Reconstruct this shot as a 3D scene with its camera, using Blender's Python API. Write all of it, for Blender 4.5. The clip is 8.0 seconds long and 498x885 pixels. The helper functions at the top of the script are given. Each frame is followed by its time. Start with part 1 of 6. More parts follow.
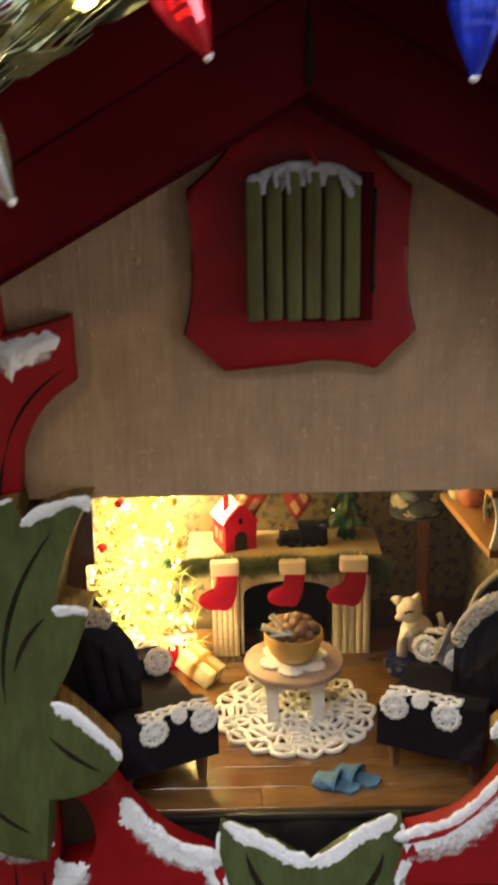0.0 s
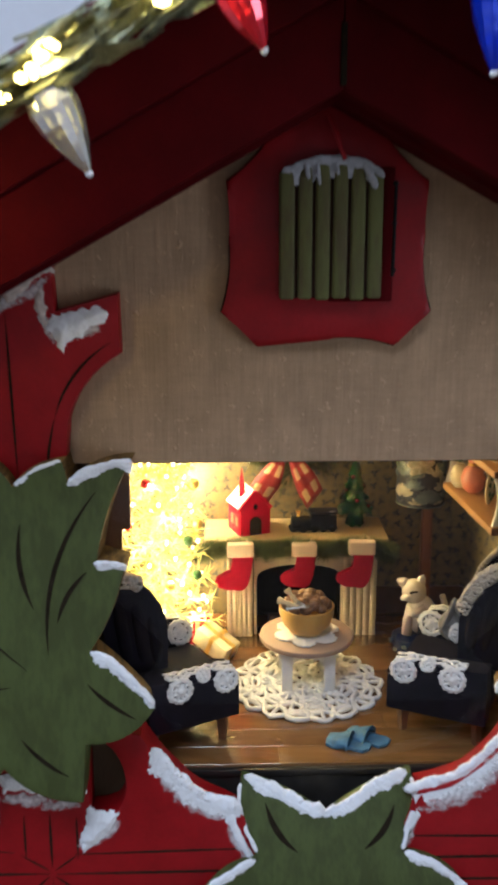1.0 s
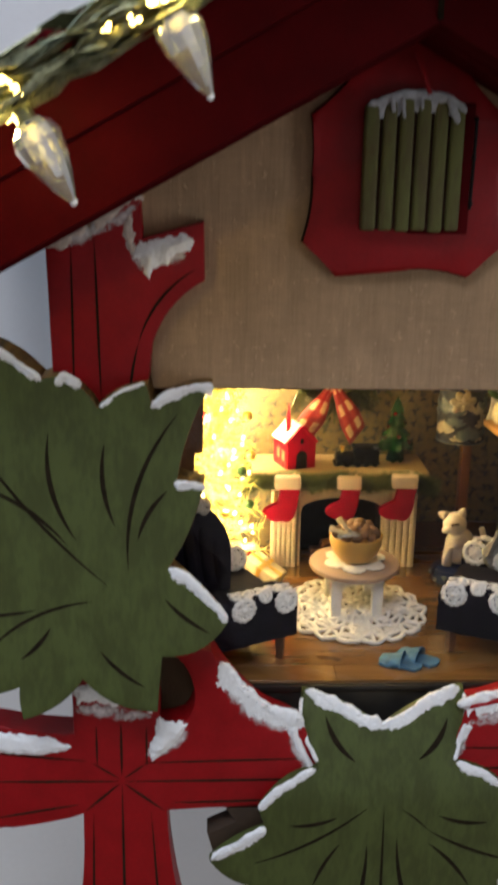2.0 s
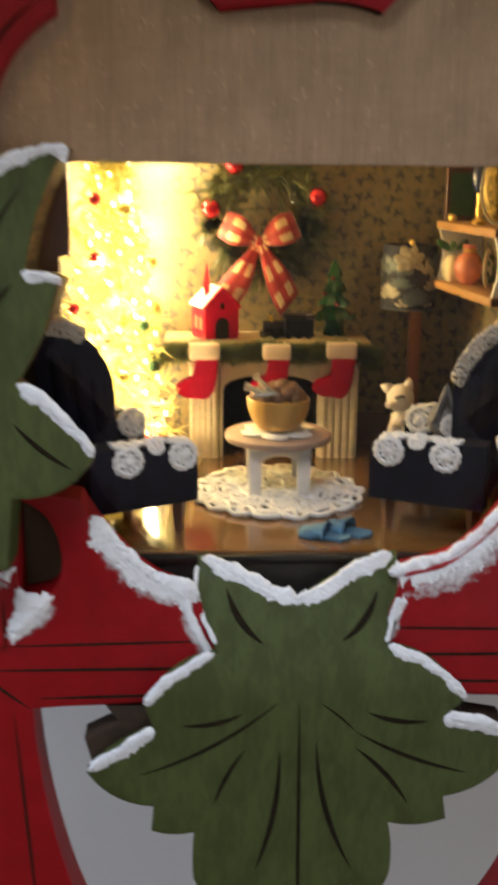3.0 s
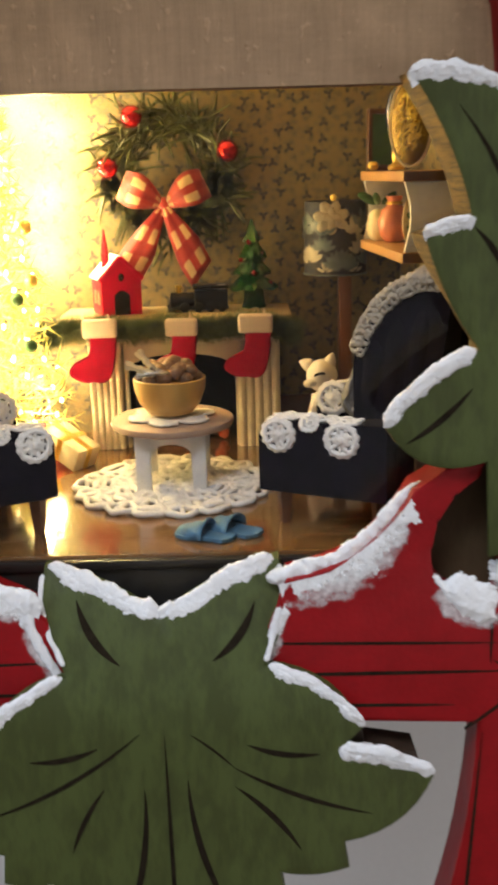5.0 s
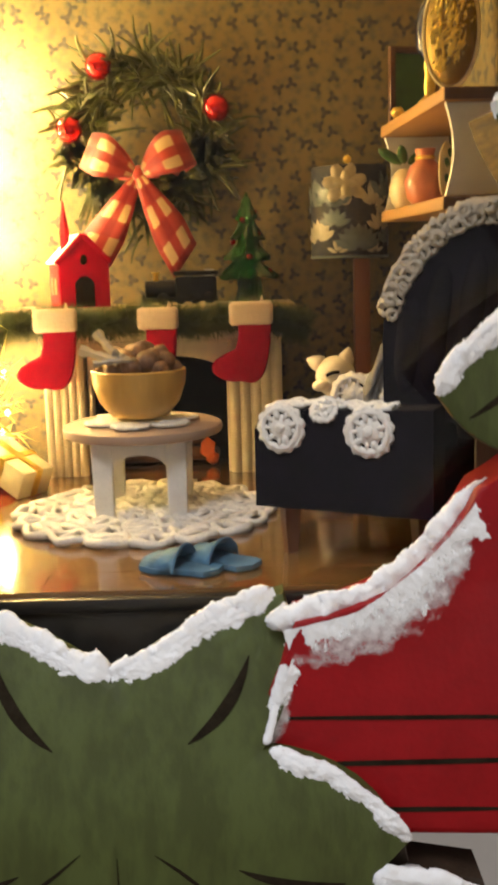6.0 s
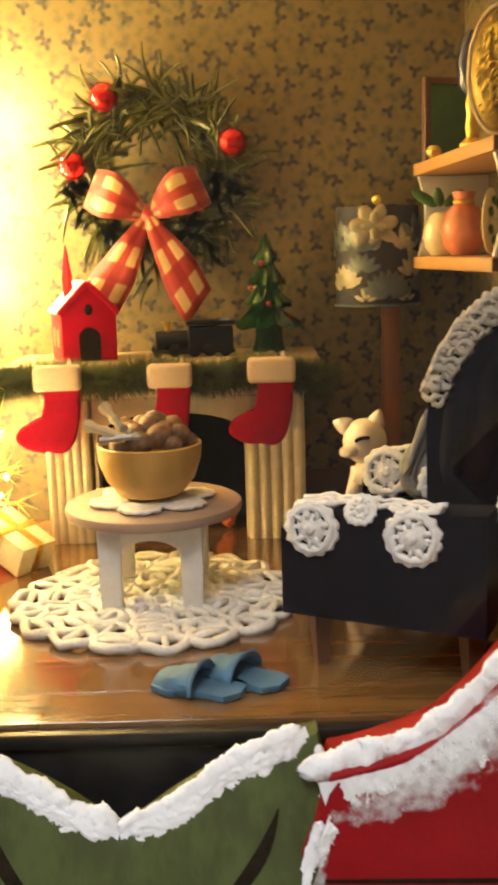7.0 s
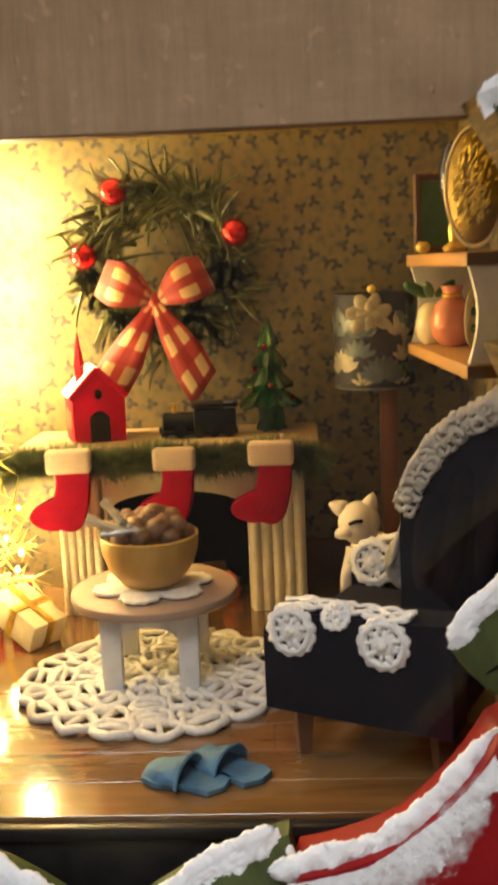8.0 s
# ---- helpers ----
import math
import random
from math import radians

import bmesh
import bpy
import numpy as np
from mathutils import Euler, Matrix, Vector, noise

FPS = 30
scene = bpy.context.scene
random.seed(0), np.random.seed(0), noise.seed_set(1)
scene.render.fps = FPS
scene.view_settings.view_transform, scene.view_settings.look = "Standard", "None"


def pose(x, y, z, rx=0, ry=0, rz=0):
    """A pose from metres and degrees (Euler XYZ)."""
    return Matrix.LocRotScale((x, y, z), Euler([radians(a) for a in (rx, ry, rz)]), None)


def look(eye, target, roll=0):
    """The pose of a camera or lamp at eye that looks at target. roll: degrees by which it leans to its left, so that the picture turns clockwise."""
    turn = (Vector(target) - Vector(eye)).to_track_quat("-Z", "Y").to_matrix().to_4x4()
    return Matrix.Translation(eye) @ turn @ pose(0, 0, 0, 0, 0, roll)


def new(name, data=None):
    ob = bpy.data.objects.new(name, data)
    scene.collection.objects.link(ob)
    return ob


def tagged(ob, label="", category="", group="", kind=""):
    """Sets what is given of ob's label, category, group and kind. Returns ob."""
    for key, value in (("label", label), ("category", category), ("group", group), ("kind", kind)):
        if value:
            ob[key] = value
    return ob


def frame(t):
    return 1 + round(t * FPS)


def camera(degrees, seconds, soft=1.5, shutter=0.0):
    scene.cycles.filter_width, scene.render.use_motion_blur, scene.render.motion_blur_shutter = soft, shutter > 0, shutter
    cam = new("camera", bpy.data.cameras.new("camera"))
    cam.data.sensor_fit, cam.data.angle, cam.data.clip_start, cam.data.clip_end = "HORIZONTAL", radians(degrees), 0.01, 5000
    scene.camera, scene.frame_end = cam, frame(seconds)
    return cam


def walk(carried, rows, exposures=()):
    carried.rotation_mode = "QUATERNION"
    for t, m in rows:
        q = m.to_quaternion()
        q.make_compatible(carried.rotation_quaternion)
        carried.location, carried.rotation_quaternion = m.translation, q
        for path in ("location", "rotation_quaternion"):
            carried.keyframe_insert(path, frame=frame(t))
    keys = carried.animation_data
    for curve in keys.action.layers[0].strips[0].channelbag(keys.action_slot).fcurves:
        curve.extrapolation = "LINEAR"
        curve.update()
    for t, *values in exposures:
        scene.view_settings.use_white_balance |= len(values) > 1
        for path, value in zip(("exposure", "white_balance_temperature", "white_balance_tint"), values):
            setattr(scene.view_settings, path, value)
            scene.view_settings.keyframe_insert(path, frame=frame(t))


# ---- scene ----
cam = camera(27.7, 8.0, soft=3.6, shutter=0.5)
Z0 = 1.40          # height of the little parlour's floor over the room's floor
ROWS = [
    (0, (-0.01567, -0.31566, 0.23323), (-0.01413, -0.07595, 0.16225), -1.17),
    (0.3, (-0.03124, -0.31745, 0.21882), (-0.02173, -0.07733, 0.14959), 0.34),
    (0.5, (-0.03109, -0.32319, 0.21151), (-0.02044, -0.08197, 0.14672), 0.57),
    (1, (-0.03103, -0.35019, 0.21932), (-0.02562, -0.10804, 0.15739), -0.19),
    (1.2, (-0.04165, -0.37025, 0.23789), (-0.03356, -0.12928, 0.17180), -0.31),
    (2.3, (-0.06622, -0.35942, 0.18703), (-0.05674, -0.12010, 0.11535), 1.40),
    (2.5, (-0.05466, -0.34946, 0.16696), (-0.04852, -0.10855, 0.10042), 1.02),
    (3, (-0.02426, -0.31732, 0.12115), (-0.01374, -0.07576, 0.05759), 0.64),
    (3.5, (0.00958, -0.28736, 0.10203), (0.01310, -0.04611, 0.03657), -1.37),
    (4, (0.04334, -0.27558, 0.10482), (0.04271, -0.03421, 0.03971), -2.10),
    (4.5, (0.03668, -0.27916, 0.11165), (0.03475, -0.03689, 0.05000), -1.46),
    (5, (0.03231, -0.27020, 0.10490), (0.03060, -0.02872, 0.04023), -1.51),
    (5.2, (0.02555, -0.24861, 0.10362), (0.02496, -0.00670, 0.04053), -1.35),
    (6.3, (0.03527, -0.18658, 0.05722), (0.03278, 0.06014, 0.01695), -2.11),
    (6.5, (0.03553, -0.17912, 0.06980), (0.03177, 0.06710, 0.02663), -2.60),
    (7, (0.02972, -0.16725, 0.08161), (0.02682, 0.07845, 0.03552), -1.79),
    (7.2, (0.02892, -0.16384, 0.08150), (0.02406, 0.08174, 0.03490), -1.78),
    (7.5, (0.03136, -0.16658, 0.08845), (0.02464, 0.07911, 0.04275), -2.02),
    (8, (0.04296, -0.17643, 0.10312), (0.02917, 0.06942, 0.05990), -2.46),
]
walk(cam, [(t, Matrix.Translation((0, 0, Z0)) @ look(eye, target, roll)) for t, eye, target, roll in ROWS],
     exposures=[(0.0, -0.65, 6250, 10), (0.5, -0.70, 5750, 10), (1.2, -0.66, 5250, 10), (2.5, -0.74, 6450, 10), (3.0, -0.66, 5950, 10), (3.5, -0.99, 5600, 10), (4.0, -0.67, 6200, 10),
                (4.5, -0.31, 6200, 10), (5.2, -0.46, 6100, 10), (6.5, -0.32, 6900, 10), (7.0, -0.30, 6850, 10), (7.5, -0.60, 6650, 10), (8.0, -0.57, 6600, 10)])

# ---- world and large lights ----
world = bpy.data.worlds.new("world")
scene.world = world
world.use_nodes = True
world.node_tree.nodes["Background"].inputs[0].default_value = (0.55, 0.62, 0.75, 1)
world.node_tree.nodes["Background"].inputs[1].default_value = 0.05


def lamp(name, kind, loc, power, colour, size=0.01, aim=None):
    data = bpy.data.lights.new(name, kind)
    data.energy, data.color = power, colour
    if kind == "AREA":
        data.size = size
    else:
        data.shadow_soft_size = size
    ob = new(name, data)
    ob.matrix_world = look(loc, aim) if aim else Matrix.Translation(loc)
    return ob


lamp("ceiling_lamp_light", "AREA", (-0.25, -0.75, 2.50), 13.5, (0.97, 0.97, 1.0), 0.5, (-0.05, -0.5, 0.0))
# Bluish fill added to brighten the wall's upper left; its source is unknown.
lamp("wall_fill_light", "AREA", (-0.75, -0.30, 2.05), 5.0, (0.66, 0.80, 1.0), 0.4, (-0.2, 0.16, 1.70))
# Added fill from the right; no window is known on that side.
lamp("side_fill_light", "AREA", (2.25, -1.40, 1.10), 22.0, (1.0, 0.98, 0.96), 0.8, (0.0, -1.40, 1.10))
GLOW = (1.0, 0.72, 0.30)
for x, y, z, p in ((-0.044, 0.1320, 0.122, 0.15), (-0.060, 0.1320, 0.132, 0.16), (-0.076, 0.1310, 0.112, 0.20), (-0.048, 0.1320, 0.098, 0.15), (-0.070, 0.1320, 0.086, 0.19), (-0.050, 0.1320, 0.074, 0.14),
                   (-0.082, 0.1150, 0.090, 0.13), (-0.086, 0.0900, 0.060, 0.09), (-0.048, 0.0880, 0.026, 0.085), (-0.050, 0.1240, 0.030, 0.10),
                   (-0.066, 0.0740, 0.036, 0.08), (-0.056, 0.0740, 0.048, 0.07), (-0.066, 0.0760, 0.060, 0.08), (-0.057, 0.0780, 0.074, 0.075), (-0.065, 0.0800, 0.090, 0.085), (-0.057, 0.0920, 0.110, 0.04)):
    lamp("tree_light", "POINT", (x, y, Z0 + z), p * 1.08, GLOW, 0.003)

for x, z, p in ((-0.0745, 0.2500, 0.05), (-0.043, 0.2680, 0.05), (0.036, 0.2680, 0.035), (-0.121, 0.2130, 0.07)):
    lamp("string_light", "POINT", (x, -0.0975 if p < 0.06 else -0.0890, Z0 + z), p, (1.0, 0.72, 0.22), 0.003)

# ---- materials ----
def mat(name, colour, rough=0.6, metal=0.0, vary=0.25, scale=300.0, bump=0.15, fine=1500.0, coat=0.0, stretch=(1, 1, 1),
        second=None, sheen=0.0, spec=0.5, emit=None, trans=0.0, piece=0.0, detail=6.0, tight=0.18):
    m = bpy.data.materials.new(name)
    m.use_nodes = True
    nt = m.node_tree
    b = nt.nodes["Principled BSDF"]
    N, L = nt.nodes.new, nt.links.new
    co = N("ShaderNodeTexCoord")
    mp = N("ShaderNodeMapping")
    mp.inputs["Scale"].default_value = stretch
    L(co.outputs["Object"], mp.inputs[0])
    n1 = N("ShaderNodeTexNoise")
    n1.inputs["Scale"].default_value, n1.inputs["Detail"].default_value = scale, detail
    n2 = N("ShaderNodeTexNoise")
    n2.inputs["Scale"].default_value, n2.inputs["Detail"].default_value = fine, 4.0
    L(mp.outputs[0], n1.inputs["Vector"])
    L(mp.outputs[0], n2.inputs["Vector"])
    ramp = N("ShaderNodeValToRGB")
    c = Vector(colour)
    d = Vector(second) if second else c * (1 - vary)
    ramp.color_ramp.elements[0].position, ramp.color_ramp.elements[1].position = 0.5 - tight, 0.5 + tight
    ramp.color_ramp.elements[0].color = (*d, 1)
    ramp.color_ramp.elements[1].color = (*(c if second else c * (1 + vary * 0.5)), 1)
    add = N("ShaderNodeMath")
    add.operation = "MULTIPLY_ADD"
    add.inputs[1].default_value, add.inputs[2].default_value = 0.3, 0.0
    sub = N("ShaderNodeMath")
    sub.operation = "MULTIPLY_ADD"
    sub.inputs[1].default_value = 0.7
    L(n2.outputs[0], add.inputs[0])
    L(n1.outputs[0], sub.inputs[0])
    L(add.outputs[0], sub.inputs[2])
    L(sub.outputs[0], ramp.inputs[0])
    out = ramp.outputs[0]
    if piece:
        inf = N("ShaderNodeObjectInfo")
        hsv = N("ShaderNodeHueSaturation")
        ma = N("ShaderNodeMapRange")
        ma.inputs[3].default_value, ma.inputs[4].default_value = 1 - piece, 1 + piece
        L(inf.outputs["Random"], ma.inputs[0])
        L(ma.outputs[0], hsv.inputs["Value"])
        L(out, hsv.inputs["Color"])
        out = hsv.outputs[0]
    L(out, b.inputs["Base Color"])
    rr = N("ShaderNodeMapRange")
    rr.inputs[3].default_value, rr.inputs[4].default_value = max(0.02, rough - 0.1), min(1, rough + 0.12)
    L(n1.outputs[0], rr.inputs[0])
    L(rr.outputs[0], b.inputs["Roughness"])
    b.inputs["Metallic"].default_value = metal
    b.inputs["Coat Weight"].default_value = coat
    b.inputs["Coat Roughness"].default_value = 0.15
    b.inputs["Sheen Weight"].default_value = sheen
    b.inputs["Specular IOR Level"].default_value = spec
    b.inputs["Transmission Weight"].default_value = trans
    if emit:
        b.inputs["Emission Color"].default_value = (*emit[:3], 1)
        b.inputs["Emission Strength"].default_value = emit[3]
    if bump:
        bp = N("ShaderNodeBump")
        bp.inputs["Strength"].default_value, bp.inputs["Distance"].default_value = bump, 0.0006
        L(sub.outputs[0], bp.inputs["Height"])
        L(bp.outputs[0], b.inputs["Normal"])
    return m


M_RED = mat("red_paint", (0.29, 0.004, 0.007), 0.45, vary=0.24, scale=110, bump=0.5, spec=0.3, tight=0.2, detail=11, fine=600)
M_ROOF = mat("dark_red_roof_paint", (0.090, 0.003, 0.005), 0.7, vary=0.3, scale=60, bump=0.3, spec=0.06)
M_GREEN = mat("olive_green_paint", (0.073, 0.092, 0.024), 0.5, scale=130, bump=1.0, second=(0.053, 0.064, 0.017), stretch=(1, 1, 0.35), fine=520, detail=12, tight=0.085, spec=0.35)
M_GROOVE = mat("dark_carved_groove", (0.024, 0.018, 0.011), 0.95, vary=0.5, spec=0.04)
M_EDGE = mat("leaf_edge_wood", (0.18, 0.105, 0.022), 0.7, vary=0.7, scale=300, bump=1.6, stretch=(0.2, 0.2, 3), tight=0.12)
M_SNOW = mat("painted_snow", (0.94, 0.94, 0.95), 0.85, vary=0.03, scale=1500, bump=0.35, fine=4200, spec=0.2)
M_SNOW.node_tree.nodes["Principled BSDF"].inputs["Subsurface Weight"].default_value = 0.6
M_SNOW.node_tree.nodes["Principled BSDF"].inputs["Subsurface Radius"].default_value = (1.0, 1.0, 1.0)
M_SNOW.node_tree.nodes["Principled BSDF"].inputs["Subsurface Scale"].default_value = 0.0012
M_SMEAR = mat("cream_smeared_snow", (0.66, 0.56, 0.48), 0.85, vary=0.35, scale=500, bump=0.5, fine=3000, spec=0.2)
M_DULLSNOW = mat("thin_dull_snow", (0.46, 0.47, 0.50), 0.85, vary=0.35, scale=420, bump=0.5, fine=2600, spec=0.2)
M_SLATGAP = mat("dark_maroon_stain", (0.055, 0.028, 0.020), 0.85, vary=0.5, spec=0.1)
M_SLAT = mat("worn_green_paint", (0.135, 0.140, 0.046), 0.65, scale=150, bump=0.5, second=(0.105, 0.086, 0.038), stretch=(1, 1, 0.25), fine=700, detail=9, tight=0.11, spec=0.2)


def linen():
    """Beige veneer with woven-looking fibres both ways and small slubs."""
    m = mat("beige_fibre_veneer", (0.43, 0.285, 0.165), 0.8, vary=0.12, scale=60, bump=0.0, fine=900, spec=0.2)
    nt = m.node_tree
    b = nt.nodes["Principled BSDF"]
    N, L = nt.nodes.new, nt.links.new
    co = N("ShaderNodeTexCoord")
    tot = None
    for sc, wt, det in (((820, 300, 60), 0.34, 6), ((120, 300, 800), 0.16, 4), ((420, 420, 330), 0.34, 1), ((95, 95, 60), 0.50, 6)):
        mp = N("ShaderNodeMapping")
        mp.inputs["Scale"].default_value = sc
        L(co.outputs["Object"], mp.inputs[0])
        n = N("ShaderNodeTexNoise")
        n.inputs["Scale"].default_value, n.inputs["Detail"].default_value = 1.0, det
        L(mp.outputs[0], n.inputs["Vector"])
        src = n.outputs[0]
        if det == 1:
            r = N("ShaderNodeMapRange")
            r.inputs[1].default_value, r.inputs[2].default_value = 0.66, 0.80
            L(src, r.inputs[0])
            src = r.outputs[0]
        a = N("ShaderNodeMath")
        a.operation = "MULTIPLY_ADD"
        a.inputs[1].default_value = wt
        L(src, a.inputs[0])
        if tot is not None:
            L(tot, a.inputs[2])
        else:
            a.inputs[2].default_value = 0.0
        tot = a.outputs[0]
    bp = N("ShaderNodeBump")
    bp.inputs["Strength"].default_value, bp.inputs["Distance"].default_value = 1.0, 0.0008
    L(tot, bp.inputs["Height"])
    L(bp.outputs[0], b.inputs["Normal"])
    old = b.inputs["Base Color"].links[0].from_socket
    g = N("ShaderNodeMapRange")
    g.inputs[1].default_value, g.inputs[2].default_value = 0.28, 0.66
    g.inputs[3].default_value, g.inputs[4].default_value = 0.74, 1.16
    L(tot, g.inputs[0])
    h = N("ShaderNodeHueSaturation")
    L(old, h.inputs["Color"])
    L(g.outputs[0], h.inputs["Value"])
    L(h.outputs[0], b.inputs["Base Color"])
    return m


M_VENEER = linen()


def brushed_white():
    """White paint dragged thinly over the wood: dense in the stroke's middle, broken at its edges."""
    m = mat("brushed_white_paint", (0.90, 0.89, 0.88), 0.85, vary=0.06, scale=900, bump=0.12, spec=0.2)
    nt = m.node_tree
    b = nt.nodes["Principled BSDF"]
    N, L = nt.nodes.new, nt.links.new
    uv = N("ShaderNodeUVMap")
    uv.uv_map = "ribbon"
    sep = N("ShaderNodeSeparateXYZ")
    L(uv.outputs[0], sep.inputs[0])

    def m2(op, a, c):
        n = N("ShaderNodeMath")
        n.operation = op
        for i, q in enumerate((a, c)):
            if isinstance(q, (int, float)):
                n.inputs[i].default_value = q
            else:
                L(q, n.inputs[i])
        return n.outputs[0]

    across = m2("ABSOLUTE", m2("MULTIPLY_ADD", sep.outputs[0], 2.0), 0)
    across.node.inputs[0].links[0].from_node.inputs[2].default_value = -1.0
    rim = m2("POWER", across, 2.0)
    co = N("ShaderNodeTexCoord")
    n1 = N("ShaderNodeTexNoise")
    n1.inputs["Scale"].default_value, n1.inputs["Detail"].default_value, n1.inputs["Roughness"].default_value = 260, 8, 0.65
    L(co.outputs["Object"], n1.inputs["Vector"])
    along = m2("ABSOLUTE", m2("MULTIPLY_ADD", sep.outputs[1], 2.0), 0)
    along.node.inputs[0].links[0].from_node.inputs[2].default_value = -1.0
    e = m2("SUBTRACT", m2("SUBTRACT", m2("MULTIPLY", n1.outputs[0], 2.0), rim), m2("POWER", along, 5.0))
    cl = N("ShaderNodeMapRange")
    cl.inputs[1].default_value, cl.inputs[2].default_value = 0.52, 1.25
    cl.inputs[4].default_value = 0.85
    L(e, cl.inputs[0])
    L(cl.outputs[0], b.inputs["Alpha"])
    return m


M_BRUSH = brushed_white()
M_DARKWOOD = mat("black_stained_wood", (0.022, 0.020, 0.018), 0.35, vary=0.4, scale=200, bump=0.15)
M_PANEL = mat("olive_brown_board", (0.115, 0.080, 0.038), 0.7, vary=0.35, scale=120, bump=0.2, stretch=(1, 1, 0.2))
M_BROWN = mat("brown_stained_wood", (0.13, 0.055, 0.022), 0.4, vary=0.45, scale=200, bump=0.15, stretch=(1, 1, 0.15))
M_PINE = mat("pale_pine", (0.50, 0.27, 0.09), 0.5, vary=0.25, scale=250, bump=0.15, stretch=(1, 0.12, 1))
M_PLASTER = mat("white_wall_plaster", (0.77, 0.76, 0.745), 0.8, vary=0.05, scale=12, bump=0.2, fine=300)
M_ROOMFLOOR = mat("room_floor_boards", (0.30, 0.19, 0.10), 0.5, vary=0.3, scale=8, fine=80)
M_IVORY = mat("ivory_paint", (0.70, 0.61, 0.44), 0.45, vary=0.12, scale=250, bump=0.2)
M_MANTEL = mat("tan_paint", (0.40, 0.29, 0.15), 0.5, vary=0.2, scale=250, bump=0.2)
M_WHITE = mat("white_paint", (0.78, 0.77, 0.74), 0.45, vary=0.1, scale=250, bump=0.15)
M_TABLETOP = mat("taupe_painted_wood", (0.40, 0.28, 0.20), 0.5, vary=0.15, scale=300, bump=0.15)
M_BOWL = mat("ochre_wood", (0.62, 0.37, 0.085), 0.42, vary=0.2, scale=300, bump=0.15, stretch=(1, 1, 0.4))
M_NUT = mat("nut_shell", (0.25, 0.14, 0.075), 0.5, vary=0.5, scale=700, bump=0.6, piece=0.25)
M_NAVY = mat("navy_velvet", (0.0076, 0.0062, 0.0110), 0.9, vary=0.6, scale=110, bump=0.2, spec=0.12, tight=0.14)
M_CROCHET = mat("white_cotton_thread", (0.84, 0.81, 0.75), 0.8, vary=0.15, scale=900, bump=0.6, fine=3000)
# Cream wing trim, darkened: the dim warm light is put into its colour.
M_DIMLACE = mat("dimmed_cream_lace", (0.47, 0.41, 0.32), 0.85, vary=0.2, scale=900, bump=0.6, fine=3000)
M_STOCKING = mat("red_felt", (0.29, 0.003, 0.022), 0.95, vary=0.3, scale=700, bump=0.5, fine=3000, spec=0.12)
M_CUFF = mat("cream_felt", (0.60, 0.47, 0.37), 0.95, vary=0.08, scale=900, bump=0.7, spec=0.15)
M_NEEDLE = mat("dark_pine_needles", (0.125, 0.14, 0.036), 0.3, second=(0.014, 0.020, 0.008), scale=240, bump=0.0)
M_NEEDLE2 = mat("garland_fibre", (0.085, 0.105, 0.035), 0.7, vary=0.5, scale=300, bump=0.0)
M_TINSEL = mat("gold_green_tinsel", (0.93, 0.88, 0.36), 0.35, second=(0.72, 0.66, 0.12), scale=160, bump=0.0)
M_BALL = mat("red_metallic_ball", (0.62, 0.010, 0.014), 0.14, metal=0.75, vary=0.1, bump=0.0, coat=0.5)
M_GOLD = mat("gold_metal", (0.98, 0.72, 0.18), 0.4, metal=1.0, vary=0.3, scale=500, bump=0.6)
M_BRASS = mat("dull_brass", (0.32, 0.22, 0.05), 0.5, metal=0.7, vary=0.5, scale=400, bump=0.5)
M_GILT = mat("bright_gilt", (1.0, 0.80, 0.22), 0.28, metal=0.9, vary=0.3, scale=700, bump=0.7)
M_SILVER = mat("silver_metal", (0.42, 0.42, 0.40), 0.35, metal=1.0, vary=0.3, scale=500, bump=0.4)
M_BLUE = mat("light_blue_cloth", (0.085, 0.22, 0.36), 0.75, vary=0.3, scale=300, bump=0.5, second=(0.045, 0.10, 0.15))
M_BLACK = mat("black_enamel", (0.005, 0.005, 0.005), 0.4, vary=0.3, spec=0.25)
M_FIREBLACK = mat("firebox_black", (0.005, 0.0045, 0.004), 0.95, vary=0.4, spec=0.05)
M_HOUSE = mat("red_tin_house", (0.48, 0.002, 0.024), 0.35, vary=0.2, scale=300, bump=0.1, spec=0.2)
M_EMBER = mat("orange_ember", (0.75, 0.14, 0.03), 0.6, vary=0.4)
M_CAT = mat("white_glazed_cat", (0.88, 0.80, 0.72), 0.35, vary=0.1, scale=200, bump=0.1, coat=0.3)
M_NAVYPOT = mat("navy_glaze", (0.010, 0.022, 0.085), 0.22, vary=0.3, coat=0.4)
M_PETAL = mat("pale_blue_glaze", (0.13, 0.16, 0.16), 0.35, vary=0.45, scale=400, coat=0.3)
M_CREAM = mat("cream_glaze", (0.76, 0.66, 0.42), 0.3, vary=0.15, coat=0.4)
M_CREAMROSE = mat("cream_rose_glaze", (0.42, 0.37, 0.26), 0.4, vary=0.35, scale=350, coat=0.2)
M_PINK = mat("pink_glaze", (0.66, 0.23, 0.13), 0.3, vary=0.3, scale=300, coat=0.4)
M_LEAFGREEN = mat("leaf_green", (0.05, 0.14, 0.03), 0.45, vary=0.4)
M_PAPER = mat("cream_gift_paper", (0.78, 0.68, 0.42), 0.5, vary=0.15)
M_BULBLIT = mat("lit_bulb", (1, 0.8, 0.4), 0.4, bump=0.0, emit=(1.0, 0.74, 0.30, 15.0))
M_SOCKETLIT = mat("lit_led", (1, 0.8, 0.4), 0.4, bump=0.0, emit=(1.0, 0.66, 0.14, 22.0))
M_FOIL = mat("silver_green_foil", (0.24, 0.25, 0.15), 0.3, metal=0.8, vary=0.7, scale=200, bump=0.8)


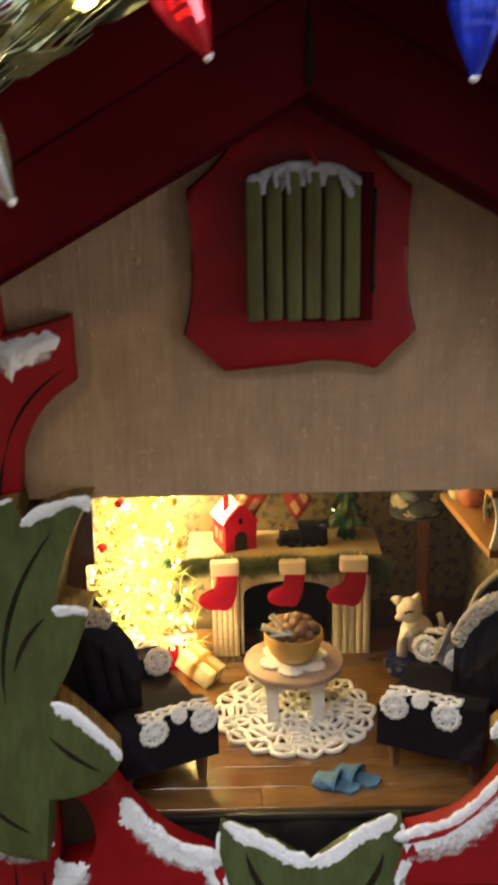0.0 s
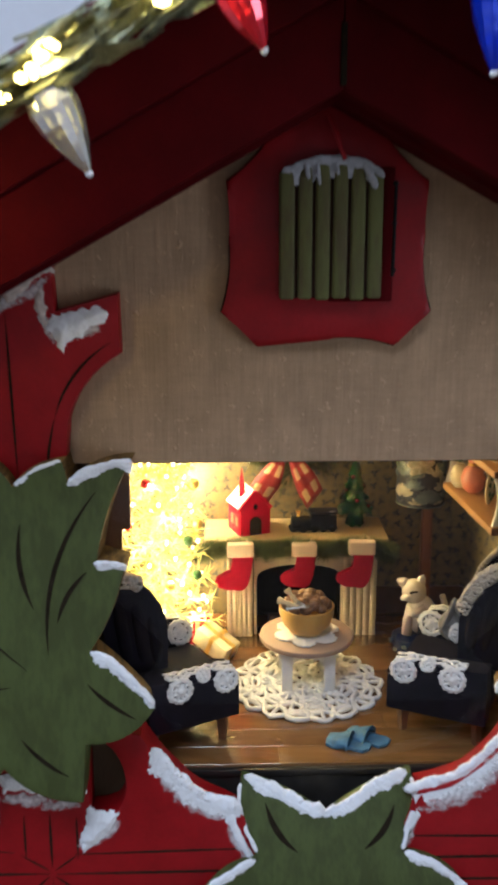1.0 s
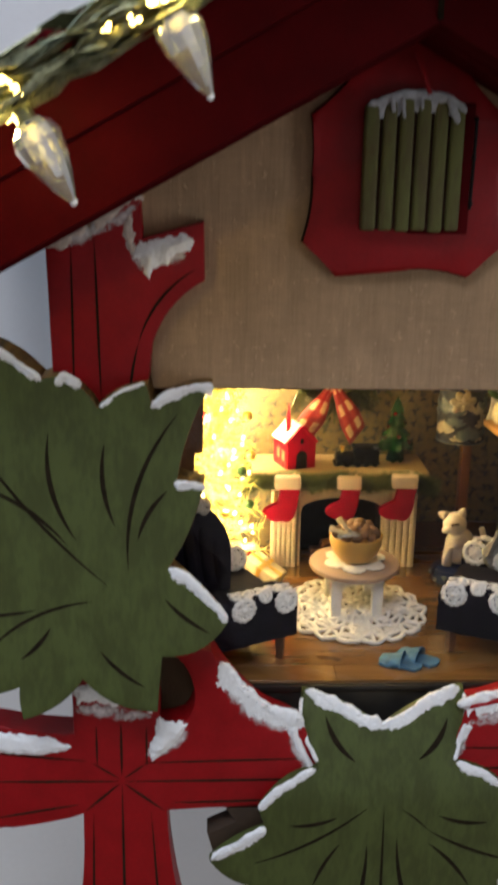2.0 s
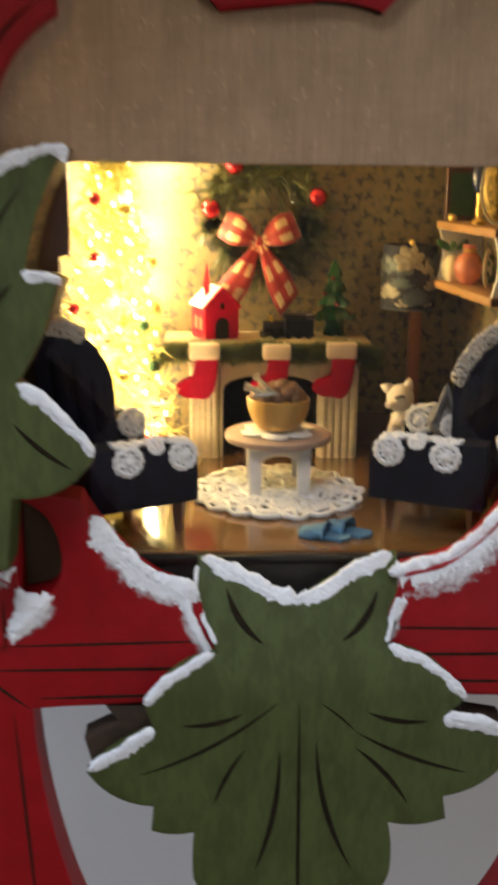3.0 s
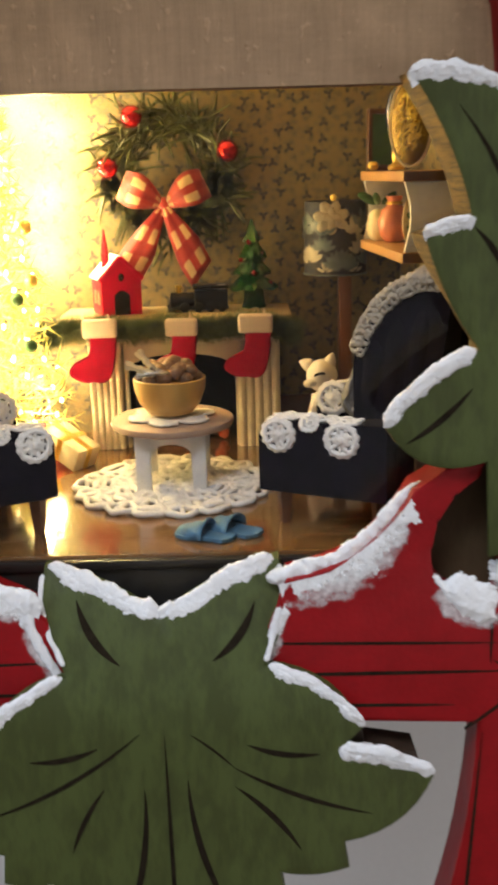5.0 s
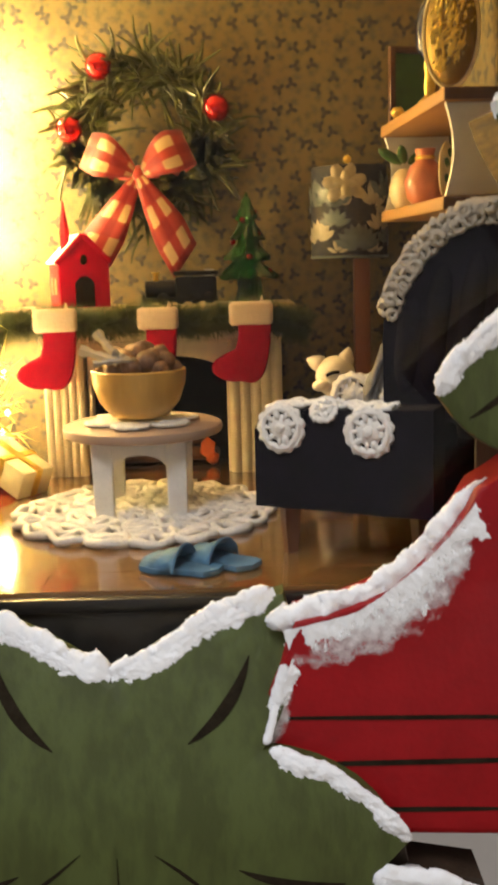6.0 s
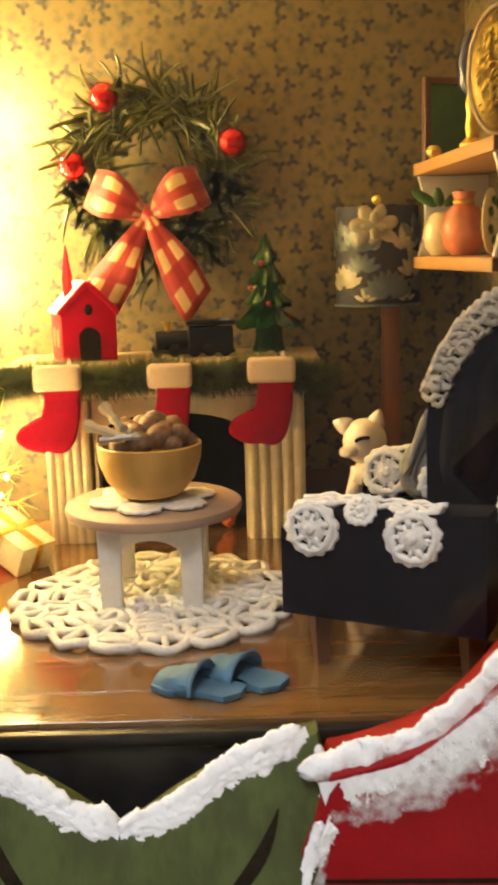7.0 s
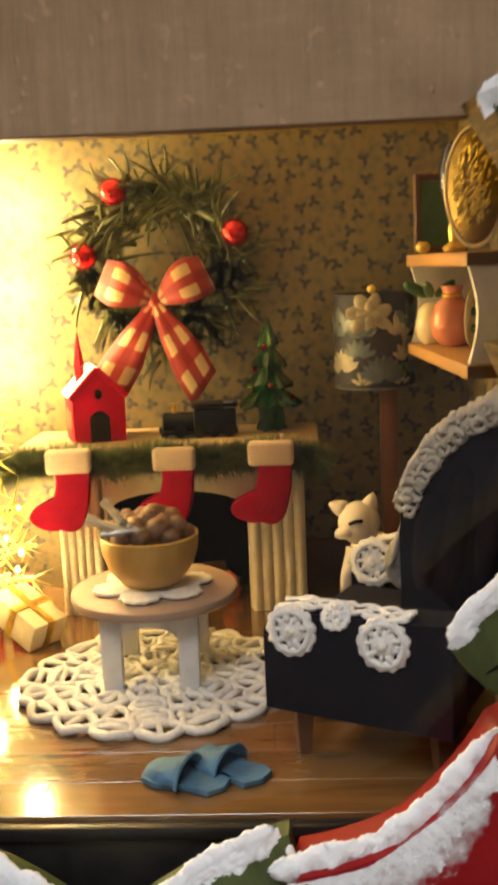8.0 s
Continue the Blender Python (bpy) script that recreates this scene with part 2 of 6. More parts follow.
def glassy(name, colour, rough=0.08):
    m = bpy.data.materials.new(name)
    m.use_nodes = True
    b = m.node_tree.nodes["Principled BSDF"]
    b.inputs["Base Color"].default_value = (*colour, 1)
    b.inputs["Roughness"].default_value = rough
    b.inputs["Transmission Weight"].default_value = 0.85
    b.inputs["IOR"].default_value = 1.5
    return m


M_BERRY = mat("dark_red_glass", (0.17, 0.004, 0.006), 0.15, vary=0.2, bump=0.0, coat=0.5)
M_GLASSGREEN = glassy("green_glass", (0.005, 0.115, 0.015), 0.04)
M_GLASSGREEN.node_tree.nodes["Principled BSDF"].inputs["Transmission Weight"].default_value = 0.6
M_GLASSGREEN.node_tree.nodes["Principled BSDF"].inputs["Coat Weight"].default_value = 0.4
M_STANDWOOD = mat("red_brown_wood", (0.27, 0.105, 0.036), 0.45, vary=0.4, scale=200, bump=0.15, stretch=(1, 1, 0.15))


def clear_pane():
    """Thin clean glass: lets nearly all light through and mirrors a little of the room."""
    m = bpy.data.materials.new("clear_pane")
    m.use_nodes = True
    nt = m.node_tree
    nt.nodes.remove(nt.nodes["Principled BSDF"])
    see = nt.nodes.new("ShaderNodeBsdfTransparent")
    gloss = nt.nodes.new("ShaderNodeBsdfGlossy")
    gloss.inputs["Roughness"].default_value = 0.02
    mix = nt.nodes.new("ShaderNodeMixShader")
    mix.inputs[0].default_value = 0.014
    nt.links.new(see.outputs[0], mix.inputs[1])
    nt.links.new(gloss.outputs[0], mix.inputs[2])
    nt.links.new(mix.outputs[0], nt.nodes["Material Output"].inputs[0])
    return m


M_PANE = clear_pane()


def foiled(name, colour, metal):
    """Bright faceted plastic with a mirror-like backing."""
    m = glassy(name, colour, 0.10)
    b = m.node_tree.nodes["Principled BSDF"]
    b.inputs["Transmission Weight"].default_value = 0.45
    b.inputs["Metallic"].default_value = metal
    b.inputs["Coat Weight"].default_value = 0.6
    return m


M_BULBRED = foiled("red_bulb_plastic", (0.80, 0.02, 0.05), 0.35)
M_BULBBLUE = foiled("blue_bulb_plastic", (0.02, 0.06, 0.9), 0.35)
M_BULBGREEN = foiled("green_bulb_plastic", (0.03, 0.5, 0.12), 0.35)
M_BULBCLEAR = foiled("clear_bulb_plastic", (0.93, 0.95, 0.98), 0.8)


def wallpaper():
    """Cream paper with scattered slate-blue trefoils and paler sprigs."""
    m = bpy.data.materials.new("sprigged_wallpaper")
    m.use_nodes = True
    nt = m.node_tree
    b = nt.nodes["Principled BSDF"]
    N, L = nt.nodes.new, nt.links.new
    co = N("ShaderNodeTexCoord")
    sep = N("ShaderNodeSeparateXYZ")
    L(co.outputs["Object"], sep.inputs[0])
    uv = N("ShaderNodeCombineXYZ")
    sm = N("ShaderNodeMath")
    L(sep.outputs[0], sm.inputs[0])
    L(sep.outputs[1], sm.inputs[1])
    L(sm.outputs[0], uv.inputs[0])
    L(sep.outputs[2], uv.inputs[1])

    def math(op, *args):
        n = N("ShaderNodeMath")
        n.operation = op
        for i, a in enumerate(args):
            if isinstance(a, (int, float)):
                n.inputs[i].default_value = a
            else:
                L(a, n.inputs[i])
        return n.outputs[0]

    def layer(scale, shift, radius, lobes, jitter):
        mp = N("ShaderNodeMapping")
        mp.inputs["Scale"].default_value = (scale, scale, scale)
        mp.inputs["Location"].default_value = (shift, shift * 0.7, 0)
        L(uv.outputs[0], mp.inputs[0])
        v = N("ShaderNodeTexVoronoi")
        v.voronoi_dimensions = "2D"
        v.inputs["Scale"].default_value, v.inputs["Randomness"].default_value = 1.0, jitter
        L(mp.outputs[0], v.inputs["Vector"])
        d = N("ShaderNodeVectorMath")
        d.operation = "SUBTRACT"
        L(mp.outputs[0], d.inputs[0])
        L(v.outputs["Position"], d.inputs[1])
        s = N("ShaderNodeSeparateXYZ")
        L(d.outputs[0], s.inputs[0])
        ang = math("ARCTAN2", s.outputs[1], s.outputs[0])
        sc = N("ShaderNodeSeparateColor")
        L(v.outputs["Color"], sc.inputs[0])
        turn = math("MULTIPLY", sc.outputs[0], 6.28)
        lob = math("COSINE", math("ADD", math("MULTIPLY", ang, lobes), turn))
        lim = math("MULTIPLY", math("ADD", math("MULTIPLY", lob, 0.34), 0.66), radius)
        e = math("SUBTRACT", lim, v.outputs["Distance"])
        cl = N("ShaderNodeMapRange")
        cl.inputs[1].default_value, cl.inputs[2].default_value = -0.02, 0.03
        L(e, cl.inputs[0])
        return cl.outputs[0]

    base = N("ShaderNodeTexNoise")
    base.inputs["Scale"].default_value = 60
    L(co.outputs["Object"], base.inputs["Vector"])
    ramp = N("ShaderNodeValToRGB")
    ramp.color_ramp.elements[0].color, ramp.color_ramp.elements[1].color = (0.200, 0.152, 0.065, 1), (0.256, 0.198, 0.088, 1)
    L(base.outputs[0], ramp.inputs[0])
    out = ramp.outputs[0]
    for scale, shift, radius, lobes, jitter, col, most in ((150, 0.3, 0.33, 3, 0.75, (0.040, 0.046, 0.058), 0.85), (210, 5.2, 0.33, 5, 1.0, (0.095, 0.090, 0.070), 0.62),
                                                           (300, 9.1, 0.32, 3, 1.0, (0.12, 0.11, 0.080), 0.6)):
        mix = N("ShaderNodeMix")
        mix.data_type = "RGBA"
        mix.inputs[7].default_value = (*col, 1)
        L(math("MULTIPLY", layer(scale, shift, radius, lobes, jitter), most), mix.inputs[0])
        L(out, mix.inputs[6])
        out = mix.outputs[2]
    L(out, b.inputs["Base Color"])
    b.inputs["Roughness"].default_value = 0.7
    return m


M_PAPERWALL = wallpaper()


def plaid():
    """Red and cream checked ribbon, by the ribbon's own width and length."""
    m = bpy.data.materials.new("red_checked_ribbon")
    m.use_nodes = True
    nt = m.node_tree
    b = nt.nodes["Principled BSDF"]
    N, L = nt.nodes.new, nt.links.new
    uv = N("ShaderNodeUVMap")
    uv.uv_map = "ribbon"
    sep = N("ShaderNodeSeparateXYZ")
    L(uv.outputs[0], sep.inputs[0])
    tot = None
    for k, f in ((0, 2.0), (1, 1.0)):
        w = N("ShaderNodeMath")
        w.operation = "MULTIPLY"
        w.inputs[1].default_value = f * 6.283
        L(sep.outputs[k], w.inputs[0])
        c = N("ShaderNodeMath")
        c.operation = "COSINE"
        L(w.outputs[0], c.inputs[0])
        if k == 0:
            neg = N("ShaderNodeMath")
            neg.operation = "MULTIPLY"
            neg.inputs[1].default_value = -1.0
            L(c.outputs[0], neg.inputs[0])
            c = neg
        g = N("ShaderNodeMapRange")
        g.inputs[1].default_value, g.inputs[2].default_value = -0.2, 0.2
        L(c.outputs[0], g.inputs[0])
        if tot is None:
            tot = g.outputs[0]
        else:
            a = N("ShaderNodeMath")
            L(tot, a.inputs[0])
            L(g.outputs[0], a.inputs[1])
            h = N("ShaderNodeMath")
            h.operation = "MULTIPLY"
            h.inputs[1].default_value = 0.5
            L(a.outputs[0], h.inputs[0])
            tot = h.outputs[0]
    ramp = N("ShaderNodeValToRGB")
    ramp.color_ramp.elements[0].color, ramp.color_ramp.elements[1].color = (0.30, 0.006, 0.010, 1), (0.74, 0.52, 0.26, 1)
    mid = ramp.color_ramp.elements.new(0.5)
    mid.color = (0.44, 0.040, 0.026, 1)
    ramp.color_ramp.elements[2].position = 0.9
    L(tot, ramp.inputs[0])
    L(ramp.outputs[0], b.inputs["Base Color"])
    b.inputs["Roughness"].default_value = 0.55
    b.inputs["Sheen Weight"].default_value = 0.3
    return m


M_RIBBON = plaid()


def varnished():
    """Honey-brown varnished parlour boards."""
    m = mat("varnished_boards", (0.21, 0.105, 0.033), 0.08, vary=0.45, scale=160, bump=0.16, fine=700, stretch=(0.12, 1, 1), coat=1.0, piece=0.18)
    return m


M_STUB = mat("dark_brown_bark", (0.045, 0.026, 0.014), 0.6, vary=0.5, scale=200, bump=0.5)
M_BOARD = varnished()

# ---- mesh helpers ----


def facing(ob):
    """Turns an open sheet of paint to the front."""
    if sum(f.normal.y for f in ob.data.polygons) > 0:
        ob.data.flip_normals()
    return ob


def thing(name, loc, label, category, group="", kind="", turn=0.0):
    ob = new(name)
    ob.empty_display_size = 0.01
    ob.matrix_world = pose(loc[0], loc[1], Z0 + loc[2], 0, 0, turn)
    return tagged(ob, label, category, group, kind)


SOFT = ("painted_snow", "white_cotton_thread", "grey_knitted_yarn", "white_glazed_cat", "nut_shell", "dimmed_cream_lace")


def part(name, bm, material, parent=None, label="", smooth=True):
    me = bpy.data.meshes.new(name)
    bmesh.ops.recalc_face_normals(bm, faces=bm.faces)
    bm.to_mesh(me)
    bm.free()
    me.materials.append(material)
    if smooth:
        me.polygons.foreach_set("use_smooth", [True] * len(me.polygons))
        if material.name not in SOFT:
            me.set_sharp_from_angle(angle=radians(38))
    ob = new(name, me)
    if parent:
        ob.parent = parent
    return tagged(ob, label)


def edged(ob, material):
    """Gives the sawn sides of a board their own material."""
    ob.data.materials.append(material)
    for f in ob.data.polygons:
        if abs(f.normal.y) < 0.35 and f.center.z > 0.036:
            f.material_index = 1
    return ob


def again(ob, m, parent=None):
    """Another object on the same mesh, at the pose m under the same parent."""
    o = ob.copy()
    scene.collection.objects.link(o)
    o.parent = parent or ob.parent
    o.matrix_basis = m
    return o


def box(bm, x0, x1, y0, y1, z0, z1, bevel=0.0, seg=2, m=None):
    vs = [bm.verts.new((x, y, z)) for x in (x0, x1) for y in (y0, y1) for z in (z0, z1)]
    if m is not None:
        for v in vs:
            v.co = m @ v.co
    fs = [bm.faces.new([vs[i] for i in q]) for q in ((0, 1, 3, 2), (4, 6, 7, 5), (0, 4, 5, 1), (2, 3, 7, 6), (0, 2, 6, 4), (1, 5, 7, 3))]
    if bevel:
        es = list({e for f in fs for e in f.edges})
        bmesh.ops.bevel(bm, geom=es, offset=bevel, segments=seg, affect="EDGES", profile=0.5)
    return bm


def boxed(*a, **k):
    return box(bmesh.new(), *a, **k)


def ball(bm, c, r, squash=(1, 1, 1), sub=2, m=None):
    t = Matrix.Translation(c) @ (m or Matrix()) @ Matrix.Diagonal((r * squash[0], r * squash[1], r * squash[2], 1))
    bmesh.ops.create_icosphere(bm, subdivisions=sub, radius=1, matrix=t)
    return bm


def lathe(bm, prof, c=(0, 0, 0), n=24, m=None):
    """Turn a profile of (radius, height) round the z axis."""
    rings = []
    for r, z in prof:
        ring = []
        for i in range(n):
            a = 2 * math.pi * i / n
            p = Vector((r * math.cos(a), r * math.sin(a), z))
            p = (m @ p if m is not None else p) + Vector(c)
            ring.append(bm.verts.new(p))
        rings.append(ring)
    for a, b in zip(rings, rings[1:]):
        for i in range(n):
            bm.faces.new((a[i], a[(i + 1) % n], b[(i + 1) % n], b[i]))
    for ring in (rings[0], rings[-1]):
        bm.faces.new(ring)
    return bm


def tube(bm, pts, r, n=6, closed=False, taper=None):
    """A round cord along pts. r: radius, or taper: a radius for each point."""
    pts = [Vector(p) for p in pts]
    k = len(pts)
    rings = []
    up = Vector((0.13, 0.21, 0.97))
    for i, p in enumerate(pts):
        a, b = (pts[i - 1], pts[(i + 1) % k]) if closed else (pts[max(0, i - 1)], pts[min(k - 1, i + 1)])
        d = (b - a).normalized()
        s = d.cross(up)
        s = s.normalized() if s.length > 1e-6 else d.orthogonal().normalized()
        u = s.cross(d)
        rr = taper[i] if taper else r
        rings.append([bm.verts.new(p + rr * (math.cos(2 * math.pi * j / n) * s + math.sin(2 * math.pi * j / n) * u)) for j in range(n)])
    for i in range(k if closed else k - 1):
        a, b = rings[i], rings[(i + 1) % k]
        for j in range(n):
            bm.faces.new((a[j], a[(j + 1) % n], b[(j + 1) % n], b[j]))
    if not closed:
        bm.faces.new(rings[0])
        bm.faces.new(rings[-1])
    return bm


def outline(pts, seg=7):
    """Points (x, z, bulge) in a closed run; each stretch bows outwards to its left by bulge times its length."""
    out = []
    for (x0, z0, b), (x1, z1, _) in zip(pts, pts[1:] + pts[:1]):
        dx, dz = x1 - x0, z1 - z0
        k = seg if abs(b) > 0.01 else 1
        for i in range(k):
            t = i / k
            h = 4 * b * t * (1 - t)
            out.append((x0 + dx * t - dz * h, z0 + dz * t + dx * h))
    return out


def board(bm, pts, y0, y1, bevel=0.0, cut=0.0, bow=None):
    """A board of that outline (x, z), front at y0, back at y1, its front edge rounded; cut: grid on its front so that bow(x, z) can shape it."""
    f = [bm.verts.new((x, y0, z)) for x, z in pts]
    face = bm.faces.new(f)
    r = bmesh.ops.extrude_face_region(bm, geom=[face])
    for v in r["geom"]:
        if isinstance(v, bmesh.types.BMVert):
            v.co.y = y1
    if bevel:
        es = [e for e in bm.edges if all(abs(v.co.y - y0) < 1e-7 for v in e.verts)]
        bmesh.ops.bevel(bm, geom=es, offset=bevel, segments=2, affect="EDGES", profile=0.6)
    if cut:
        xs, zs = [p[0] for p in pts], [p[1] for p in pts]
        for axis, lo, hi in ((0, min(xs), max(xs)), (2, min(zs), max(zs))):
            v = lo + cut
            while v < hi:
                no = Vector((0, 0, 0))
                no[axis] = 1
                co = Vector((0, 0, 0))
                co[axis] = v
                bmesh.ops.bisect_plane(bm, geom=bm.verts[:] + bm.edges[:] + bm.faces[:], plane_co=co, plane_no=no)
                v += cut
    if bow:
        for v in bm.verts:
            v.co.y += bow(v.co.x, v.co.z)
    bmesh.ops.remove_doubles(bm, verts=bm.verts, dist=1e-6)
    return bm


def sliver(bm, a, b, width, y, bend=0.12, bow=None, depth=0.0012):
    """A carved crescent cut from a to b (x, z), widest in the middle."""
    n = 10
    a, b = Vector((a[0], 0, a[1])), Vector((b[0], 0, b[1]))
    d = b - a
    s = Vector((-d.z, 0, d.x)).normalized()
    rows = []
    for i in range(n + 1):
        t = i / n
        c = a + d * t + s * (4 * bend * t * (1 - t) * d.length)
        w = width * (0.06 + 0.94 * math.sin(math.pi * min(1, t * 1.0)) ** 0.8) * 0.5
        row = []
        for k in (-1, 1):
            p = c + s * w * k
            p.y = y + (bow(p.x, p.z) if bow else 0)
            row.append(bm.verts.new(p))
        for k in (-1, 1):
            p = c + s * w * k
            p.y = y + depth + (bow(p.x, p.z) if bow else 0)
            row.append(bm.verts.new(p))
        rows.append(row)
    for p, q in zip(rows, rows[1:]):
        bm.faces.new((p[0], p[1], q[1], q[0]))
        bm.faces.new((p[1], p[3], q[3], q[1]))
        bm.faces.new((p[2], p[0], q[0], q[2]))
    return bm


def drift(bm, pts, r, seed=0, n=22, step=0.0004, tall=1.0):
    """A lumpy roll of snow along pts (x, y, z)."""
    pts = [Vector(p) for p in pts]
    fine = []
    for a, b in zip(pts, pts[1:]):
        k = max(2, int((b - a).length / step))
        fine += [a.lerp(b, i / k) for i in range(k)]
    fine.append(pts[-1])
    for _ in range(4):
        fine = [fine[0]] + [(fine[i - 1] + fine[i] * 2 + fine[i + 1]) / 4 for i in range(1, len(fine) - 1)] + [fine[-1]]
    m = len(fine)
    rad = []
    for i, p in enumerate(fine):
        q = (min(i, m - 1 - i) + 0.4) * step
        e = math.sqrt(min(1, q / (r * 1.2)))
        rad.append(r * e * (1.0 + 0.40 * noise.noise(Vector((i * step * 120, seed * 7.3, 1.7)))))
    fine = [p + Vector((0, 0, 1)) * r * 0.35 * noise.noise(Vector((i * step * 320, seed * 3.1, 8.2))) for i, p in enumerate(fine)]
    first = len(bm.verts)
    tube(bm, fine, r, n, taper=rad)
    bm.verts.ensure_lookup_table()
    for i, p in enumerate(fine):
        for v in bm.verts[first + i * n:first + i * n + n]:
            v.co.y = p.y + (v.co.y - p.y) * 0.45
            v.co.z = p.z + (v.co.z - p.z) * 1.15 * tall
    for v in bm.verts[first:]:
        for f, g in ((240, 0.24), (620, 0.18), (1500, 0.13), (3600, 0.13)):
            q = v.co * f + Vector((seed, f, 0))
            v.co += Vector((noise.noise(q), noise.noise(q + Vector((9, 0, 0))) * 0.8, noise.noise(q + Vector((0, 7, 0))))) * r * g
    rg = random.Random(int(seed * 13) + 5)
    bm.verts.ensure_lookup_table()
    skin = [v.co.copy() for v in bm.verts[first:]]
    for c in rg.sample(skin, min(len(skin) // 2, int(len(skin) * 0.10))):
        k = rg.uniform(0.00008, 0.00024)
        t6 = [bm.verts.new(c + Vector(d) * k * rg.uniform(0.5, 1.4)) for d in ((1, 0, 0), (0, 1, 0), (-1, 0, 0), (0, -1, 0), (0, 0, 1), (0, 0, -1))]
        for a in range(4):
            b = (a + 1) % 4
            bm.faces.new((t6[a], t6[b], t6[4]))
            bm.faces.new((t6[b], t6[a], t6[5]))
    return bm


def skirt(bm, pts, width, y, bow=None, seed=0, thick=0.0009, inward=None, drop=0.0, cover=1.0):
    """Crumbly snow stuck on a face below the edge pts (x, z): thick at the edge, broken into crumbs and streaks at its lower rim."""
    pts = [Vector((x, 0, z)) for x, z in pts]
    fine = []
    for a, b in zip(pts, pts[1:]):
        k = max(2, int((b - a).length / 0.00035))
        fine += [a.lerp(b, i / k) for i in range(k)]
    fine.append(pts[-1])
    for _ in range(12):
        fine = [fine[0]] + [(fine[i - 1] + fine[i] * 2 + fine[i + 1]) / 4 for i in range(1, len(fine) - 1)] + [fine[-1]]
    cols, k, rows = 16, len(fine), []
    for i, p in enumerate(fine):
        d = (fine[min(k - 1, i + 2)] - fine[max(0, i - 2)]).normalized()
        s = Vector((-d.z, 0, d.x))
        if (inward is None and s.z > 0) or (inward is not None and s.x * inward < 0):
            s = -s
        end = min(1.0, (min(i, k - 1 - i) + 0.5) / max(4.0, 0.10 * k))
        wave = 1.0 + 0.55 * noise.noise(Vector((p.x * 170, seed * 5.1, p.z * 170)))
        row = []
        for j in range(cols + 1):
            u = j / cols
            q = p + s * (width * wave * (u * 1.25 - 0.12) - drop)
            g = Vector((q.x, seed * 0.013, q.z))
            h = cover - 1.5 * u ** 1.5 + 0.38 * noise.noise(g * 420) + 0.34 * noise.noise(g * 1100) + 0.30 * noise.noise(g * 2800) - 1.3 * (1 - end)
            q.y = y - max(-0.00035, min(1.25, h) * thick) + (bow(q.x, q.z) if bow else 0)
            row.append(bm.verts.new(q))
        rows.append(row)
    for a, b in zip(rows, rows[1:]):
        for j in range(cols):
            bm.faces.new((a[j], a[j + 1], b[j + 1], b[j]))
    return bm


def mound(bm, pts, y, thick, seed=0, cell=0.00042):
    """A crumbly clump of snow filling the outline pts (x, z) on a face at y, thick in its middle and ragged at its rim."""
    x0, x1, z0, z1 = min(p[0] for p in pts) - 0.001, max(p[0] for p in pts) + 0.001, min(p[1] for p in pts) - 0.001, max(p[1] for p in pts) + 0.001
    nx, nz = int((x1 - x0) / cell) + 1, int((z1 - z0) / cell) + 1
    rows = []
    for j in range(nz + 1):
        row = []
        for i in range(nx + 1):
            x, z = x0 + i * cell, z0 + j * cell
            inside, near = False, 1.0
            for (xa, za), (xb, zb) in zip(pts, pts[1:] + pts[:1]):
                if (za > z) != (zb > z) and x < (xb - xa) * (z - za) / (zb - za) + xa:
                    inside = not inside
                t = max(0.0, min(1.0, ((x - xa) * (xb - xa) + (z - za) * (zb - za)) / ((xb - xa) ** 2 + (zb - za) ** 2)))
                near = min(near, math.hypot(x - xa - t * (xb - xa), z - za - t * (zb - za)))
            q = Vector((x, seed * 0.017, z))
            d = (near if inside else -near) + 0.0011 * noise.noise(q * 420) + 0.0006 * noise.noise(q * 1300)
            h = min(1.0, d / (thick * 2.2)) ** 0.7 if d > 0 else d / 0.0008
            h *= 1.0 + 0.30 * noise.noise(q * 240) + 0.12 * noise.noise(q * 800) + 0.13 * noise.noise(q * 2400)
            row.append(bm.verts.new((x + 0.0001 * noise.noise(q * 1900), y - max(-0.0006, h * thick), z + 0.0001 * noise.noise(q * 1700 + Vector((5, 0, 0))))))
        rows.append(row)
    for a, b in zip(rows, rows[1:]):
        for i in range(nx):
            f = (a[i], a[i + 1], b[i + 1], b[i])
            if min(v.co.y for v in f) < y + 0.0005:
                bm.faces.new(f)
    bmesh.ops.delete(bm, geom=[v for v in bm.verts if not v.link_faces], context="VERTS")
    return bm


def brush(bm, pts, width, y, bow=None):
    """A thin stroke of paint along pts (x, z), lying on a surface at y."""
    uv = bm.loops.layers.uv.get("ribbon") or bm.loops.layers.uv.new("ribbon")
    pts = [Vector((x, 0, z)) for x, z in pts]
    fine = []
    for a, b in zip(pts, pts[1:]):
        fine += [a.lerp(b, i / 6) for i in range(6)]
    fine.append(pts[-1])
    rows, k, cols = [], len(fine), 6
    for i, p in enumerate(fine):
        d = (fine[min(k - 1, i + 1)] - fine[max(0, i - 1)]).normalized()
        s = Vector((-d.z, 0, d.x))
        w = width * (0.55 + 0.45 * math.sin(math.pi * (i + 0.5) / k)) * (1 + 0.25 * noise.noise(p * 160))
        row = []
        for j in range(cols + 1):
            q = p + s * w * (j / cols - 0.5)
            q.y = y + (bow(q.x, q.z) if bow else 0)
            row.append(bm.verts.new(q))
        rows.append(row)
    for i, (a, b) in enumerate(zip(rows, rows[1:])):
        for j in range(cols):
            f = bm.faces.new((a[j], a[j + 1], b[j + 1], b[j]))
            for lp, q in zip(f.loops, ((j, i), (j + 1, i), (j + 1, i + 1), (j, i + 1))):
                lp[uv].uv = (q[0] / cols, q[1] / k)
    return bm


